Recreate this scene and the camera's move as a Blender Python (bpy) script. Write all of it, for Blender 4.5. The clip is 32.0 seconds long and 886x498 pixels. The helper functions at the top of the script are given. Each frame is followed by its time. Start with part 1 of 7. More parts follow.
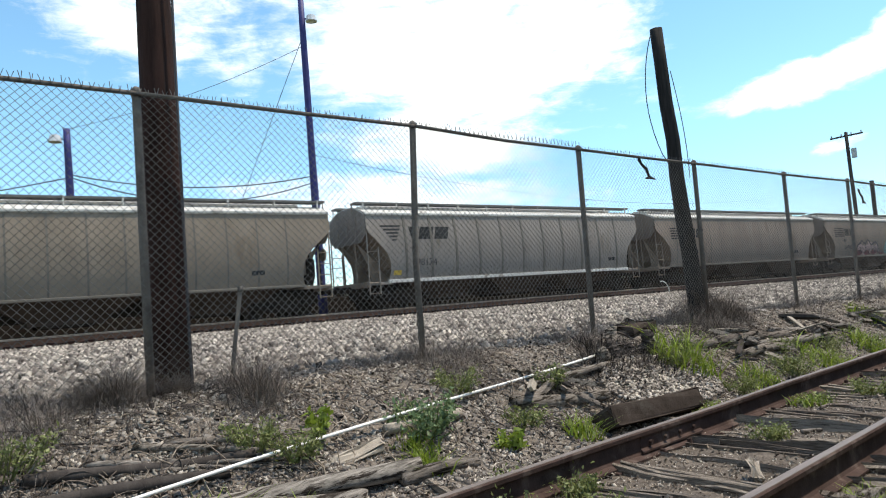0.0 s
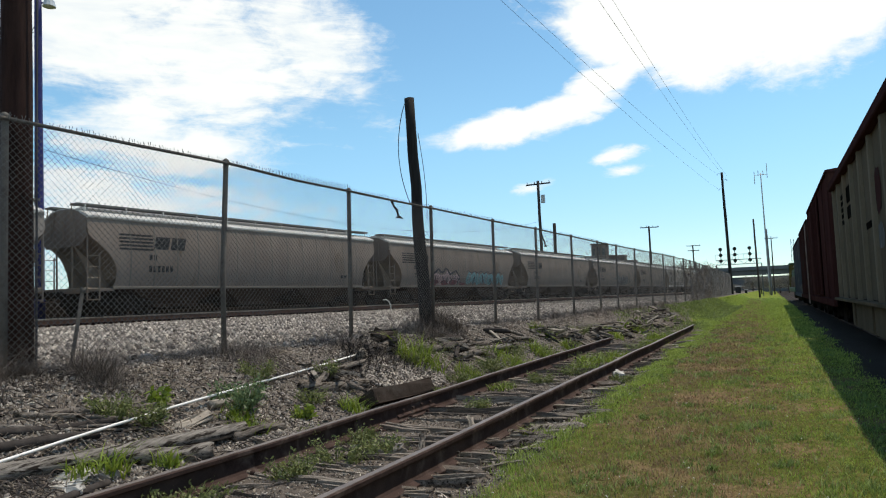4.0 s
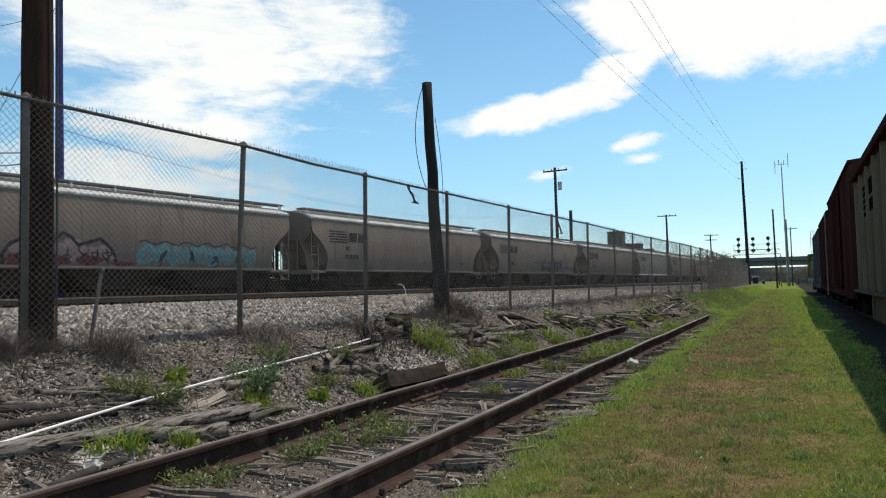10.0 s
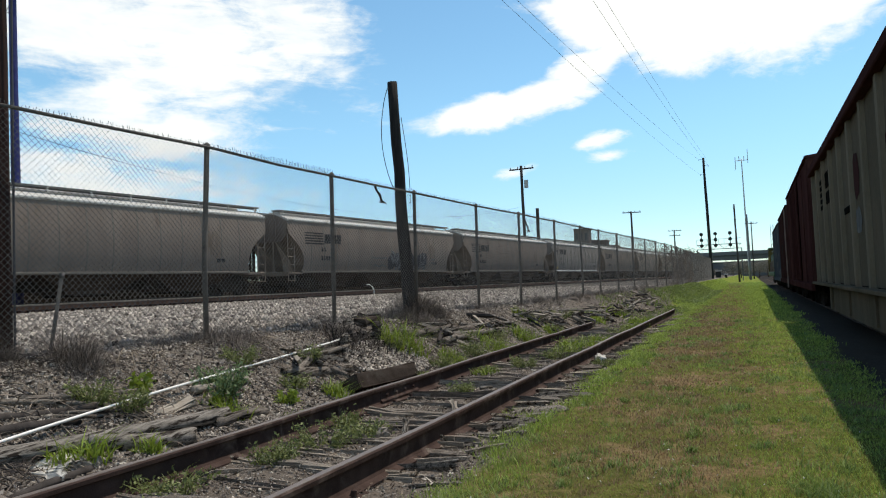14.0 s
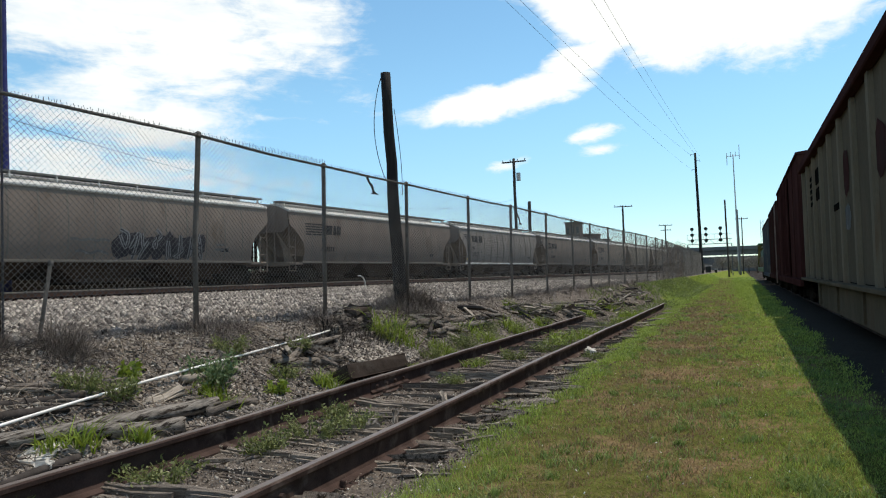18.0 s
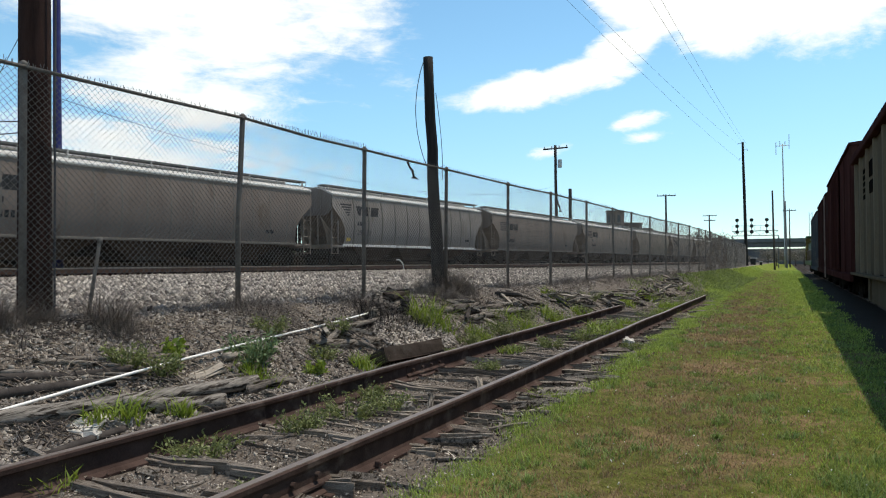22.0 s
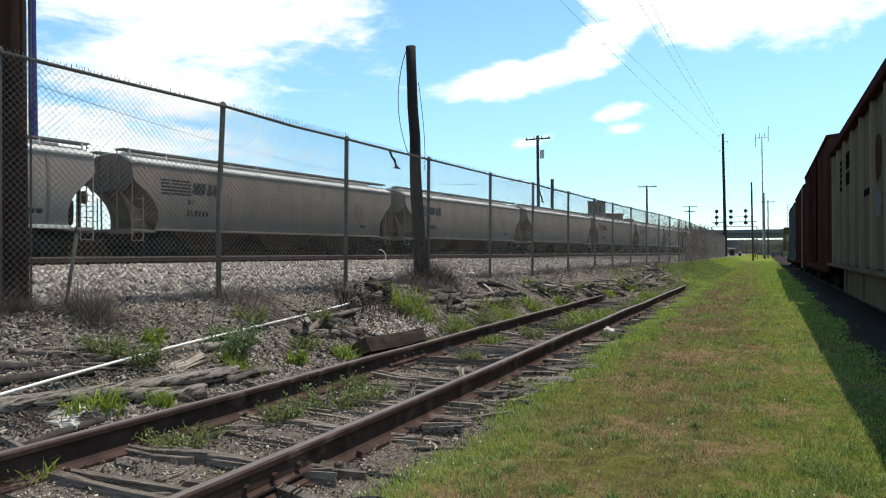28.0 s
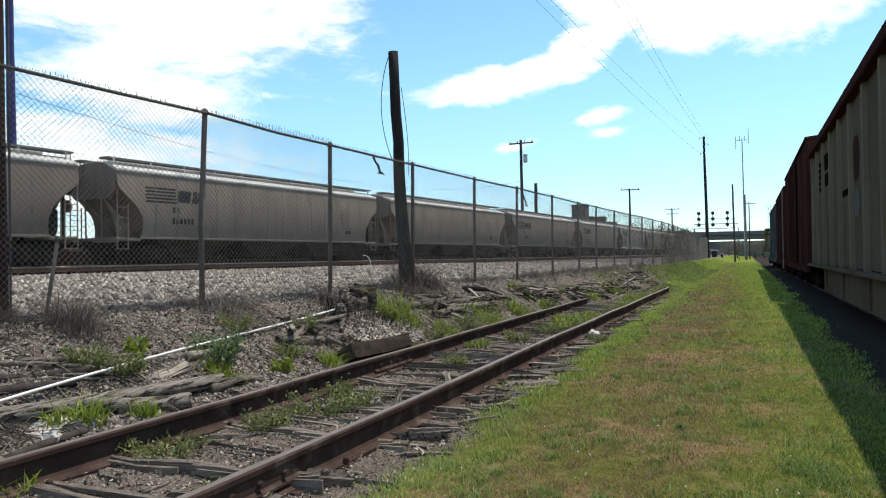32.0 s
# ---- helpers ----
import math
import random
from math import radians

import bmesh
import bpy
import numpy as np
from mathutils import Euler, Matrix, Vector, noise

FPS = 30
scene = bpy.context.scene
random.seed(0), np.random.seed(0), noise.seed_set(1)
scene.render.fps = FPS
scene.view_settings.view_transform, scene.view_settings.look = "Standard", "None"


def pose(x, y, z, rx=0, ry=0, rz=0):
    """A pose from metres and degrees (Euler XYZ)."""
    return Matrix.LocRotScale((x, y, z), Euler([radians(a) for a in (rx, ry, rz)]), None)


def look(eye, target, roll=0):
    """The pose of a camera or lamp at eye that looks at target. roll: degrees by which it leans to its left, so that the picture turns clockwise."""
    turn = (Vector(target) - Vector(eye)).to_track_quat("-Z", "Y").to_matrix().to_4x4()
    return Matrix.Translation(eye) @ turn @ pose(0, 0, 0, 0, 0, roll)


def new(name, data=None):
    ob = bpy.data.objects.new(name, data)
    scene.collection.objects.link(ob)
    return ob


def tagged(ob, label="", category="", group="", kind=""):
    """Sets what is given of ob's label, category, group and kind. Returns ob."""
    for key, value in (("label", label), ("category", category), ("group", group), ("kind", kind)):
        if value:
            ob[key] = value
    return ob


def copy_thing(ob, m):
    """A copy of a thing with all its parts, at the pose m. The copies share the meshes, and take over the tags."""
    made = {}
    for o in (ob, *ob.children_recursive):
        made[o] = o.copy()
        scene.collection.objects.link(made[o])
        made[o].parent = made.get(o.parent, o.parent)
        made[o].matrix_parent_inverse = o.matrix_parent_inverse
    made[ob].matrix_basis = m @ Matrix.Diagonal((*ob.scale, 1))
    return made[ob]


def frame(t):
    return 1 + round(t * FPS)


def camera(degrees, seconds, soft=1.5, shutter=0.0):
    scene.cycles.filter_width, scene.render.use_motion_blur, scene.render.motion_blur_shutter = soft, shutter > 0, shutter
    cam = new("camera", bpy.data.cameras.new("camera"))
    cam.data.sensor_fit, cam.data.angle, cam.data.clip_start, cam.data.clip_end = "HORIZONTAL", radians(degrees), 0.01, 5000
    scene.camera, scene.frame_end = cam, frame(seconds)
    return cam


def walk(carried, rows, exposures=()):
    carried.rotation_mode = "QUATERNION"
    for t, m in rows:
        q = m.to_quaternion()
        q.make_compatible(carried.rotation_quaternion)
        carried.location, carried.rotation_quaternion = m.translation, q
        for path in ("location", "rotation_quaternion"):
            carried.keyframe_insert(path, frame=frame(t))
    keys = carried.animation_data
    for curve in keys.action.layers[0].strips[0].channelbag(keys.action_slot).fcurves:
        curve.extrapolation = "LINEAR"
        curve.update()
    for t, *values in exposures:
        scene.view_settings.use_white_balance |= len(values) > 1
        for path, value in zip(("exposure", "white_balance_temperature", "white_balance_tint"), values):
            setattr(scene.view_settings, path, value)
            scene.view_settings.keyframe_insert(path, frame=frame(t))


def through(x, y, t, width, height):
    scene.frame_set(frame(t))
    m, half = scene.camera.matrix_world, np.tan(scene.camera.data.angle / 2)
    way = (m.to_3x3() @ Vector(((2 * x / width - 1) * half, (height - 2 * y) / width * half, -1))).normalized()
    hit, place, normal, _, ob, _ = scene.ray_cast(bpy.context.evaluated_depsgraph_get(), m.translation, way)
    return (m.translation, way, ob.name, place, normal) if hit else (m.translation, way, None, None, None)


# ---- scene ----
cam = camera(64.6, 32.0, soft=1.1)
# seconds, eye, yaw, pitch, lean
PATH = [
    (0, -0.775, 2.3, 1.38, 47.66, 4.24, -4.41),
    (0.1, -0.615, 1.72, 1.42, 46.6, 3.94, -4.24),
    (0.2, -0.38, 1.05, 1.42, 45.35, 3.81, -4.13),
    (0.3, -0.2, 0.42, 1.43, 44.07, 3.7, -4.08),
    (0.4, -0.03, 0.05, 1.39, 43.9, 4.02, -4.12),
    (0.5, 0, 0, 1.38, 44.04, 4.15, -4.17),
    (1.0, 0, 0, 1.38, 42.26, 4.21, -3.93),
    (1.5, 0, 0, 1.38, 40.44, 4.02, -3.53),
    (2.0, 0, 0, 1.38, 39.62, 3.65, -2.99),
    (2.5, 0, 0, 1.38, 36.09, 3.48, -2.28),
    (2.6, 0, 0, 1.38, 35.21, 3.49, -2.3),
    (2.7, 0, 0, 1.38, 32.79, 3.52, -2.36),
    (2.8, 0, 0, 1.38, 29.26, 3.57, -2.45),
    (2.9, 0, 0, 1.38, 26.51, 3.6, -2.51),
    (3.0, 0, 0, 1.38, 25.08, 3.62, -2.55),
    (3.5, 0, 0, 1.38, 24.47, 4.05, -2.26),
    (5.5, 0, 0, 1.38, 28.68, 3.94, -1.55),
    (6.0, 0, 0, 1.38, 29.09, 3.95, -1.63),
    (6.5, 0, 0, 1.38, 29.42, 3.83, -1.42),
    (7.0, 0, 0, 1.38, 29.57, 3.73, -1.17),
    (7.5, 0, 0, 1.38, 29.56, 3.6, -0.94),
    (8.0, 0, 0, 1.38, 28.96, 3.46, -1.03),
    (8.5, 0, 0, 1.38, 28.08, 3.39, -1.18),
    (9.0, 0, 0, 1.38, 27.36, 3.29, -1.26),
    (9.5, 0, 0, 1.38, 26.67, 3.17, -1.19),
    (10.0, 0, 0, 1.38, 26.32, 3.04, -1.16),
    (10.5, 0, 0, 1.38, 26.11, 2.94, -1.18),
    (11.0, 0, 0, 1.38, 25.84, 2.85, -1.39),
    (11.5, 0, 0, 1.38, 25.59, 2.8, -1.58),
    (12.0, 0, 0, 1.38, 25.26, 2.77, -1.62),
    (12.5, 0, 0, 1.38, 24.82, 2.8, -1.81),
    (13.0, 0, 0, 1.38, 24.4, 2.85, -2.0),
    (13.5, 0, 0, 1.38, 24.18, 2.92, -2.2),
    (14.0, 0, 0, 1.38, 23.71, 2.9, -2.2),
    (14.5, 0, 0, 1.38, 23.22, 2.93, -2.03),
    (16.5, 0, 0, 1.38, 22.58, 2.46, -2.15),
    (17.0, 0, 0, 1.38, 22.94, 2.4, -2.02),
    (17.5, 0, 0, 1.38, 23.11, 2.36, -1.65),
    (18.0, 0, 0, 1.38, 23.04, 2.22, -1.58),
    (18.5, 0, 0, 1.38, 22.92, 2.06, -1.47),
    (19.0, 0, 0, 1.38, 22.83, 1.92, -1.46),
    (19.5, 0, 0, 1.38, 22.83, 1.75, -1.56),
    (20.0, 0, 0, 1.38, 22.86, 1.69, -1.66),
    (20.5, 0, 0, 1.38, 24.03, 1.51, -1.49),
    (21.0, 0, 0, 1.38, 25.39, 1.36, -0.89),
    (21.5, 0, 0, 1.38, 25.88, 1.17, -0.69),
    (22.0, 0, 0, 1.38, 26.22, 1.09, -0.24),
    (22.5, 0, 0, 1.38, 26.26, 1.03, -0.11),
    (23.0, 0, 0, 1.38, 25.97, 0.93, -0.01),
    (23.5, 0, 0, 1.38, 25.19, 0.74, 0.07),
    (24.0, 0, 0, 1.38, 24.53, 0.39, 0.14),
    (24.5, 0, 0, 1.38, 24.32, 0.19, 0.41),
    (25.0, 0, 0, 1.38, 24.16, 0.13, 0.4),
    (25.5, 0, 0, 1.38, 24.0, 0.0, 0.25),
    (27.5, 0, 0, 1.38, 24.11, 0.2, -0.45),
    (28.0, 0, 0, 1.38, 24.77, 0.27, -0.1),
    (28.5, 0, 0, 1.38, 24.95, 0.29, -0.09),
    (29.0, 0, 0, 1.38, 24.99, 0.26, 0.15),
    (29.5, 0, 0, 1.38, 24.95, 0.16, 0.34),
    (30.0, 0, 0, 1.38, 24.87, 0.08, 0.38),
    (30.5, 0, 0, 1.38, 24.83, -0.32, 0.35),
    (31.0, 0, 0, 1.38, 24.11, -0.07, 0.19),
    (31.5, 0, 0, 1.38, 23.84, 0.36, -0.38),
    (32.0, 0, 0, 1.38, 23.52, 0.66, -0.78),
]
walk(cam, [(t, pose(x, y, z, 90 + p, 0, w) @ pose(0, 0, 0, 0, 0, r)) for t, x, y, z, w, p, r in PATH],
     [(0, 0.18, 6850, 10), (0.7, -0.04, 6850, 10), (2.3, -0.06, 6850, 10), (3.0, -0.3, 6850, 10), (6.0, -0.4, 6850, 10), (12.0, -0.4, 6850, 10), (14.0, -0.33, 6850, 10), (19, -0.33, 6850, 10), (23, -0.22, 6850, 10), (28, -0.07, 6850, 10), (32, -0.06, 6850, 10)])

# ---- light ----
TO_SUN = Vector((0.217, 0.36, 1.0)).normalized()
sun = new("sun", bpy.data.lights.new("sun", "SUN"))
sun.data.energy, sun.data.angle, sun.data.color = 5.2, radians(0.55), (1.0, 0.92, 0.8)
sun.matrix_world = look(TO_SUN * 60, (0, 0, 0))

world = bpy.data.worlds.new("sky")
scene.world = world
world.use_nodes = True


class Graph:
    """Short hand for a node tree."""

    def __init__(self, tree):
        self.tree = tree
        self.tree.nodes.clear()

    def add(self, kind):
        return self.tree.nodes.new(kind)

    def put(self, socket, value):
        if isinstance(value, bpy.types.NodeSocket):
            self.tree.links.new(value, socket)
        elif value is not None:
            socket.default_value = value

    def math(self, op, a, b=None, c=None, clamp=False):
        node = self.add("ShaderNodeMath")
        node.operation, node.use_clamp = op, clamp
        for socket, value in zip(node.inputs, (a, b, c)):
            self.put(socket, value)
        return node.outputs[0]

    def noise(self, vector, scale, detail=4.0, rough=0.55, distort=0.0):
        node = self.add("ShaderNodeTexNoise")
        self.put(node.inputs["Vector"], vector)
        node.inputs["Scale"].default_value, node.inputs["Detail"].default_value = scale, detail
        node.inputs["Roughness"].default_value, node.inputs["Distortion"].default_value = rough, distort
        return node.outputs["Fac"]

    def voronoi(self, vector, scale, feature="F1", out="Distance"):
        node = self.add("ShaderNodeTexVoronoi")
        node.feature = feature
        self.put(node.inputs["Vector"], vector)
        node.inputs["Scale"].default_value = scale
        return node.outputs[out]

    def ramp(self, fac, stops):
        node = self.add("ShaderNodeValToRGB")
        self.put(node.inputs[0], fac)
        ramp = node.color_ramp
        while len(ramp.elements) < len(stops):
            ramp.elements.new(0.5)
        for element, (at, colour) in zip(ramp.elements, stops):
            element.position = at
            element.color = (*colour, 1) if isinstance(colour, tuple) else (colour, colour, colour, 1)
        return node.outputs[0]

    def mix(self, fac, a, b, blend="MIX"):
        node = self.add("ShaderNodeMix")
        node.data_type, node.blend_type = "RGBA", blend
        self.put(node.inputs[0], fac)
        for socket, value in ((node.inputs[6], a), (node.inputs[7], b)):
            self.put(socket, (*value, 1) if isinstance(value, tuple) else value)
        return node.outputs[2]

    def smooth(self, value, low, high):
        node = self.add("ShaderNodeMapRange")
        node.interpolation_type = "SMOOTHSTEP"
        for socket, v in zip(node.inputs, (value, low, high, 0.0, 1.0)):
            self.put(socket, v)
        return node.outputs[0]


def build_sky():
    g = Graph(world.node_tree)
    sky = g.add("ShaderNodeTexSky")
    sky.sky_type, sky.sun_disc = "NISHITA", False
    sky.sun_elevation = math.asin(TO_SUN.z)
    sky.sun_rotation = math.atan2(TO_SUN.x, TO_SUN.y)
    sky.air_density, sky.dust_density, sky.ozone_density = 1.0, 0.0, 1.2
    where = g.add("ShaderNodeTexCoord").outputs["Generated"]
    split = g.add("ShaderNodeSeparateXYZ")
    g.put(split.inputs[0], where)
    x, y, z = split.outputs
    bearing = g.math("MULTIPLY", g.math("ARCTAN2", x, y), 57.2958)
    height = g.math("MULTIPLY", g.math("ARCSINE", z), 57.2958)
    # wisps: the same noise bends the outlines of all clouds
    flat = g.add("ShaderNodeMapping")
    g.put(flat.inputs["Vector"], where)
    flat.inputs["Scale"].default_value = (1, 1, 2.2)
    broad = g.noise(flat.outputs[0], 5.0, 8.0, 0.62, 0.3)
    fine = g.noise(flat.outputs[0], 19.0, 6.0, 0.65, 0.4)
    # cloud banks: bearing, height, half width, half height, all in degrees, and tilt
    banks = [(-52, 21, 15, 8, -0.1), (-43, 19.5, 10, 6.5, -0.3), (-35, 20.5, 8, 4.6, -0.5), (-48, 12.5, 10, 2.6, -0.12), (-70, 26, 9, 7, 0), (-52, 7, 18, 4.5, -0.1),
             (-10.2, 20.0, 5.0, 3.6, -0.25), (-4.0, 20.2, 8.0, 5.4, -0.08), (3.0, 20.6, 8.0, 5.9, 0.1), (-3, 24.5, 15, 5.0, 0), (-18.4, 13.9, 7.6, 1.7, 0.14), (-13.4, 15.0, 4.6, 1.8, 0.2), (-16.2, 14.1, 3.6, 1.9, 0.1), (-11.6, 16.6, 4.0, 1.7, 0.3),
             # the last three banks lie out of view, added to whiten the fill light
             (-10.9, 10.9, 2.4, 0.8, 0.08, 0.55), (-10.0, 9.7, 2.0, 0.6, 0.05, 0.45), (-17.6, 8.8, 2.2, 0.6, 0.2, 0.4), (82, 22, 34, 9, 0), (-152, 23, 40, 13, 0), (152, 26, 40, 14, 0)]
    cover = None
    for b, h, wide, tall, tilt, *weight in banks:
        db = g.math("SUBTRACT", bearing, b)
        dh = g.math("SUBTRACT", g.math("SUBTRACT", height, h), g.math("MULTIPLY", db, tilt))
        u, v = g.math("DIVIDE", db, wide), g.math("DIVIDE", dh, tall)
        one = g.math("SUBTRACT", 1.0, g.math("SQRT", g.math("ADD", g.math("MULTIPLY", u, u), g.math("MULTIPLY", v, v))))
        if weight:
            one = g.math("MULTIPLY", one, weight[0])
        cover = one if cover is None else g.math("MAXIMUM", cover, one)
    streak = g.add("ShaderNodeMapping")
    g.put(streak.inputs["Vector"], where)
    streak.inputs["Rotation"].default_value, streak.inputs["Scale"].default_value = (0.35, 0.2, 0.0), (1, 1, 5.0)
    streaks = g.noise(streak.outputs[0], 9.0, 6.0, 0.62, 0.6)
    broad = g.math("ADD", broad, g.math("MULTIPLY", g.math("MULTIPLY", g.math("SUBTRACT", streaks, 0.5), 0.55), g.smooth(bearing, -20.0, -32.0)))
    wisp = g.math("ADD", g.math("MULTIPLY", g.math("SUBTRACT", broad, 0.5), 2.6), g.math("MULTIPLY", g.math("SUBTRACT", fine, 0.5), 1.5))
    east = g.smooth(bearing, -32.0, -22.0)
    ragged = g.math("SUBTRACT", 0.72, g.math("MULTIPLY", east, 0.14))
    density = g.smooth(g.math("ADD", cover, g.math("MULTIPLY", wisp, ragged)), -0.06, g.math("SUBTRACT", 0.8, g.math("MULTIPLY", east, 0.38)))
    blue = g.add("ShaderNodeBackground")
    tint = g.mix(1.0, sky.outputs[0], g.mix(g.smooth(height, 0.0, 15.0), (0.68, 0.86, 1.04), (0.84, 1.14, 1.15)), "MULTIPLY")
    g.put(blue.inputs["Color"], tint)
    blue.inputs["Strength"].default_value = 0.19
    white = g.add("ShaderNodeBackground")
    white.inputs["Color"].default_value = (0.95, 1.0, 1.01, 1)
    white.inputs["Strength"].default_value = 1.36
    both = g.add("ShaderNodeMixShader")
    veil = g.math("SUBTRACT", 0.8, g.math("MULTIPLY", g.smooth(g.math("ADD", broad, g.math("MULTIPLY", streaks, 0.5)), 0.55, 0.95), -0.18))
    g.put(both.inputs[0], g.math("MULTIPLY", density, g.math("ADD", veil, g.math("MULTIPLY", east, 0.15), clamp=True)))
    g.put(both.inputs[1], blue.outputs[0])
    g.put(both.inputs[2], white.outputs[0])
    out = g.add("ShaderNodeOutputWorld")
    g.put(out.inputs[0], both.outputs[0])


build_sky()

# ---- materials ----
def surface(name, dark, light, scale=6.0, rough=0.8, metal=0.0, bump=0.25, fine=60.0, stain=None, stain_scale=1.5, stain_cut=(0.52, 0.68), vary=0.0, stretch=(1, 1, 1), island=0.0):
    """A worn surface: two colours mixed by coarse and fine grain, stains with their own outline, and fine relief."""
    made = bpy.data.materials.new(name)
    made.use_nodes = True
    g = Graph(made.node_tree)
    at = g.add("ShaderNodeMapping")
    g.put(at.inputs["Vector"], g.add("ShaderNodeTexCoord").outputs["Object"])
    at.inputs["Scale"].default_value = stretch
    at = at.outputs[0]
    coarse, grain = g.noise(at, scale, 5.0, 0.6), g.noise(at, fine, 4.0, 0.6)
    blend = g.math("ADD", g.math("MULTIPLY", coarse, 0.65), g.math("MULTIPLY", grain, 0.35))
    colour = g.ramp(blend, [(0.32, dark), (0.68, light)])
    if stain:
        patch = g.smooth(g.noise(at, stain_scale, 6.0, 0.65, 0.4), *stain_cut)
        colour = g.mix(patch, colour, stain)
    for amount, value in ((vary, "object"), (island, "island")):
        if amount:
            if value == "object":
                rnd = g.add("ShaderNodeObjectInfo").outputs["Random"]
            else:
                rnd = g.add("ShaderNodeNewGeometry").outputs["Random Per Island"]
            hsv = g.add("ShaderNodeHueSaturation")
            g.put(hsv.inputs["Value"], g.math("ADD", 1.0 - amount, g.math("MULTIPLY", rnd, 2 * amount)))
            g.put(hsv.inputs["Hue"], g.math("ADD", 0.5 - amount * 0.03, g.math("MULTIPLY", rnd, amount * 0.06)))
            g.put(hsv.inputs["Color"], colour)
            colour = hsv.outputs[0]
    shader = g.add("ShaderNodeBsdfPrincipled")
    g.put(shader.inputs["Base Color"], colour)
    g.put(shader.inputs["Roughness"], g.math("ADD", rough - 0.1, g.math("MULTIPLY", grain, 0.2), clamp=True))
    shader.inputs["Metallic"].default_value = metal
    shader.inputs["Specular IOR Level"].default_value = 0.5 if rough < 0.5 or metal else 0.2 if rough < 0.7 else 0.08 if rough < 0.9 else 0.0
    if bump:
        relief = g.add("ShaderNodeBump")
        relief.inputs["Strength"].default_value, relief.inputs["Distance"].default_value = bump, 0.02
        g.put(relief.inputs["Height"], blend)
        g.put(shader.inputs["Normal"], relief.outputs[0])
    out = g.add("ShaderNodeOutputMaterial")
    g.put(out.inputs[0], shader.outputs[0])
    return made


def leaf_surface(name, dark, light, through=0.35):
    """Thin leaves: colour varies from blade to blade, and light comes through."""
    made = bpy.data.materials.new(name)
    made.use_nodes = True
    g = Graph(made.node_tree)
    rnd = g.add("ShaderNodeNewGeometry").outputs["Random Per Island"]
    where = g.add("ShaderNodeTexCoord").outputs["Object"]
    patch = g.noise(where, 0.9, 3.0)
    colour = g.ramp(g.math("ADD", g.math("MULTIPLY", rnd, 0.6), g.math("MULTIPLY", patch, 0.4)), [(0.2, dark), (0.75, light)])
    face = g.add("ShaderNodeBsdfPrincipled")
    g.put(face.inputs["Base Color"], colour)
    face.inputs["Roughness"].default_value = 0.6
    thin = g.add("ShaderNodeBsdfTranslucent")
    g.put(thin.inputs["Color"], colour)
    both = g.add("ShaderNodeMixShader")
    both.inputs[0].default_value = through
    g.put(both.inputs[1], face.outputs[0])
    g.put(both.inputs[2], thin.outputs[0])
    out = g.add("ShaderNodeOutputMaterial")
    g.put(out.inputs[0], both.outputs[0])
    return made


M = {}
M["rust"] = surface("rust", (0.03, 0.0195, 0.0165), (0.08, 0.053, 0.046), 5, 0.85, 0.0, 0.4, 90, (0.11, 0.083, 0.072), 3.0)
M["rail_top"] = surface("rail_top", (0.11, 0.08, 0.065), (0.25, 0.2, 0.17), 8, 0.5, 0.5, 0.15, 120, stretch=(1, 0.2, 1))
# worn main rail heads; the light on them is a pale matte tan
M["worn_steel_lit"] = surface("worn_steel_lit", (0.45, 0.36, 0.28), (0.7, 0.58, 0.46), 8, 0.95, 0.0, 0.1, 90, stretch=(1, 0.1, 1))
M["main_rail_side"] = surface("main_rail_side", (0.1, 0.048, 0.032), (0.2, 0.108, 0.075), 5, 0.85, 0.0, 0.3)
M["dead_wood"] = surface("dead_wood", (0.055, 0.047, 0.041), (0.32, 0.283, 0.247), 7, 0.9, 0, 0.8, 70, (0.03, 0.025, 0.02), 2.5, (0.5, 0.62), 0.25, (10, 1.2, 10))
M["tie_wood"] = surface("tie_wood", (0.065, 0.055, 0.047), (0.37, 0.318, 0.27), 4, 0.95, 0, 1.0, 60, (0.05, 0.04, 0.033), 2.0, (0.54, 0.66), 0.3, (1.2, 16, 16))
M["log_wood"] = surface("log_wood", (0.03, 0.026, 0.023), (0.34, 0.308, 0.275), 3, 0.9, 0, 0.5, 14, (0.028, 0.023, 0.02), 2.2, (0.49, 0.6), 0.15, (12, 1, 12))
M["pale_wood"] = surface("pale_wood", (0.2, 0.175, 0.145), (0.42, 0.375, 0.32), 4, 0.9, 0, 0.5, 50, None, vary=0.1, stretch=(10, 1, 10))
M["creosote"] = surface("creosote", (0.015, 0.008, 0.0068), (0.05, 0.026, 0.021), 3, 0.8, 0, 0.6, 60, (0.045, 0.034, 0.03), 2.5, (0.55, 0.75), 0, (6, 6, 0.6))
M["burnt_wood"] = surface("burnt_wood", (0.01, 0.01, 0.011), (0.04, 0.037, 0.036), 3, 0.85, 0, 0.9, 60, None, stretch=(7, 7, 0.6))
M["blue_paint"] = surface("blue_paint", (0.02, 0.02, 0.09), (0.04, 0.045, 0.17), 4, 0.6, 0, 0.2)
M["galvanised"] = surface("galvanised", (0.085, 0.077, 0.07), (0.18, 0.165, 0.15), 9, 0.75, 0.0, 0.15, 120, (0.12, 0.08, 0.055), 5.0, (0.6, 0.75))
M["mesh_wire"] = surface("mesh_wire", (0.06, 0.058, 0.056), (0.14, 0.136, 0.13), 5, 0.6, 0.4, 0)
M["concrete"] = surface("concrete", (0.026, 0.021, 0.018), (0.072, 0.058, 0.05), 5, 0.92, 0, 0.8, 60, (0.075, 0.066, 0.058), 2.5)
M["pale_concrete"] = surface("pale_concrete", (0.34, 0.32, 0.29), (0.58, 0.56, 0.52), 5, 0.92, 0, 0.6, 60, (0.25, 0.22, 0.18), 3.0)
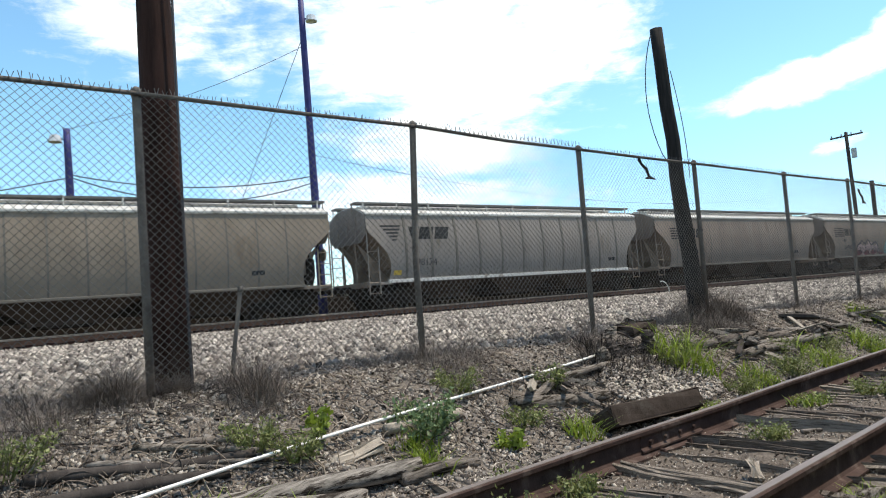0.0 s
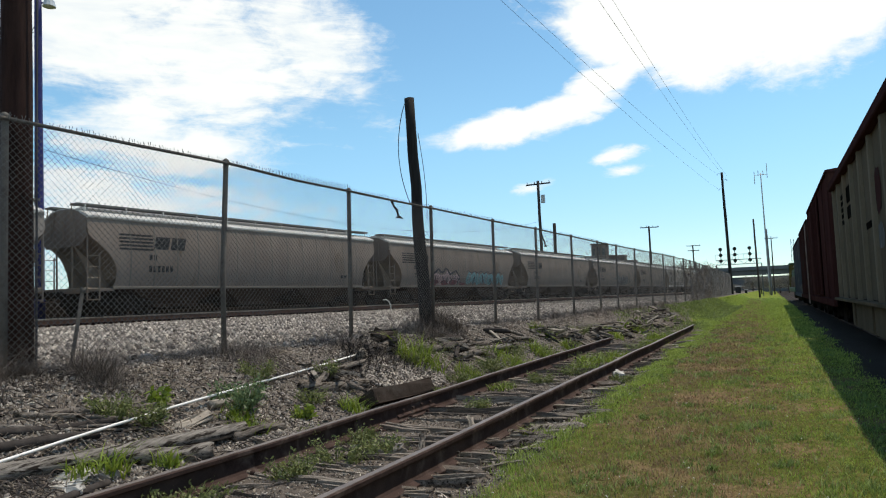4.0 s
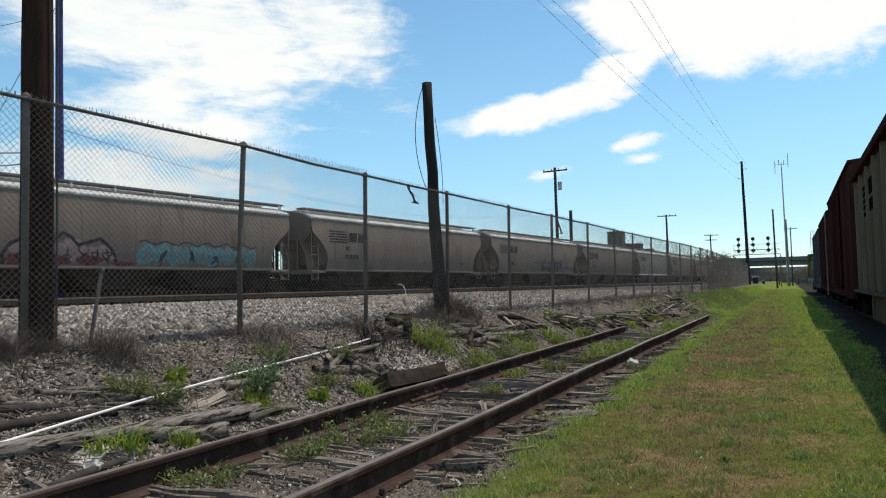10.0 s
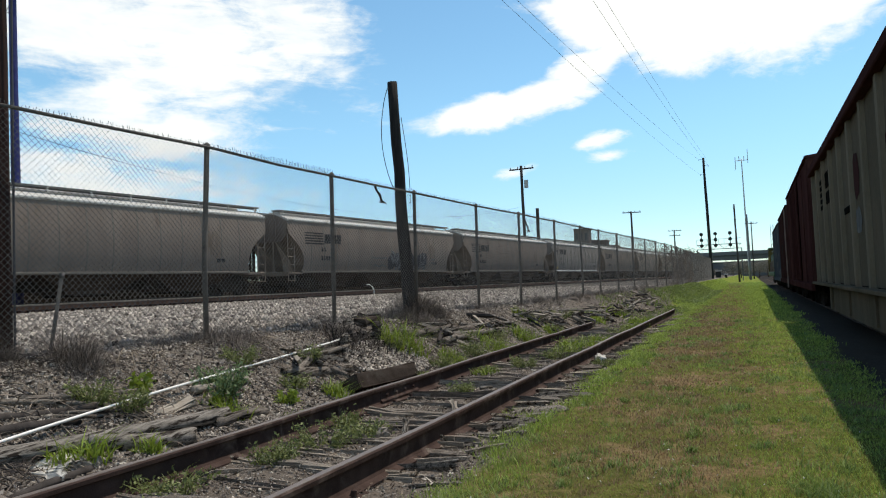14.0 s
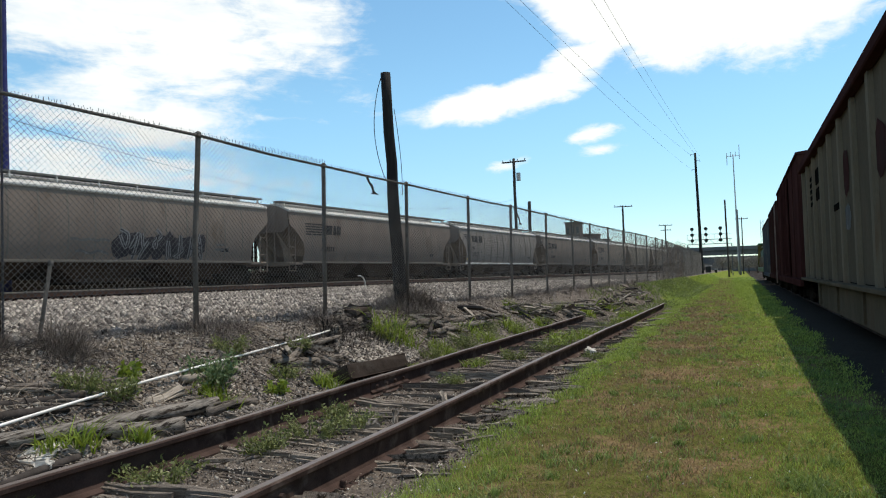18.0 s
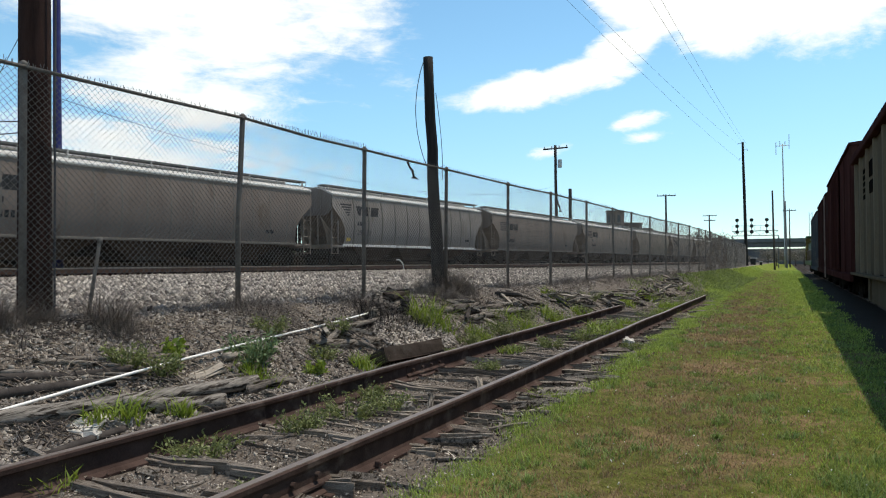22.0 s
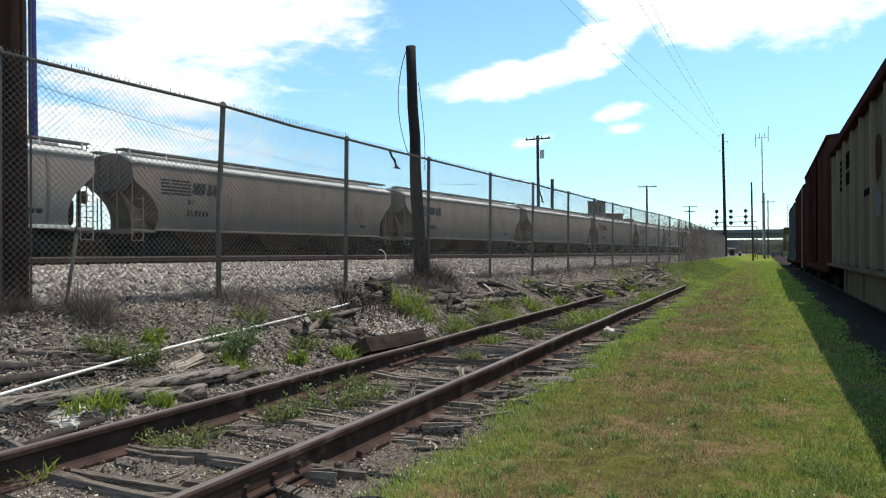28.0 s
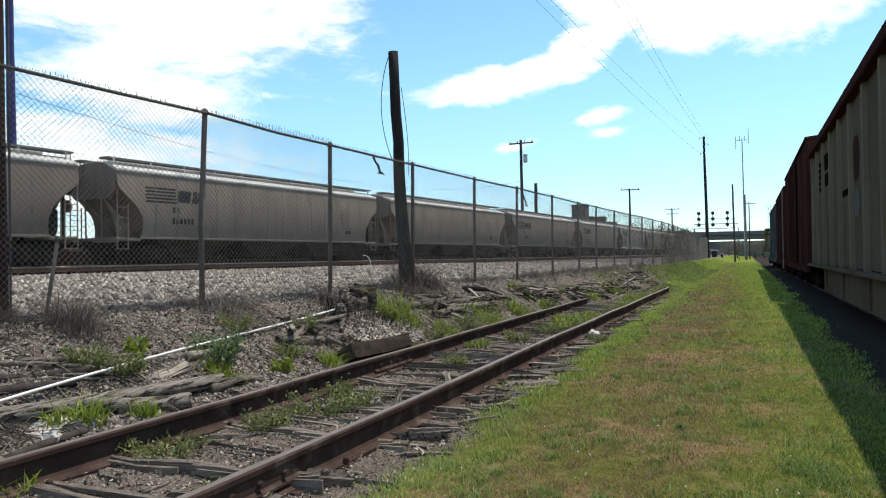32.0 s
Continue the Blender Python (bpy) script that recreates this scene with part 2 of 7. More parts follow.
M["grey_concrete"] = surface("grey_concrete", (0.17, 0.15, 0.13), (0.36, 0.33, 0.295), 5, 0.92, 0, 0.6, 60, (0.12, 0.1, 0.085), 3.0)
M["chips"] = surface("chips", (0.14, 0.12, 0.1), (0.5, 0.45, 0.39), 5, 0.95, 0, 0, 60, None, island=0.6)
M["pvc"] = surface("pvc", (0.62, 0.61, 0.58), (0.82, 0.81, 0.78), 6, 0.45, 0, 0.08, 80, (0.42, 0.38, 0.33), 9.0, (0.62, 0.75))
M["stone"] = surface("stone", (0.11, 0.097, 0.085), (0.41, 0.37, 0.332), 9, 0.9, 0, 0.3, 60, None, vary=0, island=0.72)
M["dark_stone"] = surface("dark_stone", (0.068, 0.06, 0.054), (0.3, 0.272, 0.247), 9, 0.92, 0, 0.3, 60, None, vary=0, island=0.75)
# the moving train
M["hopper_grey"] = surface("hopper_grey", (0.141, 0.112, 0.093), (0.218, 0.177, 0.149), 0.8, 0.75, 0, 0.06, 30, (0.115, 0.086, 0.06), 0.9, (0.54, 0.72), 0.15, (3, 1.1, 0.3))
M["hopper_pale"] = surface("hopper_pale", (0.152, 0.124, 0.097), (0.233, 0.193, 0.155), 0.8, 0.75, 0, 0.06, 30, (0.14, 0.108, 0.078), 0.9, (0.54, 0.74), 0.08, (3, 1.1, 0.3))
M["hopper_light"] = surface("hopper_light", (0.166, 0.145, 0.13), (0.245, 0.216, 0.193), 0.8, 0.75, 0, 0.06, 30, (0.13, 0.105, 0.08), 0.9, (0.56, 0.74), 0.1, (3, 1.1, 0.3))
# roof paler than the sides, sunlight on it being part of the colour
M["hopper_roof_lit"] = surface("hopper_roof_lit", (0.4, 0.39, 0.37), (0.58, 0.57, 0.54), 2, 0.6, 0, 0.08, 40, (0.3, 0.28, 0.25), 1.2)
M["hopper_rib"] = surface("hopper_rib", (0.1, 0.088, 0.073), (0.16, 0.142, 0.12), 3, 0.6, 0, 0.05)
# sill lightened in colour for the light along its edge
M["hopper_sill_lit"] = surface("hopper_sill_lit", (0.4, 0.39, 0.37), (0.62, 0.61, 0.58), 2, 0.6, 0, 0.08, 40, (0.2, 0.17, 0.14), 2.0)
# dusty brown bays, darkened so that the colour holds the shade under the body
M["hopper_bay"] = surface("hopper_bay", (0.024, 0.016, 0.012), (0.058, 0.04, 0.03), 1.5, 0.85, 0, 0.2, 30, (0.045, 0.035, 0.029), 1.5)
M["end_brown"] = surface("end_brown", (0.14, 0.108, 0.085), (0.27, 0.218, 0.172), 1.5, 0.85, 0, 0.2, 30, (0.32, 0.28, 0.24), 1.2, (0.58, 0.75))
# dirt of the running gear, with the shade below the cars mixed in
M["shaded_grime"] = surface("shaded_grime", (0.012, 0.0098, 0.0085), (0.04, 0.032, 0.027), 3, 0.9, 0, 0.3)
# near-black: under-wagon shade painted on the bank, also stencil ink
M["shade_stencil_black"] = surface("shade_stencil_black", (0.004, 0.0035, 0.003), (0.014, 0.011, 0.009), 2, 0.95, 0, 0.4)
M["walkway"] = surface("walkway", (0.07, 0.068, 0.064), (0.16, 0.155, 0.145), 6, 0.7, 0.2, 0.2)
M["mark_black"] = surface("mark_black", (0.02, 0.02, 0.021), (0.05, 0.05, 0.05), 6, 0.95, 0, 0, 40, (0.2, 0.195, 0.185), 5.0, (0.64, 0.74))
M["mark_faded"] = surface("mark_faded", (0.085, 0.083, 0.08), (0.15, 0.145, 0.138), 6, 0.95, 0, 0, 40, (0.25, 0.245, 0.23), 5.0, (0.55, 0.7))
M["mark_yellow"] = surface("mark_yellow", (0.45, 0.28, 0.04), (0.62, 0.42, 0.08), 6, 0.6, 0, 0)
M["spray_pink"] = surface("spray_pink", (0.24, 0.16, 0.155), (0.34, 0.24, 0.225), 2, 0.6, 0, 0)
M["spray_maroon"] = surface("spray_maroon", (0.1, 0.03, 0.035), (0.18, 0.06, 0.06), 3, 0.6, 0, 0)
M["spray_cyan"] = surface("spray_cyan", (0.07, 0.16, 0.175), (0.17, 0.3, 0.3), 5, 0.6, 0, 0)
M["spray_black"] = surface("spray_black", (0.015, 0.013, 0.016), (0.045, 0.04, 0.045), 3, 0.6, 0, 0)
M["spray_silver"] = surface("spray_silver", (0.14, 0.14, 0.14), (0.24, 0.24, 0.24), 3, 0.5, 0, 0)
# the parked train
# the panels' darker grey holds the shade between posts; posts stay lighter
M["box_grey_shaded"] = surface("box_grey_shaded", (0.075, 0.06, 0.042), (0.135, 0.108, 0.078), 0.9, 0.95, 0, 0.1, 30, (0.11, 0.075, 0.05), 0.9, (0.55, 0.72), 0, (2.5, 1, 0.4))
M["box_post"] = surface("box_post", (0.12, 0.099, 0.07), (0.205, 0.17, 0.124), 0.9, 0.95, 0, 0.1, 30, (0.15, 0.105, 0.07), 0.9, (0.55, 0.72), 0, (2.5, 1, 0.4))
M["box_red"] = surface("box_red", (0.036, 0.014, 0.013), (0.062, 0.026, 0.024), 1.0, 0.95, 0, 0.1, 30, (0.06, 0.03, 0.025), 1.0, (0.5, 0.7), 0, (2.5, 1, 0.4))
M["box_brown"] = surface("box_brown", (0.036, 0.016, 0.015), (0.066, 0.031, 0.029), 1.0, 0.95, 0, 0.1, 30, (0.04, 0.03, 0.026), 1.0)
M["box_blue_grey"] = surface("box_blue_grey", (0.055, 0.06, 0.072), (0.09, 0.094, 0.108), 1.0, 0.95, 0, 0.1, 30, (0.14, 0.13, 0.12), 1.0)
M["engine_yellow"] = surface("engine_yellow", (0.065, 0.052, 0.02), (0.115, 0.088, 0.034), 1.5, 0.9, 0, 0.05, 30, (0.2, 0.15, 0.06), 1.5)
M["engine_green"] = surface("engine_green", (0.02, 0.05, 0.03), (0.04, 0.09, 0.055), 1.5, 0.5, 0, 0.05)
M["ladder_dull"] = surface("ladder_dull", (0.1, 0.06, 0.05), (0.26, 0.2, 0.18), 3, 0.7, 0, 0.1)
M["white_paint"] = surface("white_paint", (0.5, 0.5, 0.48), (0.72, 0.72, 0.7), 3, 0.6, 0, 0.1, 40, (0.3, 0.24, 0.2), 2.0)
# distance
M["bridge_concrete"] = surface("bridge_concrete", (0.14, 0.14, 0.138), (0.22, 0.22, 0.215), 0.3, 0.9, 0, 0.1, 3)
M["bridge_steel"] = surface("bridge_steel", (0.075, 0.085, 0.098), (0.13, 0.142, 0.155), 0.3, 0.7, 0, 0.1, 3)
M["grey_slat"] = surface("grey_slat", (0.1, 0.105, 0.115), (0.2, 0.205, 0.215), 1.5, 0.8, 0, 0.1, 30, (0.09, 0.075, 0.06), 1.0)
# brick greyed and paled so that distance haze sits in its colour
M["brick"] = surface("brick", (0.12, 0.098, 0.09), (0.19, 0.16, 0.15), 0.5, 0.9, 0, 0.1, 4)
M["window_dark"] = surface("window_dark", (0.03, 0.035, 0.04), (0.07, 0.08, 0.09), 1, 0.2, 0, 0)
M["signal_black"] = surface("signal_black", (0.01, 0.01, 0.011), (0.03, 0.03, 0.03), 2, 0.6, 0, 0)
M["pole_wood"] = surface("pole_wood", (0.03, 0.026, 0.024), (0.085, 0.075, 0.07), 2, 0.9, 0, 0.4, 40, None, stretch=(5, 5, 0.5))
M["pale_steel"] = surface("pale_steel", (0.25, 0.26, 0.27), (0.4, 0.41, 0.42), 2, 0.5, 0.3, 0.05)
M["cable"] = surface("cable", (0.05, 0.05, 0.055), (0.1, 0.1, 0.11), 2, 0.7, 0, 0)
M["lamp_glass"] = surface("lamp_glass", (0.4, 0.42, 0.44), (0.6, 0.62, 0.64), 3, 0.2, 0, 0)
M["bark"] = surface("bark", (0.05, 0.042, 0.035), (0.12, 0.1, 0.085), 4, 0.95, 0, 0.6)
# plants
M["lawn"] = leaf_surface("lawn", (0.062, 0.088, 0.022), (0.205, 0.27, 0.072), 0.5)
M["lawn_bright"] = leaf_surface("lawn_bright", (0.11, 0.17, 0.024), (0.345, 0.44, 0.095), 0.5)
M["lawn_dark"] = leaf_surface("lawn_dark", (0.075, 0.125, 0.025), (0.23, 0.32, 0.085), 0.4)
M["lawn_dry"] = leaf_surface("lawn_dry", (0.14, 0.092, 0.052), (0.34, 0.225, 0.13), 0.3)
M["weed"] = leaf_surface("weed", (0.085, 0.105, 0.035), (0.23, 0.265, 0.09))
M["weed_bright"] = leaf_surface("weed_bright", (0.1, 0.15, 0.015), (0.25, 0.33, 0.045), 0.4)
M["weed_grey"] = leaf_surface("weed_grey", (0.07, 0.12, 0.05), (0.18, 0.26, 0.12))
M["dry_stem"] = surface("dry_stem", (0.075, 0.065, 0.06), (0.26, 0.228, 0.208), 4, 0.95, 0, 0, 60, None, island=0.35)
M["litter"] = surface("litter", (0.06, 0.048, 0.04), (0.28, 0.235, 0.195), 5, 0.95, 0, 0, 60, None, island=0.5)
M["far_leaf"] = leaf_surface("far_leaf", (0.035, 0.05, 0.025), (0.09, 0.1, 0.06))
# far leaves, their pale tone carrying the haze of distance
M["haze_leaf"] = leaf_surface("haze_leaf", (0.1, 0.095, 0.08), (0.2, 0.185, 0.155), 0.2)
M["vine"] = leaf_surface("vine", (0.06, 0.045, 0.035), (0.17, 0.13, 0.1), 0.15)


def ground_surface():
    """The ground: lawn, rotten siding, dirt bank and ballast, each in its own strip, with uneven borders."""
    made = bpy.data.materials.new("ground")
    made.use_nodes = True
    g = Graph(made.node_tree)
    at = g.add("ShaderNodeTexCoord").outputs["Object"]
    split = g.add("ShaderNodeSeparateXYZ")
    g.put(split.inputs[0], at)
    x, y, _ = split.outputs
    near_y, far_y = g.math("MINIMUM", y, 45.0), g.math("MINIMUM", y, 34.0)
    wander = g.math("MULTIPLY", g.math("SUBTRACT", g.noise(at, 0.9, 5.0, 0.65), 0.5), 1.5)
    fine, mid, broad = g.noise(at, 45.0, 4.0), g.noise(at, 7.0, 5.0), g.noise(at, 0.7, 4.0)
    turf = g.ramp(g.math("ADD", g.math("MULTIPLY", fine, 0.5), g.math("MULTIPLY", mid, 0.5)), [(0.35, (0.045, 0.05, 0.012)), (0.65, (0.13, 0.135, 0.035))])
    bare = g.ramp(fine, [(0.3, (0.1, 0.068, 0.036)), (0.7, (0.26, 0.18, 0.1))])
    worn = g.smooth(g.math("ADD", g.math("MULTIPLY", broad, 0.7), g.math("MULTIPLY", mid, 0.3)), 0.46, 0.62)
    turf = g.mix(worn, turf, bare)
    cinder = g.ramp(g.math("ADD", g.math("MULTIPLY", fine, 0.6), g.math("MULTIPLY", mid, 0.4)), [(0.34, (0.045, 0.037, 0.031)), (0.68, (0.19, 0.162, 0.138))])
    stones = g.voronoi(at, 17.0, "F1", "Color")
    pebble = g.ramp(stones, [(0.1, (0.08, 0.07, 0.061)), (0.9, (0.34, 0.31, 0.276))])
    # shade in the gaps between pebbles, painted as a dark colour
    ballast = g.mix(g.smooth(g.voronoi(at, 17.0), 0.3, 0.62), pebble, (0.04, 0.035, 0.03))
    dirt = g.ramp(g.math("ADD", g.math("MULTIPLY", fine, 0.5), g.math("MULTIPLY", mid, 0.5)), [(0.3, (0.058, 0.049, 0.042)), (0.7, (0.25, 0.217, 0.187))])
    edge = g.math("SUBTRACT", g.math("ADD", x, g.math("MULTIPLY", wander, 0.5)), g.math("MULTIPLY", far_y, -0.012))
    fresh = g.ramp(g.math("ADD", g.math("MULTIPLY", fine, 0.5), g.math("MULTIPLY", mid, 0.5)), [(0.35, (0.085, 0.11, 0.015)), (0.65, (0.2, 0.235, 0.045))])
    turf = g.mix(g.smooth(y, 14.0, 42.0), turf, fresh)
    spread = g.math("ADD", g.math("MULTIPLY", g.smooth(y, 25.0, 38.0), 1.5), g.math("MULTIPLY", g.smooth(y, 40.0, 70.0), 0.7))
    colour = g.mix(g.smooth(g.math("ADD", edge, spread), -2.0, -1.75), cinder, turf)
    side = g.math("SUBTRACT", g.math("ADD", x, g.math("MULTIPLY", wander, 0.6)), g.math("MULTIPLY", near_y, 0.054))
    side_low = g.math("ADD", side, g.math("MULTIPLY", g.smooth(y, 22.0, 40.0), 1.9))
    colour = g.mix(g.smooth(side_low, -4.7, -5.2), colour, dirt)
    colour = g.mix(g.smooth(side, -7.6, -8.3), colour, ballast)
    # near-black ground from the main line outwards puts the wagons' shade into the colour
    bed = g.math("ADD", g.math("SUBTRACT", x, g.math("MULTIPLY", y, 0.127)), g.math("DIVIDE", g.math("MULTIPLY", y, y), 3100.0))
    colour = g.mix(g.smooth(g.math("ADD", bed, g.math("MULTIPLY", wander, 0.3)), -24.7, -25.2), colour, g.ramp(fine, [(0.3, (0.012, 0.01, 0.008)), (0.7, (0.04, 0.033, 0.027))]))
    colour = g.mix(g.smooth(side, -42.0, -46.0), colour, turf)
    # dark cinders, with the parked train's shade put into their colour
    shaded_cinders = g.ramp(fine, [(0.3, (0.015, 0.0125, 0.011)), (0.7, (0.05, 0.042, 0.036))])
    colour = g.mix(g.smooth(g.math("ADD", x, g.math("MULTIPLY", wander, 0.35)), 1.05, 1.35), colour, shaded_cinders)
    colour = g.mix(g.smooth(x, 6.0, 7.0), colour, turf)
    shader = g.add("ShaderNodeBsdfPrincipled")
    g.put(shader.inputs["Base Color"], colour)
    shader.inputs["Roughness"].default_value = 0.95
    shader.inputs["Specular IOR Level"].default_value = 0.03
    relief = g.add("ShaderNodeBump")
    relief.inputs["Strength"].default_value, relief.inputs["Distance"].default_value = 0.7, 0.03
    g.put(relief.inputs["Height"], g.math("ADD", fine, g.math("MULTIPLY", mid, 1.5)))
    g.put(shader.inputs["Normal"], relief.outputs[0])
    out = g.add("ShaderNodeOutputMaterial")
    g.put(out.inputs[0], shader.outputs[0])
    return made


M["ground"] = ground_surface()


# ---- helpers for meshes ----
def thing(name, label, category, group="", kind="", at=(0, 0, 0)):
    ob = new(name)
    ob.location = at
    ob.empty_display_size = 0.2
    return tagged(ob, label, category, group, kind)


def link_mesh(name, bm, material, smooth=False):
    mesh = bpy.data.meshes.new(name)
    bm.to_mesh(mesh)
    bm.free()
    mesh.materials.append(material)
    if smooth:
        mesh.polygons.foreach_set("use_smooth", [True] * len(mesh.polygons))
    return mesh


def part(name, bm, material, parent, label="", smooth=False):
    """Links a bmesh as ONE mesh object under a thing or a part."""
    ob = new(name, bm if isinstance(bm, bpy.types.Mesh) else link_mesh(name, bm, material, smooth))
    ob.parent = parent
    return tagged(ob, label)


def single(name, bm, material, label, category, group="", kind="", smooth=False, at=None):
    """A thing of one mesh."""
    ob = new(name, bm if isinstance(bm, bpy.types.Mesh) else link_mesh(name, bm, material, smooth))
    if at is not None:
        ob.matrix_world = at
    return tagged(ob, label, category, group, kind)


def box(bm, centre, size, turn=None, bevel=0.0):
    m = Matrix.Translation(centre)
    if turn is not None:
        m = m @ turn
    made = bmesh.ops.create_cube(bm, size=1.0, matrix=m @ Matrix.Diagonal((*size, 1)))
    if bevel:
        edges = {e for v in made["verts"] for e in v.link_edges}
        bmesh.ops.bevel(bm, geom=list(edges), offset=bevel, segments=1, affect="EDGES")
    return bm


def tube(bm, points, radii, sides=8, caps=True):
    """A round bar through points; radii one number or one a point."""
    points = [Vector(p) for p in points]
    if not isinstance(radii, (list, tuple)):
        radii = [radii] * len(points)
    rings, side = [], None
    for i, p in enumerate(points):
        ahead = (points[min(i + 1, len(points) - 1)] - points[max(i - 1, 0)]).normalized()
        if side is None:
            side = ahead.orthogonal().normalized()
        side = (side - ahead * side.dot(ahead)).normalized()
        other = ahead.cross(side)
        rings.append([bm.verts.new(p + (side * math.cos(a) + other * math.sin(a)) * radii[i]) for a in (2 * math.pi * k / sides for k in range(sides))])
    for a, b in zip(rings, rings[1:]):
        for k in range(sides):
            bm.faces.new((a[k], a[(k + 1) % sides], b[(k + 1) % sides], b[k]))
    if caps:
        bm.faces.new(rings[0][::-1])
        bm.faces.new(rings[-1])
    return bm


def extrude_profile(bm, outline, axis_from, axis_to, place):
    """A prism of the outline (2D points), from one station to another; place(u, v, s) gives the point."""
    a = [bm.verts.new(place(u, v, axis_from)) for u, v in outline]
    b = [bm.verts.new(place(u, v, axis_to)) for u, v in outline]
    n = len(outline)
    for i in range(n):
        bm.faces.new((a[i], a[(i + 1) % n], b[(i + 1) % n], b[i]))
    bm.faces.new(a[::-1])
    bm.faces.new(b)
    return bm


def fast_mesh(name, verts, faces, material):
    """A mesh from arrays: vertices (n, 3), faces (m, k) of one size."""
    mesh = bpy.data.meshes.new(name)
    verts, faces = np.asarray(verts, np.float32), np.asarray(faces, np.int32)
    mesh.vertices.add(len(verts))
    mesh.vertices.foreach_set("co", verts.ravel())
    mesh.loops.add(faces.size)
    mesh.loops.foreach_set("vertex_index", faces.ravel())
    mesh.polygons.add(len(faces))
    mesh.polygons.foreach_set("loop_start", np.arange(len(faces), dtype=np.int32) * faces.shape[1])
    mesh.update(calc_edges=True)
    mesh.materials.append(material)
    return mesh


# ---- the lie of the land ----
def fence_x(y):
    return -6.66 + 0.054 * (np.minimum(y, 45.0) - 7.33)


def ground_z(x, y):
    """Height of the ground: lawn and siding at 0, a bank up to the fence, ballast up to the main line."""
    x, y = np.asarray(x, float), np.asarray(y, float)
    u = x - fence_x(y)
    s = np.clip(1 - u / 1.95, 0, 1)
    z = 0.75 * s * s * (3 - 2 * s)
    z = z + 0.14 * np.clip(-u / 12.0, 0, 1)
    z = z - 0.055 * np.clip((x + 4.95) / 0.3, 0, 1) * np.clip((-1.95 - x) / 0.35, 0, 1) * np.clip((30 - y) / 6, 0, 1)
    lumps = sum(np.sin(x * a + p) * np.cos(y * b + q) * h for a, b, p, q, h in
                ((0.9, 0.7, 1, 2, 0.012), (2.3, 1.9, 0, 1, 0.012), (5.1, 4.3, 2, 0, 0.009), (9.7, 8.3, 1, 3, 0.007)))
    rough = np.where(u < 2.2, 1.6, 0.7) + np.where(u < -1, 0.4, 0)
    return z + np.where((np.abs(x + 3) < 12) & (y < 60), lumps * rough, 0)


TRACK_D, TRACK_TURN, TRACK_R = 25.85, radians(7.32), 1536.0


def main_line(s):
    """The main line's middle at s metres along it, and its heading from +y towards +x."""
    th = TRACK_TURN - s / TRACK_R
    return (-TRACK_D + TRACK_R * (math.cos(th) - math.cos(TRACK_TURN)), -TRACK_R * (math.sin(th) - math.sin(TRACK_TURN)), th)


RAIL_Z = 1.23


def build_ground():
    rng = np.random.default_rng(3)
    xs = np.concatenate([[-900, -400, -200, -110, -70, -50, -40], np.arange(-34, -9, 0.5), np.arange(-9, 4, 0.12), np.arange(4, 14, 1.0), [20, 40, 80, 160, 400, 900]])
    ys = np.concatenate([[-300, -100, -40, -20, -10], np.arange(-5, 30, 0.14), np.arange(30, 60, 0.6), np.arange(60, 140, 4), [150, 180, 220, 280, 400, 700, 1500, 3000]])
    X, Y = np.meshgrid(xs, ys)
    Z = ground_z(X, Y)
    near = (np.abs(X + 3) < 12) & (Y < 60)
    Z = Z + np.where(near, rng.normal(0, 0.006, X.shape), 0)
    n, m = X.shape
    i = np.arange(n * m).reshape(n, m)
    quads = np.stack([i[:-1, :-1], i[:-1, 1:], i[1:, 1:], i[1:, :-1]], -1).reshape(-1, 4)
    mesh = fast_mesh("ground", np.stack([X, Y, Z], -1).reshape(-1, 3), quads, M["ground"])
    ob = new("ground", mesh)
    tagged(ob, "lawn, cinder siding bed, dirt bank and grey ballast", "ground", kind="structure")


build_ground()


# ---- tracks ----
RAIL_OUTLINE = [(-0.076, -0.045), (0.076, -0.045), (0.076, -0.03), (0.022, -0.01), (0.01, 0.01), (0.01, 0.128), (0.037, 0.142), (0.039, 0.171), (0.031, 0.18),
                (-0.031, 0.18), (-0.039, 0.171), (-0.037, 0.142), (-0.01, 0.128), (-0.01, 0.01), (-0.022, -0.01), (-0.076, -0.03)]


def straight_rail(x, y0, y1, material, outline=RAIL_OUTLINE):
    bm = bmesh.new()
    ys = np.linspace(y0, y1, 14)
    rng = random.Random(int(x * 100))
    offs = [(rng.uniform(-0.012, 0.012), rng.uniform(-0.008, 0.008)) for _ in ys]
    rings = [[bm.verts.new((x + dx + u, yy, v + dz)) for u, v in outline] for yy, (dx, dz) in zip(ys, offs)]
    n = len(outline)
    for a, b in zip(rings, rings[1:]):
        for k in range(n):
            bm.faces.new((a[k], b[k], b[(k + 1) % n], a[(k + 1) % n]))
    bm.faces.new(rings[0])
    bm.faces.new(rings[-1][::-1])
    bmesh.ops.recalc_face_normals(bm, faces=bm.faces)
    return link_mesh("rail", bm, material)


SIDING_RIGHT, SIDING_LEFT = -2.66, -4.16


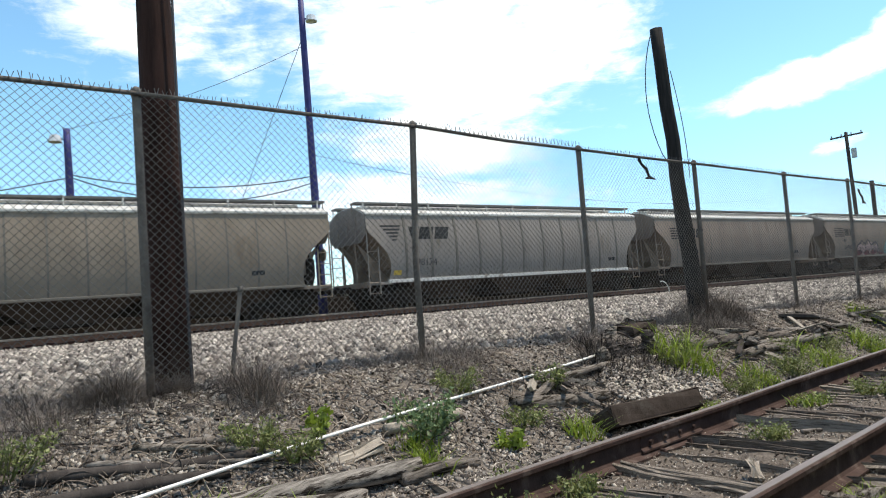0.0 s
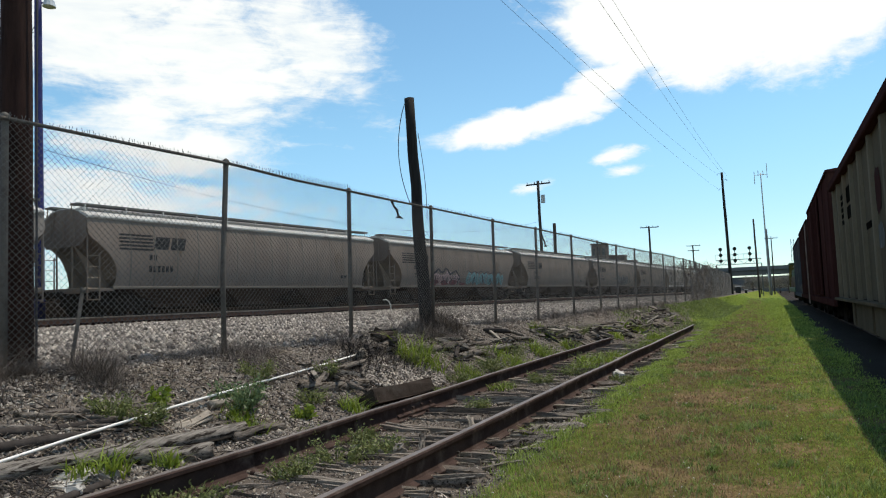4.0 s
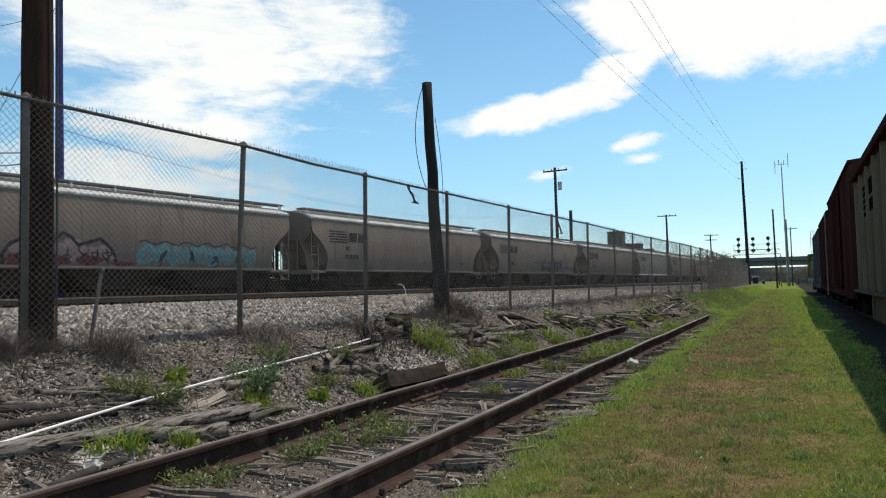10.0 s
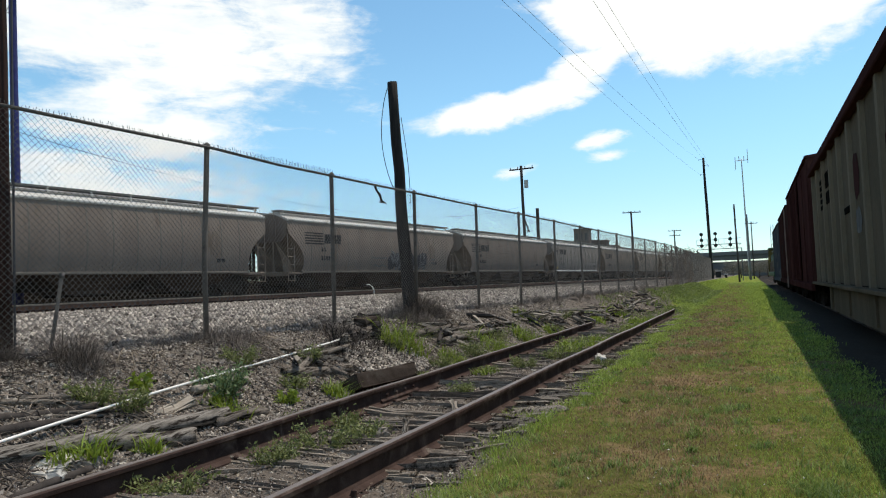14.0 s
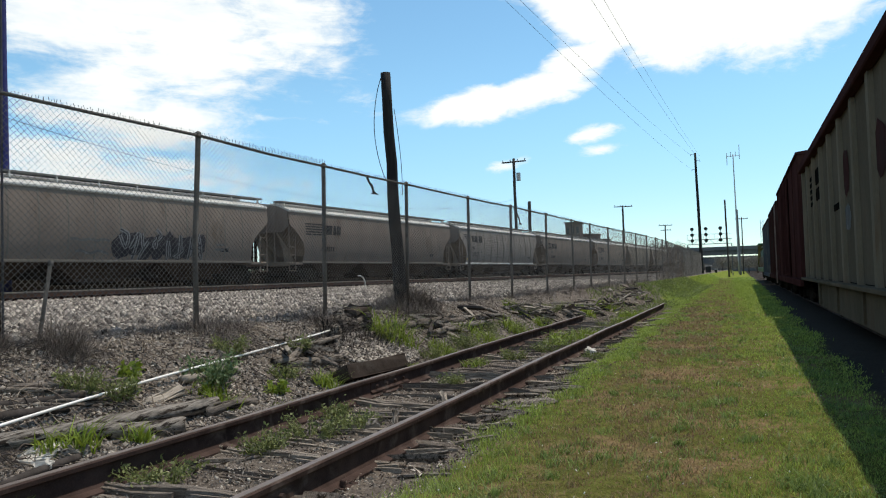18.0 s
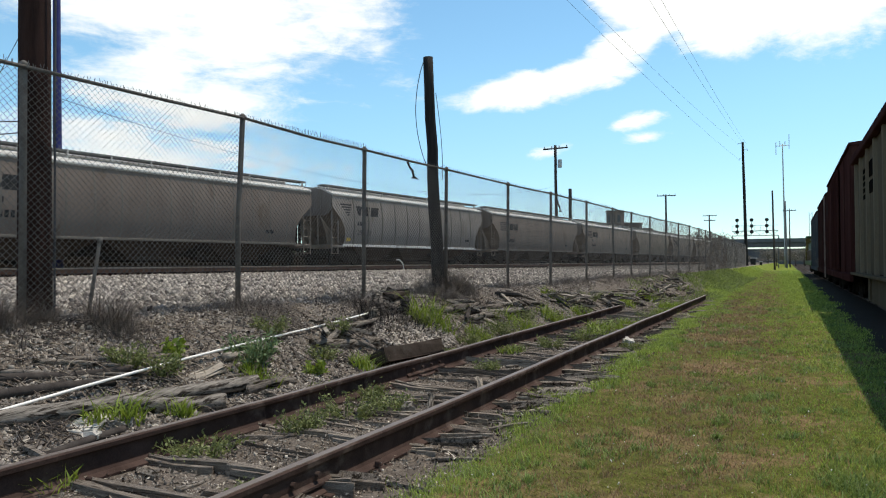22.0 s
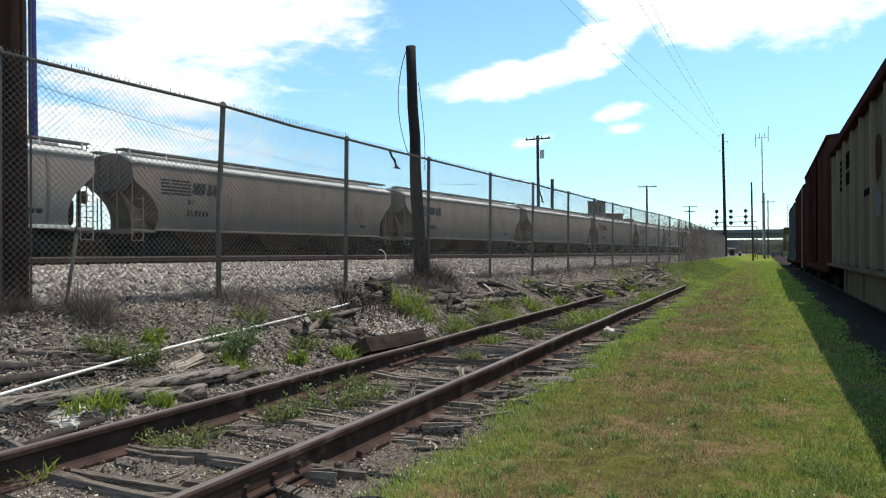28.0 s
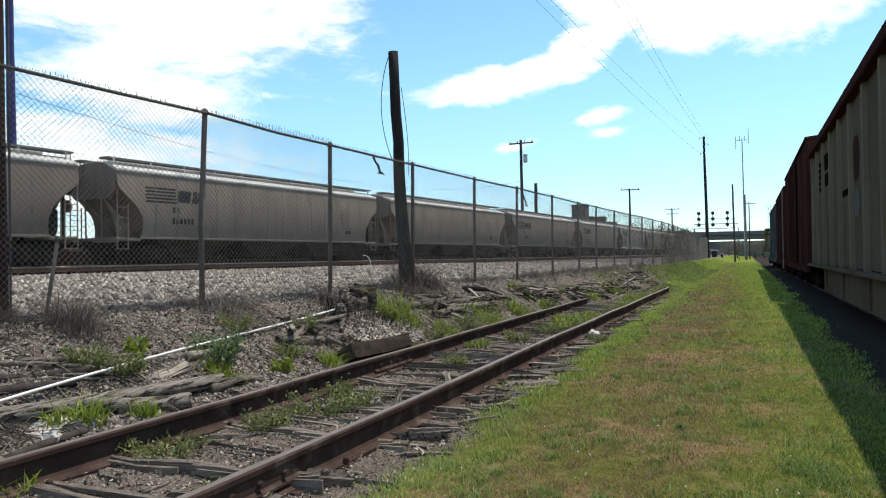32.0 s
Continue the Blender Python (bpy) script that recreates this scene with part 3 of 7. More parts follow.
def rotten_tie(seed, length=2.45):
    """A weathered tie along x: split into long splinters with gaps."""
    rng = random.Random(seed)
    bm = bmesh.new()
    n = rng.choice((3, 4, 4, 5))
    length *= rng.uniform(0.8, 1.02)
    at, width = -0.115, 0.23 / n
    for k in range(n):
        a, b = -length / 2 + rng.uniform(0, 0.3), length / 2 - rng.uniform(0, 0.4)
        if rng.random() < 0.3:
            mid = rng.uniform(-0.4, 0.4)
            spans = [(a, mid - 0.05), (mid + 0.05, b)]
        else:
            spans = [(a, b)]
        for a, b in spans:
            h = rng.uniform(0.02, 0.095)
            w = width * rng.uniform(0.55, 0.95)
            turn = Euler((rng.uniform(-0.25, 0.25), rng.uniform(-0.02, 0.02), rng.uniform(-0.02, 0.02))).to_matrix().to_4x4()
            segs = []
            for j in range(5):
                t = j / 4
                y = at + width * (k + 0.5) + rng.uniform(-0.008, 0.008)
                hh = h * rng.uniform(0.6, 1.15)
                ww = w * rng.uniform(0.6, 1.0) * (0.55 if j in (0, 4) else 1)
                xx = a + (b - a) * t
                segs.append([bm.verts.new(turn @ Vector(c)) for c in ((xx, y - ww / 2, -0.06), (xx, y + ww / 2, -0.06), (xx, y + ww * 0.4, hh), (xx, y - ww * 0.35, hh * 0.9))])
            for p, q in zip(segs, segs[1:]):
                for c in range(4):
                    bm.faces.new((p[c], q[c], q[(c + 1) % 4], p[(c + 1) % 4]))
            bm.faces.new(segs[0])
            bm.faces.new(segs[-1][::-1])
    bmesh.ops.recalc_face_normals(bm, faces=bm.faces)
    return link_mesh("tie", bm, M["tie_wood"])


def build_siding():
    track = thing("disused_siding", "disused siding of rusty rails on rotten split ties, ending in weeds", "railway track", kind="structure")
    for x, y0, y1 in ((SIDING_RIGHT, -4.0, 26.6), (SIDING_LEFT, -4.0, 19.6)):
        part("rail", straight_rail(x, y0, y1, M["rust"]), None, track, "rusty brown rail with a dull worn head")
        part("rail_head", straight_rail(x, y0, y1 - 0.003, M["rail_top"], [(-0.028, 0.176), (0.028, 0.176), (0.026, 0.184), (-0.026, 0.184)]), None, track, "lighter worn strip on top of the rail")
    # joint bars with bolts
    for x, yc, side in ((SIDING_RIGHT, 3.2, 1), (SIDING_RIGHT, 3.2, -1), (SIDING_LEFT, 7.9, 1), (SIDING_LEFT, 7.9, -1)):
        bm = bmesh.new()
        extrude_profile(bm, [(0.012, 0.012), (0.05, 0.0), (0.05, 0.015), (0.026, 0.035), (0.026, 0.11), (0.036, 0.132), (0.012, 0.138)], yc - 0.5, yc + 0.5, lambda u, v, s, x=x, d=side: (x + u * d, s, v))
        bmesh.ops.recalc_face_normals(bm, faces=bm.faces)
        bar = part("joint_bar", bm, M["rust"], track)
        for k in range(4):
            bolt = bmesh.new()
            yb = yc - 0.36 + 0.24 * k
            tube(bolt, [(x + side * 0.02, yb, 0.075), (x + side * 0.055, yb, 0.075)], 0.02, 6)
            part("bolt", bolt, M["rust"], bar)
    # ties and spikes
    meshes = [rotten_tie(40 + k) for k in range(9)]
    rng = random.Random(8)
    spike_bm = bmesh.new()
    box(spike_bm, (0, 0, 0.02), (0.04, 0.035, 0.05), None, 0.008)
    spike = link_mesh("spike", spike_bm, M["rust"])
    plate_bm = bmesh.new()
    box(plate_bm, (0, 0, 0), (0.27, 0.18, 0.016), None, 0.004)
    plate = link_mesh("tie_plate", plate_bm, M["rust"])
    y = -3.7
    while y < 34:
        if y > 21 and rng.random() < 0.45:
            y += 0.56
            continue
        ob = part("tie", rng.choice(meshes), None, track)
        ob.matrix_local = pose((SIDING_LEFT + SIDING_RIGHT) / 2 + rng.uniform(-0.08, 0.08) + (0.25 if y > 20 else 0), y, rng.uniform(-0.1, -0.05), rng.uniform(-4, 4), rng.uniform(-1.5, 1.5), rng.uniform(-6, 6) + rng.choice((0, 180)))
        for x, end in ((SIDING_RIGHT, 26.5), (SIDING_LEFT, 19.5)):
            if y < end:
                for d in (-0.085, 0.085):
                    if rng.random() < 0.7:
                        s = part("spike", spike, None, track)
                        s.matrix_local = pose(x + d, y + rng.uniform(-0.06, 0.06), -0.04, rng.uniform(-12, 12), rng.uniform(-12, 12), 0)
                if rng.random() < 0.6:
                    p = part("tie_plate", plate, None, track)
                    p.matrix_local = pose(x, y, -0.052)
        y += rng.uniform(0.5, 0.62)


build_siding()


def build_main_track():
    track = thing("main_line_track", "main line with worn bright rail heads on dark ties in ballast", "railway track", kind="structure")
    stations = np.arange(-14, 300, 4.0)
    for off in (-0.75, 0.75):
        for name, outline, mat in (("rail", RAIL_OUTLINE, M["main_rail_side"]), ("rail_head", [(-0.038, 0.142), (0.038, 0.142), (0.038, 0.178), (0.03, 0.187), (-0.03, 0.187), (-0.038, 0.178)], M["worn_steel_lit"])):
            bm = bmesh.new()
            rings = []
            for s in stations:
                x, y, th = main_line(s)
                rings.append([bm.verts.new((x + (off + u) * math.cos(th), y - (off + u) * math.sin(th), RAIL_Z - 0.185 + v)) for u, v in outline])
            n = len(outline)
            for a, b in zip(rings, rings[1:]):
                for k in range(n):
                    bm.faces.new((a[k], b[k], b[(k + 1) % n], a[(k + 1) % n]))
            bmesh.ops.recalc_face_normals(bm, faces=bm.faces)
            part(name, bm, mat, track)
    bm = bmesh.new()
    box(bm, (0, 0, 0), (2.6, 0.23, 0.17), None, 0.012)
    tie = link_mesh("tie", bm, M["creosote"])
    rng = random.Random(5)
    s = -14.0
    while s < 140:
        x, y, th = main_line(s)
        ob = part("tie", tie, None, track)
        ob.matrix_local = pose(x, y, RAIL_Z - 0.185 - 0.09, 0, 0, -math.degrees(th) + rng.uniform(-1, 1))
        s += 0.53


build_main_track()


def build_fence():
    fence = thing("chain_link_fence", "tall weathered chain link fence with galvanised posts and top rail", "fence", kind="")
    rng = random.Random(11)
    ys = [-1.8 - 3.05, -1.8, 1.3, 4.4, 7.34, 10.2, 13.1, 16.18, 19.12, 22.4, 25.5, 28.1, 31.3, 34.5]
    while ys[-1] < 92:
        ys.append(ys[-1] + 3.05)
    tops = [(fence_x(y) + rng.uniform(-0.02, 0.02), y, float(np.interp(y, [7.3, 12.0], [3.345, 3.295])) + rng.uniform(-0.012, 0.012)) for y in ys]
    leans = {4: (0.05, -0.14), 8: (0.02, -0.16), 7: (0.0, -0.05)}
    for i, (x, y, z) in enumerate(tops):
        base = ground_z(x, y) - 0.12
        dx, dy = leans.get(i, (rng.uniform(-0.03, 0.03), rng.uniform(-0.04, 0.04)))
        bm = bmesh.new()
        mid = (x + dx * 0.7, y + dy * 0.9, base + 0.45 * (z - base)) if i == 4 else (x + dx * 0.5, y + dy * 0.5, (base + z) / 2)
        tube(bm, [(x + dx, y + dy, base), mid, (x, y, z + 0.03), (x, y, z + 0.05)], [0.036, 0.036, 0.036, 0.02], 9)
        post = part("fence_post", bm, M["galvanised"], fence, smooth=True)
        cap = bmesh.new()
        tube(cap, [(x, y, z - 0.02), (x, y, z + 0.045), (x, y, z + 0.07)], [0.043, 0.043, 0.015], 9)
        part("post_cap", cap, M["galvanised"], post, smooth=True)
    for a, b in zip(tops, tops[1:]):
        bm = bmesh.new()
        m = [(a[k] + b[k]) / 2 for k in range(3)]
        m[2] -= rng.uniform(0, 0.025)
        tube(bm, [(a[0] + 0.04, a[1], a[2]), (m[0] + 0.04, m[1], m[2]), (b[0] + 0.04, b[1], b[2])], 0.021, 7)
        part("top_rail", bm, M["galvanised"], fence, smooth=True)
    # grey slats woven into the farthest panels
    for a, b in zip(tops, tops[1:]):
        if a[1] > 59:
            bm = bmesh.new()
            for k in range(14):
                t = (k + 0.5) / 14
                p = [a[i] + (b[i] - a[i]) * t for i in range(3)]
                box(bm, (p[0], p[1], 2.0 + rng.uniform(-0.03, 0.03)), (0.02, 0.17, 2.55))
            part("slat_panel", bm, M["grey_slat"], fence, "blue-grey slats closing the far mesh")
    # woven wire, a panel between two posts: straight diagonals both ways, and twisted barbs on top
    for i, (a, b) in enumerate(zip(tops, tops[1:])):
        far = a[1] > 40
        pitch, r = (0.072, 0.0035 if a[1] < 9 else 0.003 if a[1] < 18 else 0.0024) if not far else (0.144, 0.0032)
        zlow = min(float(ground_z(a[0], a[1])), float(ground_z(b[0], b[1]))) + 0.02
        high, wide = a[2] + 0.0 - zlow, math.dist(a[:2], b[:2])
        ax, bx = np.array([a[0] + 0.065, a[1], 0]), np.array([b[0] + 0.065, b[1], 0])
        p0, p1 = [], []
        for slope in (1, -1):
            for c in np.arange(-high, wide, pitch):
                if slope == 1:
                    u0, v0, u1, v1 = c, 0.0, c + high, high
                else:
                    u0, v0, u1, v1 = c, high, c + high, 0.0
                lo, hi = max(0.0, -u0 / high), min(1.0, (wide - u0) / high)
                if hi - lo > 0.01:
                    for q, t in ((p0, lo), (p1, hi)):
                        q.append((u0 + (u1 - u0) * t, v0 + (v1 - v0) * t, 0.002 * slope))
        if not far:
            for c in np.arange(0, wide, pitch):
                for d in (-0.018, 0.018):
                    p0.append((c, high - 0.02, 0))
                    p1.append((c + d + rng.uniform(-0.012, 0.012), high + rng.uniform(0.03, 0.065), rng.uniform(-0.015, 0.015)))
        p0, p1 = np.array(p0), np.array(p1)
        way = (bx - ax) / wide
        out = np.array([way[1], -way[0], 0])

        def lay(p):
            bulge = 0.02 * np.sin(p[:, 0] / wide * math.pi) * np.sin(p[:, 1] / high * math.pi)
            return ax + p[:, :1] * way + (p[:, 2:3] + bulge[:, None]) * out + np.stack([0 * p[:, 1], 0 * p[:, 1], zlow + p[:, 1]], 1)
        cuts = 5
        rings = [lay(p0 + (p1 - p0) * k / (cuts - 1)) for k in range(cuts)]
        tri = [way * r, -way * r * 0.5 + out * r * 0.87, -way * r * 0.5 - out * r * 0.87]
        V = np.stack([np.stack([ring + t for t in tri], 1) for ring in rings], 1)  # wire, cut, corner
        base = (np.arange(len(p0)) * cuts * 3)[:, None]
        F = np.concatenate([np.stack([base[:, 0] + c * 3 + k, base[:, 0] + c * 3 + (k + 1) % 3, base[:, 0] + (c + 1) * 3 + (k + 1) % 3, base[:, 0] + (c + 1) * 3 + k], 1) for c in range(cuts - 1) for k in range(3)])
        part("chain_link_panel", fast_mesh("chain_link_panel", V.reshape(-1, 3), F, M["mesh_wire"]), None, fence)
    return fence


build_fence()


# ---- the moving train: covered hoppers ----
SIDE = [(1.43, 1.05), (1.5, 1.3), (1.57, 1.7), (1.6, 2.2), (1.59, 2.7), (1.53, 3.2), (1.46, 3.62)]


def side_x(z):
    zs, xs = [p[1] for p in SIDE], [p[0] for p in SIDE]
    return float(np.interp(z, zs, xs))


LENGTH = {"smooth": 18.5, "pale": 18.5, "ribbed": 17.2}


def end_y(z, inset, half):
    """Where the side sheet ends: full length above, an arched cut-out below."""
    t = min(1.0, max(0.0, (2.98 - z) / 1.35))
    back = max(0.0, (1.45 - z) / 0.4) ** 2 * 0.1
    return half - (inset - min(back, 0.12)) * math.sin(t * math.pi / 2)


WHEELSETS = []


def build_truck(parent, y, mats):
    bm = bmesh.new()
    box(bm, (0, 0, 0.5), (2.0, 0.4, 0.3), None, 0.03)
    truck = part("truck", bm, M["shaded_grime"], parent)
    truck.location = (0, y, 0)
    for side in (-1, 1):
        bm = bmesh.new()
        outline = [(-1.25, 0.5), (-1.05, 0.62), (-0.5, 0.66), (-0.3, 0.8), (0.3, 0.8), (0.5, 0.66), (1.05, 0.62), (1.25, 0.5), (1.1, 0.36), (0.75, 0.36), (0.45, 0.2), (-0.45, 0.2), (-0.75, 0.36), (-1.1, 0.36)]
        extrude_profile(bm, outline, 0.98 * side, 1.12 * side, lambda u, v, s: (s, u, v))
        bmesh.ops.recalc_face_normals(bm, faces=bm.faces)
        frame_part = part("side_frame", bm, M["shaded_grime"], truck)
        for e in (-0.88, 0.88):
            bm = bmesh.new()
            box(bm, (1.14 * side, e, 0.45), (0.1, 0.26, 0.26), None, 0.03)
            part("journal_box", bm, M["shaded_grime"], frame_part)
    for e in (-0.88, 0.88):
        bm = bmesh.new()
        tube(bm, [(-1.0, 0, 0), (1.0, 0, 0)], 0.08, 8)
        for side in (-1, 1):
            tube(bm, [(side * 0.67, 0, 0), (side * 0.7, 0, 0)], 0.46, 20)
            tube(bm, [(side * 0.7, 0, 0), (side * 0.83, 0, 0)], 0.42, 20)
            for k in range(6):
                a = k * math.pi / 3
                box(bm, (side * 0.84, 0.22 * math.cos(a), 0.22 * math.sin(a)), (0.02, 0.08, 0.08))
        wheel = part("wheelset", bm, M["shaded_grime"], truck)
        wheel.matrix_parent_inverse = Matrix.Translation((0, e, 0.42))
        WHEELSETS.append(wheel)
    return truck


def build_hopper(kind):
    """A covered hopper wagon, its long axis along y, the rail top at z = 0."""
    ribbed = kind == "ribbed"
    inset = 0.98 if ribbed else 1.12
    wagon = thing("covered_hopper", "", "railway wagon")
    half = LENGTH[kind] / 2 - 0.75
    skin = M[{"pale": "hopper_pale", "ribbed": "hopper_light"}.get(kind, "hopper_grey")]
    # curved body with arched ends
    bm = bmesh.new()
    steps = np.linspace(-1, 1, 9)
    dense = [(side_x(z), z) for z in np.linspace(1.05, 3.62, 15)]
    for side in (1, -1):
        grid = [[bm.verts.new((side * x, u * end_y(z, inset, half), z)) for u in steps] for x, z in dense]
        for a, b in zip(grid, grid[1:]):
            for k in range(len(steps) - 1):
                f = (a[k], a[k + 1], b[k + 1], b[k])
                bm.faces.new(f if side == 1 else f[::-1])
    part("body", bm, skin, wagon, smooth=True)
    # slope sheets at both ends, their upright panels, and the shear plates below them
    for e in (-1, 1):
        bm = bmesh.new()
        rows = [[bm.verts.new((u * side_x(z) * 0.996, e * min(end_y(z, inset, half) - 0.006, half - 0.02 - 0.92 * max(0.0, 2.66 - z)), z)) for u in (1, 0.5, 0, -0.5, -1)] for z in np.linspace(2.98, 1.06, 12)]
        for a, b in zip(rows, rows[1:]):
            for c in range(4):
                bm.faces.new((a[c], a[c + 1], b[c + 1], b[c]) if e == 1 else (b[c], b[c + 1], a[c + 1], a[c]))
        part("end_sheet", bm, M["end_brown"], wagon, "dusty brown sloping end sheet")
        bm = bmesh.new()
        outline = [(1.1, 2.6), (1.46, 2.92), (1.43, 3.64), (0.8, 3.93), (0.3, 4.02), (-0.3, 4.02), (-0.8, 3.93), (-1.43, 3.64), (-1.46, 2.92), (-1.1, 2.6)]
        extrude_profile(bm, outline, e * (half - 0.03), e * (half + 0.012), lambda u, v, q: (u, q, v))
        bmesh.ops.recalc_face_normals(bm, faces=bm.faces)
        panel = part("end_panel", bm, skin, wagon, "pale upper end panel")
        for x in (-0.72, 0.0, 0.72):
            bm = bmesh.new()
            box(bm, (x, e * (half + 0.03), 3.28), (0.09, 0.05, 0.74), None, 0.01)
            part("stiffener", bm, skin, panel)
        edge = [(half - 0.03, 2.64), (half - 0.12, 2.45), (half - 0.32, 2.1), (half - 0.5, 1.7), (half - 0.58, 1.35), (half - 0.6, 1.03)]
        for x in (-0.62, 0.62):
            bm = bmesh.new()
            extrude_profile(bm, [(e * y, z) for y, z in edge] + [(e * (half - 1.75), 1.03)], x - 0.02, x + 0.02, lambda u, v, q: (q, u, v))
            bmesh.ops.recalc_face_normals(bm, faces=bm.faces)
            part("shear_plate", bm, M["end_brown"], wagon, "dusty brown plate under the slope sheet")
        for sx in (-1, 1):
            bm = bmesh.new()
            box(bm, (sx * 1.4, e * (half - 0.55), 1.0), (0.1, 1.1, 0.12), None, 0.012)
            part("end_sill", bm, skin, wagon)
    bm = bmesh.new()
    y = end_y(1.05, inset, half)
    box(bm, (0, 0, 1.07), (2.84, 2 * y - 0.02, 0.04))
    part("belly", bm, M["shaded_grime"], wagon)
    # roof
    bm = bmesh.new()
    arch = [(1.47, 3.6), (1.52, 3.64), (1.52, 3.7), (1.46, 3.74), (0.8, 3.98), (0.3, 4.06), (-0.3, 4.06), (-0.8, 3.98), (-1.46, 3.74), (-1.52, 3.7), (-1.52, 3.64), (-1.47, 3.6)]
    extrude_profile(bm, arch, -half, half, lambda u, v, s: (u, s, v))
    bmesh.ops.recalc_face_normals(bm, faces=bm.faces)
    roof = part("roof", bm, M["hopper_roof_lit"], wagon, "roof with a round edge, its sunlight put into a pale colour")
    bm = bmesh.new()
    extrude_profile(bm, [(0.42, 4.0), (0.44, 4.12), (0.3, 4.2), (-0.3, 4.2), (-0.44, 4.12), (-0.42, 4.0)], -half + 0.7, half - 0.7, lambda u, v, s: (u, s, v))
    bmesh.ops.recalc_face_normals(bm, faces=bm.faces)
    part("hatch_cover", bm, M["hopper_roof_lit"], roof)
    for k in range(9):
        bm = bmesh.new()
        box(bm, (0, (half - 1.2) * (k / 4 - 1), 4.2), (0.9, 0.07, 0.05))
        part("hatch_clamp", bm, M["walkway"], roof)
    for side in (-1, 1):
        bm = bmesh.new()
        box(bm, (side * 0.82, 0, 4.15), (0.5, 2 * half + 0.2, 0.07))
        board = part("running_board", bm, M["walkway"], wagon, "dark steel grating walkway on the roof")
        for k in range(11):
            bm = bmesh.new()
            yy = (half - 0.2) * (k / 5 - 1)
            tube(bm, [(side * 1.05, yy, 3.84), (side * 1.05, yy, 4.2)], 0.035, 5)
            part("bracket", bm, M["hopper_roof_lit"], board)
    # side seams or ribs
    n = 11 if ribbed else 14
    w, d = (0.05, 0.02) if ribbed else (0.028, 0.009)
    for k in range(n):
        yy = (half - 1.7) * (2 * k / (n - 1) - 1)
        bm = bmesh.new()
        strip = [[bm.verts.new((side_x(z) + o, yy + e, z)) for o, e in ((0, -w), (d, -w), (d, w), (0, w))] for z in np.linspace(1.1, 3.6, 8)]
        for a, b in zip(strip, strip[1:]):
            for c in range(3):
                bm.faces.new((a[c], a[c + 1], b[c + 1], b[c]))
        part("seam", bm, M["hopper_rib"], wagon)
    # side sill, end platform, coupler
    for side in (-1, 1):
        bm = bmesh.new()
        y = end_y(1.05, inset, half)
        box(bm, (side * 1.46, 0, 1.06), (0.1, 2 * y, 0.13 if ribbed else 0.09), None, 0.012)
        part("side_sill", bm, M["hopper_sill_lit"] if ribbed else M["hopper_rib"], wagon, "side sill with the light it catches put into a pale colour" if ribbed else "")
    bm = bmesh.new()
    box(bm, (0, 0, 0.72), (0.4, 2 * half, 0.6))
    part("centre_sill", bm, M["shaded_grime"], wagon)
    for e in (-1, 1):
        bm = bmesh.new()
        box(bm, (0, e * (half - 0.08), 0.98), (2.8, 0.18, 0.2), None, 0.02)
        box(bm, (0, e * (half - 0.6), 1.0), (2.7, 1.1, 0.05))
        part("end_platform", bm, M["end_brown"], wagon)
        bm = bmesh.new()
        tube(bm, [(0, e * (half - 0.1), 0.85), (0, e * (half + 0.72), 0.85)], [0.12, 0.1], 8)
        box(bm, (0.02, e * (half + 0.64), 0.85), (0.28, 0.2, 0.26), None, 0.05)
        part("coupler", bm, M["shaded_grime"], wagon)
        for sx in (-1, 1):
            bm = bmesh.new()
            tube(bm, [(sx * 0.5, e * (half - 0.06), 1.0), (sx * 0.5, e * (half - 0.03), 2.95)], 0.035, 6)
            part("end_post", bm, M["end_brown"], wagon)
            # ladder at the corner: a long rail to the roof's height, a short one, and rungs
            bm = bmesh.new()
            tube(bm, [(sx * 1.47, e * (half - 0.03), 0.6), (sx * 1.47, e * (half - 0.03), 3.0)], 0.027, 5)
            tube(bm, [(sx * 1.47, e * (half - 0.5), 0.6), (sx * 1.47, e * (half - 0.5), 2.35)], 0.027, 5)
            ladder = part("ladder", bm, skin, wagon)
            for k in range(5):
                bm = bmesh.new()
                tube(bm, [(sx * 1.47, e * (half - 0.5), 0.63 + 0.4 * k), (sx * 1.47, e * (half - 0.03), 0.63 + 0.4 * k)], 0.016, 5)
                part("rung", bm, M["end_brown"], ladder)
            bm = bmesh.new()
            tube(bm, [(sx * 0.78, e * (half - 0.1), 4.19), (sx * 0.78, e * (half + 0.14), 4.15), (sx * 0.78, e * (half + 0.16), 3.75)], 0.022, 5)
            part("grab_iron", bm, M["end_brown"], wagon)
    # brake gear at one end: valve box, reservoir, pipes and hand wheel
    bm = bmesh.new()
    box(bm, (0.45, half - 0.45, 1.7), (0.5, 0.35, 0.75), None, 0.04)
    tube(bm, [(-0.5, half - 0.62, 1.3), (0.9, half - 0.62, 1.3)], 0.2, 10)
    gear = part("brake_gear", bm, M["shaded_grime"], wagon)
    for x, y, top in ((1.25, half - 0.75, 2.2), (1.05, half - 0.3, 2.5), (0.8, half - 0.14, 2.6), (0.2, half - 0.2, 2.4)):
        bm = bmesh.new()
        tube(bm, [(x, y, 1.0), (x, y, top)], 0.045, 6)
        part("brake_pipe", bm, M["shaded_grime"], gear)
    bm = bmesh.new()
    tube(bm, [(0.75, half + 0.02, 2.2), (0.75, half + 0.08, 2.2)], 0.24, 14)
    part("brake_wheel", bm, M["end_brown"], gear)
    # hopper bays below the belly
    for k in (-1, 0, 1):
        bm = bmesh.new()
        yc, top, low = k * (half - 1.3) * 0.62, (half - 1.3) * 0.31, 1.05
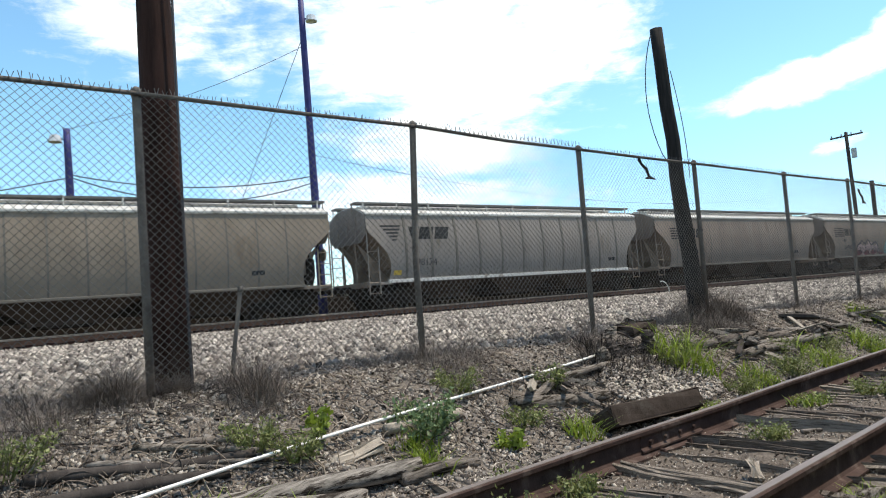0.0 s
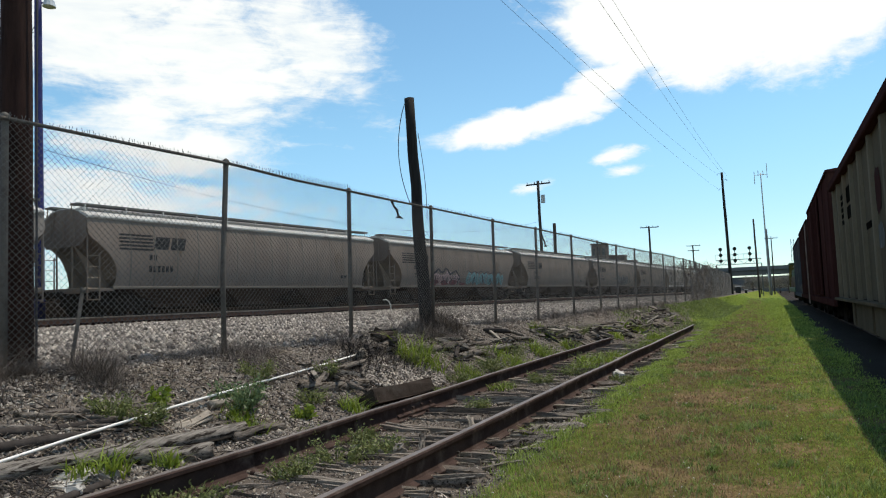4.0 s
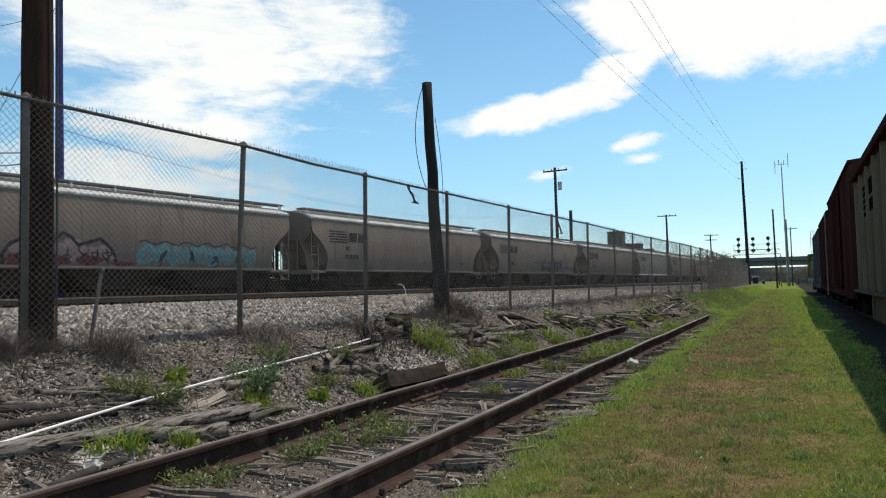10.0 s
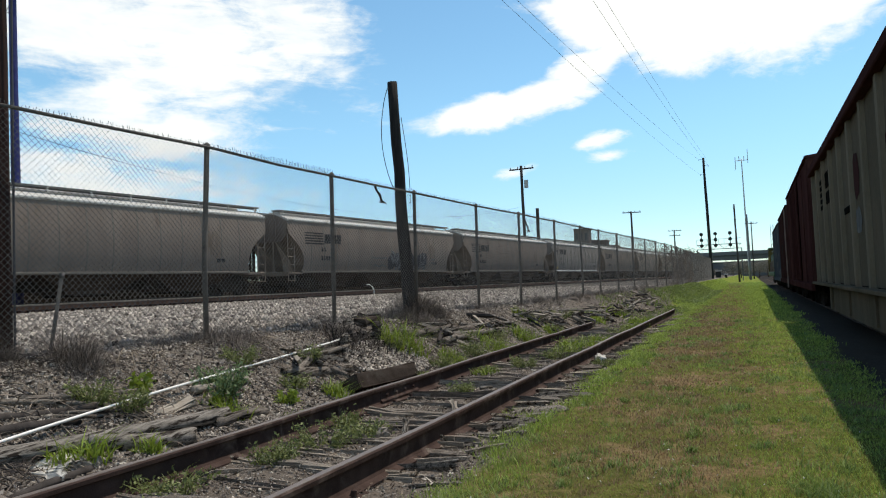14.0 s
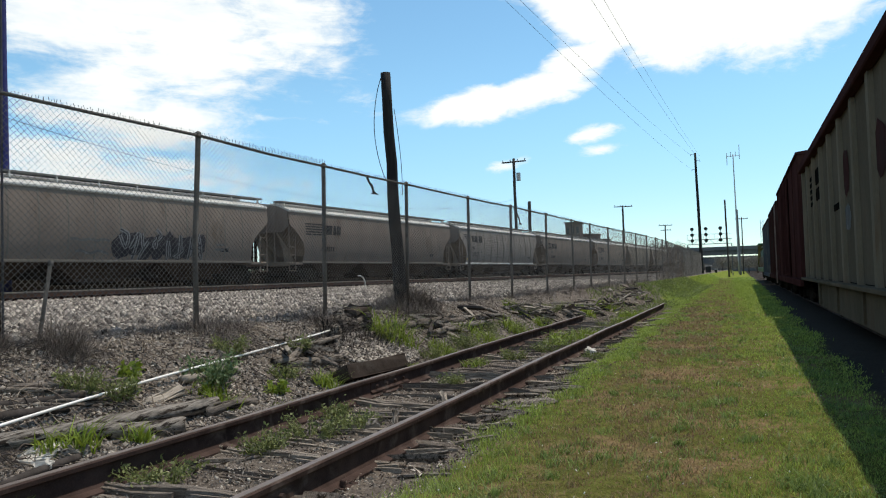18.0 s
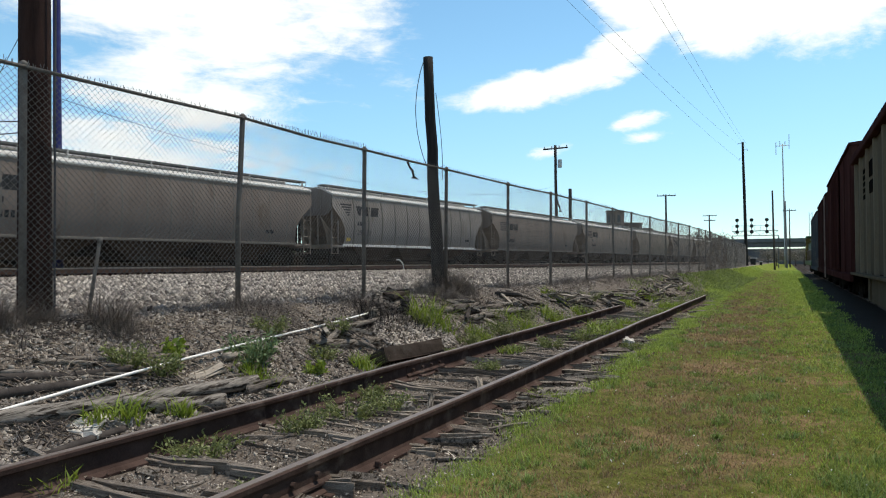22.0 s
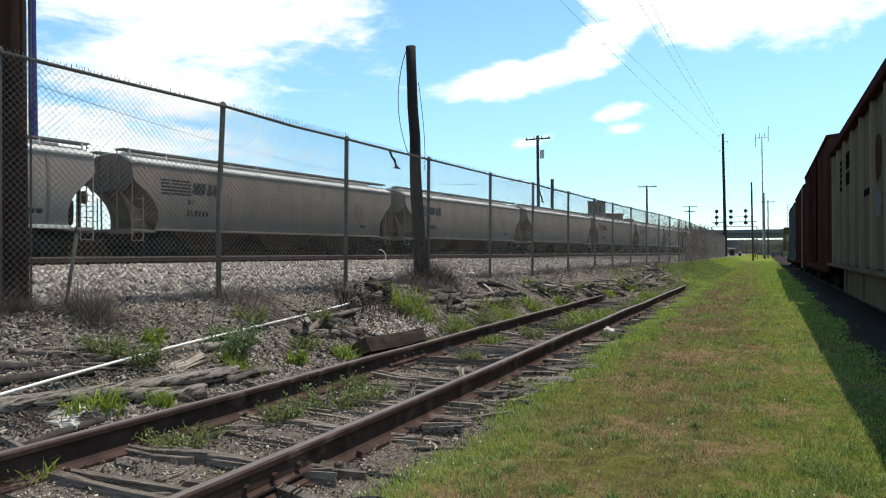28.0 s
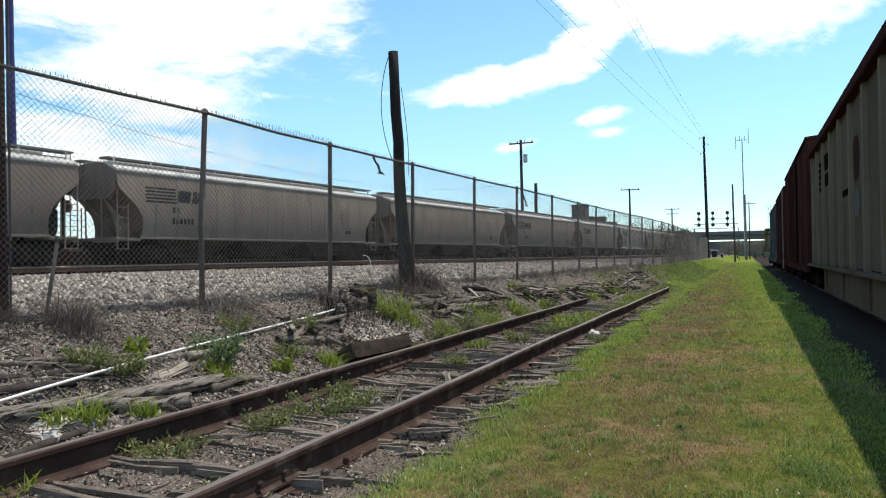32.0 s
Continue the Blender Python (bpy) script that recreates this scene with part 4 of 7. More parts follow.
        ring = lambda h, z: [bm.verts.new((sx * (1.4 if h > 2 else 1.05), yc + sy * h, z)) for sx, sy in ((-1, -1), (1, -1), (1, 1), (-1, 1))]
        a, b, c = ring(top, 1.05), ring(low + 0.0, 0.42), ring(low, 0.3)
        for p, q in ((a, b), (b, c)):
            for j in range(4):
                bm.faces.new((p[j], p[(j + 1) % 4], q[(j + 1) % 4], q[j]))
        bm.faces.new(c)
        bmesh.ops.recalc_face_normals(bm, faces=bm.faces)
        bay = part("hopper_bay", bm, M["hopper_bay"], wagon, "dusty brown discharge hopper, with the shade under the wagon in its colour")
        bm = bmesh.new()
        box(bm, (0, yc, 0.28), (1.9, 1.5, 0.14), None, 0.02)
        part("outlet_gate", bm, M["shaded_grime"], bay)
    for e in (-1, 1):
        build_truck(wagon, e * (half - 1.85), M)
    return wagon


def on_side(wagon, name, quads, material, lift=0.004, label=""):
    """Paint on the wagon's side: four-cornered patches (y, z), laid on the curved sheet."""
    bm = bmesh.new()
    for quad in quads:
        n = 4
        a, b, c, d = [Vector(p) for p in quad]
        rows = []
        for i in range(n + 1):
            p, q = a.lerp(d, i / n), b.lerp(c, i / n)
            rows.append([bm.verts.new((side_x(v.y) + lift, v.x, v.y)) for v in (p, q)])
        for r, s in zip(rows, rows[1:]):
            bm.faces.new((r[0], r[1], s[1], s[0]))
    bmesh.ops.recalc_face_normals(bm, faces=bm.faces)
    for f in bm.faces:
        if f.normal.x < 0:
            f.normal_flip()
    return part(name, bm, material, wagon, label)


def rect(y0, y1, z0, z1, slant=0.0):
    return [(y0, z0), (y1, z0), (y1 + slant, z1), (y0 + slant, z1)]


def lettering(wagon, text, y, z, size, material, name):
    """Characters painted on the curved side."""
    curve = bpy.data.curves.new("lettering", "FONT")
    curve.body, curve.size, curve.resolution_u = text, size, 2
    ob = bpy.data.objects.new("lettering", curve)
    scene.collection.objects.link(ob)
    mesh = bpy.data.meshes.new_from_object(ob.evaluated_get(bpy.context.evaluated_depsgraph_get()))
    bpy.data.objects.remove(ob)
    for v in mesh.vertices:
        v.co = (side_x(z + v.co.y) + 0.008, y + v.co.x, z + v.co.y)
    mesh.materials.clear()
    mesh.materials.append(material)
    part(name, mesh, None, wagon, "painted wagon number " + text)


def markings(wagon, style, number=""):
    """Emblem of plain bars and slanted blocks, with number and data panels."""
    ink = M["mark_black"] if style in ("sharp", "horse") else M["mark_faded"]
    if style == "plain":
        on_side(wagon, "data_panel", [rect(5.5, 5.96, 1.5, 1.66)], M["mark_black"])
        return
    horse = style == "horse"
    y0, y1 = (-7.27, -6.35) if horse else (-7.3, -5.85)
    top = 3.22 if horse else 3.1
    for k in range(5):
        z = top - 0.135 * k
        on_side(wagon, "emblem_stripe", [rect(y0 + (0.12 * k if horse else 0.0), y1 - (0.06 * k if horse else 0.0), z - 0.075, z, 0.04)], ink)
    yb, z0, z1 = (-5.55, 2.66, 3.16) if horse else (-5.82, 2.55, 3.05)
    lean = 0.14
    for a, b in ((0.0, 0.66), (0.76, 1.42)):
        on_side(wagon, "emblem_block", [rect(yb + a, yb + b, z0, z1, lean)], ink)
    if horse:
        on_side(wagon, "emblem_block", [[(yb - 0.32, z0 + 0.04), (yb - 0.12, z0 - 0.03), (yb + 0.1, z1), (yb - 0.42, z1)]], ink)
    yn = -5.9 if horse else -6.02
    if number:
        lettering(wagon, number, yn, 1.62, 0.4, ink, "wagon_number")
    else:
        for k in range(6):
            on_side(wagon, "number_bar", [rect(yn + 0.19 * k, yn + 0.19 * k + 0.13, 1.66, 1.9)], ink)
    for k in range(2):
        on_side(wagon, "initials_bar", [rect(yn + 0.2 * k, yn + 0.2 * k + 0.14, 2.12, 2.34)], ink)
    on_side(wagon, "data_panel", [rect(5.5, 5.7, 1.5, 1.66)], M["mark_black"])
    on_side(wagon, "data_panel", [rect(5.74, 5.96, 1.5, 1.66)], M["mark_black"])
    if horse:
        on_side(wagon, "reflector", [rect(-6.75, -6.4, 1.28, 1.46)], M["mark_yellow"], label="yellow reflector square")


def blob(cy, cz, wide, tall, seed, n=18, rough=0.25):
    rng = random.Random(seed)
    pts = []
    for k in range(n):
        a = 2 * math.pi * k / n
        r = 1 + rng.uniform(-rough, rough)
        pts.append((cy + wide * r * math.cos(a), min(3.5, max(1.12, cz + tall * r * math.sin(a)))))
    return pts


def spray(wagon, name, outlines, material, lift, label=""):
    for pts in outlines:
        bm = bmesh.new()
        cy, cz = sum(p[0] for p in pts) / len(pts), sum(p[1] for p in pts) / len(pts)
        mid = bm.verts.new((side_x(cz) + lift, cy, cz))
        inner = [bm.verts.new((side_x(cz + (z - cz) * 0.5) + lift, cy + (y - cy) * 0.5, cz + (z - cz) * 0.5)) for y, z in pts]
        ring = [bm.verts.new((side_x(z) + lift, y, z)) for y, z in pts]
        for i in range(len(pts)):
            j = (i + 1) % len(pts)
            bm.faces.new((mid, inner[i], inner[j]))
            bm.faces.new((inner[i], ring[i], ring[j], inner[j]))
        part(name, bm, material, wagon, label)


def ribbon(wagon, name, strokes, wide, material, lift, label=""):
    """Sprayed lines: bands of one width that follow the points (y, z)."""
    for pts in strokes:
        bm = bmesh.new()
        pts = [Vector(p) for p in pts]
        edge = []
        for i, p in enumerate(pts):
            d = pts[min(i + 1, len(pts) - 1)] - pts[max(i - 1, 0)]
            n = Vector((-d.y, d.x)).normalized() * wide / 2
            edge.append([bm.verts.new((side_x(q.y) + lift, q.x, q.y)) for q in (p - n, p + n)])
        for a, b in zip(edge, edge[1:]):
            bm.faces.new((a[0], b[0], b[1], a[1]))
        part(name, bm, material, wagon, label)


def squiggle(y, z, w, h, seed):
    """One unreadable letter-like stroke."""
    r = random.Random(seed)
    keys = [(y + w * r.uniform(-0.5, 0.5), z + h * (k / 3 - 0.5) * r.choice((1, -1)) + h * r.uniform(-0.1, 0.1)) for k in range(5)]
    out = []
    for k in range(len(keys) - 1):
        p0, p1, p2, p3 = keys[max(k - 1, 0)], keys[k], keys[k + 1], keys[min(k + 2, len(keys) - 1)]
        for t in np.linspace(0, 1, 6)[:-1]:
            out.append(tuple(0.5 * (2 * p1[i] + (p2[i] - p0[i]) * t + (2 * p0[i] - 5 * p1[i] + 4 * p2[i] - p3[i]) * t * t + (3 * p1[i] - p0[i] - 3 * p2[i] + p3[i]) * t ** 3) for i in (0, 1)))
    return [(a, min(3.4, max(1.15, b))) for a, b in out]


def graffiti_bubbles(wagon):
    """A crown-like outlined shape in pale pink and maroon, and a long cyan piece beside it."""
    crown = [(-4.1, 1.15), (-4.15, 1.5), (-3.9, 1.85), (-3.5, 2.0), (-3.15, 2.2), (-2.95, 2.02), (-2.6, 1.95), (-2.25, 2.25), (-1.95, 2.12), (-1.7, 1.85), (-1.35, 1.95), (-0.9, 2.1), (-0.45, 1.75), (-0.15, 1.15)]
    spray(wagon, "graffiti_fill", [blob(-3.1, 1.5, 0.85, 0.42, 4), blob(-2.0, 1.62, 0.6, 0.4, 5), blob(-0.85, 1.55, 0.5, 0.35, 3)], M["spray_pink"], 0.012, "pale pink sprayed patches")
    spray(wagon, "graffiti_fill", [blob(-3.6, 1.32, 0.45, 0.2, 6), blob(-2.4, 1.3, 0.5, 0.18, 7), blob(-1.2, 1.32, 0.55, 0.2, 8), blob(0.1, 1.22, 0.5, 0.1, 9)], M["spray_maroon"], 0.014, "dark maroon sprayed patches")
    ribbon(wagon, "graffiti_outline", [crown], 0.13, M["spray_black"], 0.018, "thick black sprayed outline")
    for k in range(7):
        ribbon(wagon, "graffiti_stroke", [squiggle(-3.6 + 0.5 * k, 1.5, 0.4, 0.4, 30 + k)], 0.05, M["spray_black"], 0.02)
    for k in range(9):
        y = 1.0 + 0.64 * k
        spray(wagon, "graffiti_letter", [blob(y, 1.6 + 0.06 * math.sin(k * 2.2), 0.4, 0.42, 20 + k, 11, 0.24)], M["spray_cyan"], 0.012, "cyan sprayed letter shape")
        ribbon(wagon, "graffiti_stroke", [squiggle(y, 1.6, 0.46, 0.6, 50 + k)], 0.07, M["spray_black"] if k % 2 else M["spray_silver"], 0.016)
    ribbon(wagon, "graffiti_outline", [[(0.6 + 0.29 * k, 2.05 + 0.09 * math.sin(k * 1.9)) for k in range(21)]], 0.05, M["spray_black"], 0.018)


def graffiti_wide(wagon):
    """A dark piece with silver letter-like strokes."""
    spray(wagon, "graffiti_fill", [blob(0.6 + 0.52 * k, 1.65 + 0.1 * math.sin(k * 2.1), 0.42, 0.5, 60 + k, 13, 0.22) for k in range(8)], M["spray_black"], 0.012, "soft black sprayed background")
    for k in range(8):
        path = squiggle(0.6 + 0.52 * k, 1.68, 0.55, 0.85, 80 + k)
        ribbon(wagon, "graffiti_stroke", [path], 0.14, M["spray_silver"], 0.016, "silver sprayed stroke")
        ribbon(wagon, "graffiti_stroke", [path], 0.05, M["spray_black"], 0.02)
    ribbon(wagon, "graffiti_stroke", [[(-1.5 + 0.12 * k, 1.85 + 0.03 * math.sin(k * 1.3)) for k in range(14)], [(-1.3 + 0.12 * k, 1.4 + 0.05 * math.sin(k)) for k in range(12)], [(5.2 + 0.1 * k, 1.6) for k in range(6)], [(5.2 + 0.1 * k, 1.82) for k in range(6)]], 0.1, M["mark_faded"], 0.012, "faint grey sprayed strokes")


# where the coupling ahead of wagon 0 stands on the line, in metres, at seconds
RUN = [(0, 53.15), (1, 48.7), (3.4, 38.0), (7, 22.3), (10, 9.0), (13, -4.4), (18, -26.6), (22, -44.9), (25, -58.6), (28, -72.35), (30, -81.55), (32, -90.7)]
WAGONS = []


def build_train():
    masters = {kind: build_hopper(kind) for kind in ("smooth", "ribbed", "pale")}
    kinds = {-4: "pale", -3: "pale", -2: "ribbed", 4: "ribbed", 7: "pale", 10: "ribbed", 15: "ribbed"}
    styles = {-3: "plain", -2: "horse", 0: "sharp", 4: "horse", 10: "horse", 15: "horse", 5: "sharp", 6: "sharp"}
    words = {"smooth": "smooth dusty grey covered hopper wagon of the moving train", "ribbed": "ribbed grey covered hopper wagon with a pale side sill",
             "pale": "pale grey covered hopper wagon on the moving train"}
    used = set()
    for j in range(-4, 20):
        kind = kinds.get(j, "smooth")
        if kind in used:
            wagon = copy_thing(masters[kind], Matrix.Identity(4))
        else:
            wagon = masters[kind]
            used.add(kind)
        ahead = sum(LENGTH[kinds.get(i, "smooth")] for i in range(0, j)) if j > 0 else -sum(LENGTH[kinds.get(i, "smooth")] for i in range(j, 0))
        WAGONS.append((ahead + LENGTH[kind] / 2, wagon))
    for j, (_, wagon) in enumerate(WAGONS, -4):
        kind = kinds.get(j, "smooth")
        words_here = words[kind]
        if j == 0:
            words_here = "dusty grey covered hopper wagon with pink and cyan graffiti"
        if j == 2:
            words_here = "dusty grey covered hopper wagon with black and silver graffiti"
        tagged(wagon, words_here, "railway wagon", "wagons of the moving train")
        markings(wagon, styles.get(j, "plain" if kind == "pale" else "sharp"), {-2: "298174", 0: "294983", 4: "298159"}.get(j, ""))
        if j == 0:
            graffiti_bubbles(wagon)
        if j == 2:
            graffiti_wide(wagon)


def wagon_pose(s):
    x, y, th = main_line(s)
    return pose(x, y, RAIL_Z, 0, 0, -math.degrees(th))


build_train()


# ---- the parked train ----
def boxcar_common(car, y0, y1, x_side, z_low, z_top, x_far):
    """Trucks, sill and roof that all parked cars share; the side faces -x."""
    bm = bmesh.new()
    mid = (x_side + x_far) / 2
    extrude_profile(bm, [(x_side - 0.03, z_top - 0.02), (x_side - 0.03, z_top + 0.05), (mid, z_top + 0.22), (x_far + 0.03, z_top + 0.05), (x_far + 0.03, z_top - 0.02)], y0 - 0.05, y1 + 0.05, lambda u, v, s: (u, s, v))
    bmesh.ops.recalc_face_normals(bm, faces=bm.faces)
    part("roof", bm, M["box_brown"], car, "dark roof with a shallow ridge")
    bm = bmesh.new()
    box(bm, (mid, (y0 + y1) / 2, z_low - 0.08), (0.5, y1 - y0 - 0.3, 0.4))
    part("centre_sill", bm, M["shaded_grime"], car)
    for yc in (y0 + 2.3, y1 - 2.3):
        truck = build_truck(car, yc, M)
        truck.location = (mid, yc, PARKED_RAIL)
    for yy, d in ((y0, -1), (y1, 1)):
        bm = bmesh.new()
        tube(bm, [(mid, yy, PARKED_RAIL + 0.85), (mid, yy + d * 0.55, PARKED_RAIL + 0.85)], 0.11, 8)
        part("coupler", bm, M["shaded_grime"], car)


PARKED_RAIL = 0.04


def build_ribbed_car():
    y0, y1, xs, xf = 2.6, 22.35, 1.62, 4.7
    car = thing("parked_hopper", "olive grey ribbed freight car with rust streaks and dark stencils", "railway wagon", "cars of the parked train")
    bm = bmesh.new()
    box(bm, ((xs + xf) / 2 + 0.055, (y0 + y1) / 2, (1.08 + 4.15) / 2), (xf - xs - 0.11, y1 - y0, 3.07))
    part("body", bm, M["box_grey_shaded"], car)
    boxcar_common(car, y0, y1, xs, 0.9, 4.16, xf)
    bm = bmesh.new()
    box(bm, (xs + 0.03, (y0 + y1) / 2, 4.08), (0.16, y1 - y0, 0.15), None, 0.02)
    part("top_chord", bm, M["box_brown"], car, "dark brown top chord")
    for yy in [y1 - 0.14] + [20.8 - 1.63 * k for k in range(12)]:
        bm = bmesh.new()
        extrude_profile(bm, [(0.12, -0.14), (0.04, -0.1), (0.04, 0.1), (0.12, 0.14)], 1.06, 4.02, lambda u, v, s, yy=yy: (xs + u, yy + v, s))
        bmesh.ops.recalc_face_normals(bm, faces=bm.faces)
        part("side_post", bm, M["box_post"], car, "tan side post, lighter than the panels whose colour holds the recess shade")
    bm = bmesh.new()
    box(bm, (xs + 0.02, (y0 + y1) / 2, 1.03), (0.2, y1 - y0, 0.07), None, 0.01)
    box(bm, (xs + 0.12, (y0 + y1) / 2, 0.7), (0.05, y1 - y0 - 5.5, 0.56))
    sill = part("side_sill", bm, M["box_grey_shaded"], car)
    for k in range(5):
        bm = bmesh.new()
        box(bm, (xs + 0.08, y0 + 3.4 + k * 3.2, 0.72), (0.05, 0.1, 0.5))
        part("gusset", bm, M["box_grey_shaded"], sill)
    # stencils in the bays: plain bars
    for yc, zc, w, h in [(20.2, 3.6 - 0.16 * i, 0.3, 0.1) for i in range(5)] + [(18.75, 3.5, 0.5, 0.36), (18.75, 3.08, 0.5, 0.28), (15.3, 2.5, 0.4, 0.12)]:
        bm = bmesh.new()
        box(bm, (xs + 0.104, yc, zc), (0.02, w * 2, h))
        part("stencil_bar", bm, M["shade_stencil_black"], car)
    for yc, zc, wide, tall, mat, words, seed in ((13.85, 3.0, 0.36, 0.42, "box_brown", "dark worn emblem patch", 6), (13.85, 2.2, 0.4, 0.25, "mark_faded", "grey repainted patch", 7), (10.6, 2.9, 0.42, 0.4, "box_brown", "dark worn emblem patch", 8)):
        bm = bmesh.new()
        bm.faces.new([bm.verts.new((xs + 0.1, y, z)) for y, z in blob(yc, zc, wide, tall, seed, 14, 0.15)])
        part("stencil_patch", bm, M[mat], car, words)


def build_plain_car(name, y0, y1, z_top, skin, label, ribs, door=True, ladder=True, x_side=1.62):
    xs, xf = x_side, 4.7
    car = thing(name, label, "railway wagon", "cars of the parked train")
    bm = bmesh.new()
    box(bm, ((xs + xf) / 2, (y0 + y1) / 2, (0.95 + z_top) / 2), (xf - xs - 0.06, y1 - y0, z_top - 0.95), None, 0.02)
    part("body", bm, skin, car)
    boxcar_common(car, y0, y1, xs, 0.9, z_top, xf)
    for k in range(ribs):
        yy = y0 + 0.12 + (y1 - y0 - 0.24) * k / (ribs - 1)
        bm = bmesh.new()
        box(bm, (xs + 0.022, yy, (1.0 + z_top) / 2), (0.05, 0.1, z_top - 1.05), None, 0.012)
        part("side_post", bm, skin, car)
    bm = bmesh.new()
    box(bm, (xs - 0.0, (y0 + y1) / 2, 0.88), (0.1, y1 - y0, 0.22), None, 0.015)
    part("side_sill", bm, skin, car)
    if door:
        bm = bmesh.new()
        yc = (y0 + y1) / 2
        box(bm, (xs - 0.03, yc, (1.05 + z_top - 0.15) / 2), (0.07, 3.1, z_top - 1.2), None, 0.02)
        d = part("door", bm, skin, car)
        for k in range(4):
            bm = bmesh.new()
            tube(bm, [(xs - 0.08, yc - 1.2 + 0.8 * k, 1.1), (xs - 0.08, yc - 1.2 + 0.8 * k, z_top - 0.25)], 0.022, 6)
            part("lock_rod", bm, skin, d)
    if ladder:
        for yy in (y0 + 0.15, y0 + 0.6):
            bm = bmesh.new()
            tube(bm, [(xs - 0.07, yy, 0.6), (xs - 0.07, yy, z_top - 0.1)], 0.022, 5)
            part("ladder_rail", bm, M["ladder_dull"], car)
        for k in range(10):
            bm = bmesh.new()
            tube(bm, [(xs - 0.07, y0 + 0.15, 0.7 + 0.37 * k), (xs - 0.07, y0 + 0.6, 0.7 + 0.37 * k)], 0.02, 5)
            part("rung", bm, M["ladder_dull"], car)
    return car


def build_parked_train():
    build_ribbed_car()
    build_plain_car("parked_boxcar", 23.2, 36.0, 4.72, M["box_red"], "tall maroon boxcar on the parked train", 6, True, False)
    build_plain_car("parked_boxcar", 37.1, 47.6, 4.5, M["box_brown"], "dark brown boxcar with a pale corner ladder", 10, True, True)
    build_plain_car("parked_boxcar", 48.7, 61.5, 4.4, M["box_blue_grey"], "blue-grey boxcar on the parked train", 14, False, False)
    # diesel engine at the far end
    engine = thing("diesel_locomotive", "yellow and green diesel locomotive standing at the parked train's end", "locomotive")
    for name, c, size, m, b in (("frame", (3.16, 73.5, 1.2), (3.1, 21, 0.4), M["engine_green"], 0.05), ("hood", (3.16, 71, 2.35), (2.7, 14, 1.9), M["engine_yellow"], 0.12), ("hood_top", (3.16, 71, 3.38), (2.5, 14, 0.2), M["engine_green"], 0.06),
                                ("cab", (3.16, 80.2, 2.5), (3.1, 3.0, 2.4), M["engine_yellow"], 0.15), ("nose", (3.16, 82.8, 2.1), (2.2, 2.0, 1.5), M["engine_yellow"], 0.15),
                                ("cab_roof", (3.16, 80.2, 3.76), (3.1, 3.2, 0.18), M["engine_green"], 0.06), ("fuel_tank", (3.16, 73, 0.75), (2.6, 4.5, 0.6), M["shaded_grime"], 0.1)):
        bm = bmesh.new()
        box(bm, c, size, None, b)
        part(name, bm, m, engine)
    for yy in (79.5, 80.9):
        bm = bmesh.new()
        box(bm, (1.6, yy, 3.1), (0.03, 0.75, 0.6), None, 0.01)
        part("cab_window", bm, M["window_dark"], engine)
    for k in range(6):
        bm = bmesh.new()
        box(bm, (1.8, 65.5 + 2.1 * k, 2.4), (0.03, 1.3, 1.2), None, 0.01)
        part("grille", bm, M["engine_green"], engine)
    for yc in (66, 80):
        truck = build_truck(engine, yc, M)
        truck.location = (3.16, yc, PARKED_RAIL)
    bm = bmesh.new()
    for k in range(9):
        tube(bm, [(1.66, 64 + 1.9 * k, 1.35), (1.66, 64 + 1.9 * k, 2.3)], 0.02, 5)
    tube(bm, [(1.66, 64, 2.3), (1.66, 79.2, 2.3)], 0.02, 5)
    part("handrail", bm, M["ladder_dull"], engine)
    # its track
    track = thing("parked_track", "yard track under the parked train, rails half buried in cinders", "railway track", kind="structure")
    for x in (2.41, 3.91):
        bm = bmesh.new()
        extrude_profile(bm, RAIL_OUTLINE, -6, 180, lambda u, v, s, x=x: (x + u, s, v + PARKED_RAIL - 0.18))
        bmesh.ops.recalc_face_normals(bm, faces=bm.faces)
        part("rail", bm, M["rust"], track)


build_parked_train()


# ---- poles, cables and the distance ----
def at_bearing(deg, dist, z=0.0):
    a = radians(deg)
    return Vector((dist * math.sin(a), dist * math.cos(a), z))


def wooden_pole(name, foot, top, r0, r1, material, label, sides=12, bends=0.02):
    pole = thing(name, label, "pole")
    rng = random.Random(int(abs(foot[0] * 37 + foot[1] * 11)))
    foot, top = Vector(foot), Vector(top)
    pts, radii = [], []
    for k in range(9):
        t = k / 8
        p = foot.lerp(top, t)
        if 0 < k < 8:
            p += Vector((rng.uniform(-bends, bends), rng.uniform(-bends, bends), 0))
        pts.append(p)
        radii.append((r0 + (r1 - r0) * t) * rng.uniform(0.95, 1.05))
    bm = bmesh.new()
    tube(bm, pts, radii, sides)
    part("shaft", bm, material, pole, smooth=True)
    return pole


def crossarm(pole, centre, half, way, material, insulators=4):
    way = Vector(way).normalized()
    c = Vector(centre)
    turn = Vector((1, 0, 0)).rotation_difference(way).to_matrix().to_4x4()
    bm = bmesh.new()
    box(bm, c, (2 * half, 0.12, 0.14), turn, 0.01)
    arm = part("crossarm", bm, material, pole)
    for k in range(insulators):
        u = -half * 0.9 + 1.8 * half * k / (insulators - 1)
        bm = bmesh.new()
        p = c + way * u
        tube(bm, [p + Vector((0, 0, 0.06)), p + Vector((0, 0, 0.16)), p + Vector((0, 0, 0.28))], [0.03, 0.06, 0.04], 7)
        part("insulator", bm, M["pale_steel"], arm)


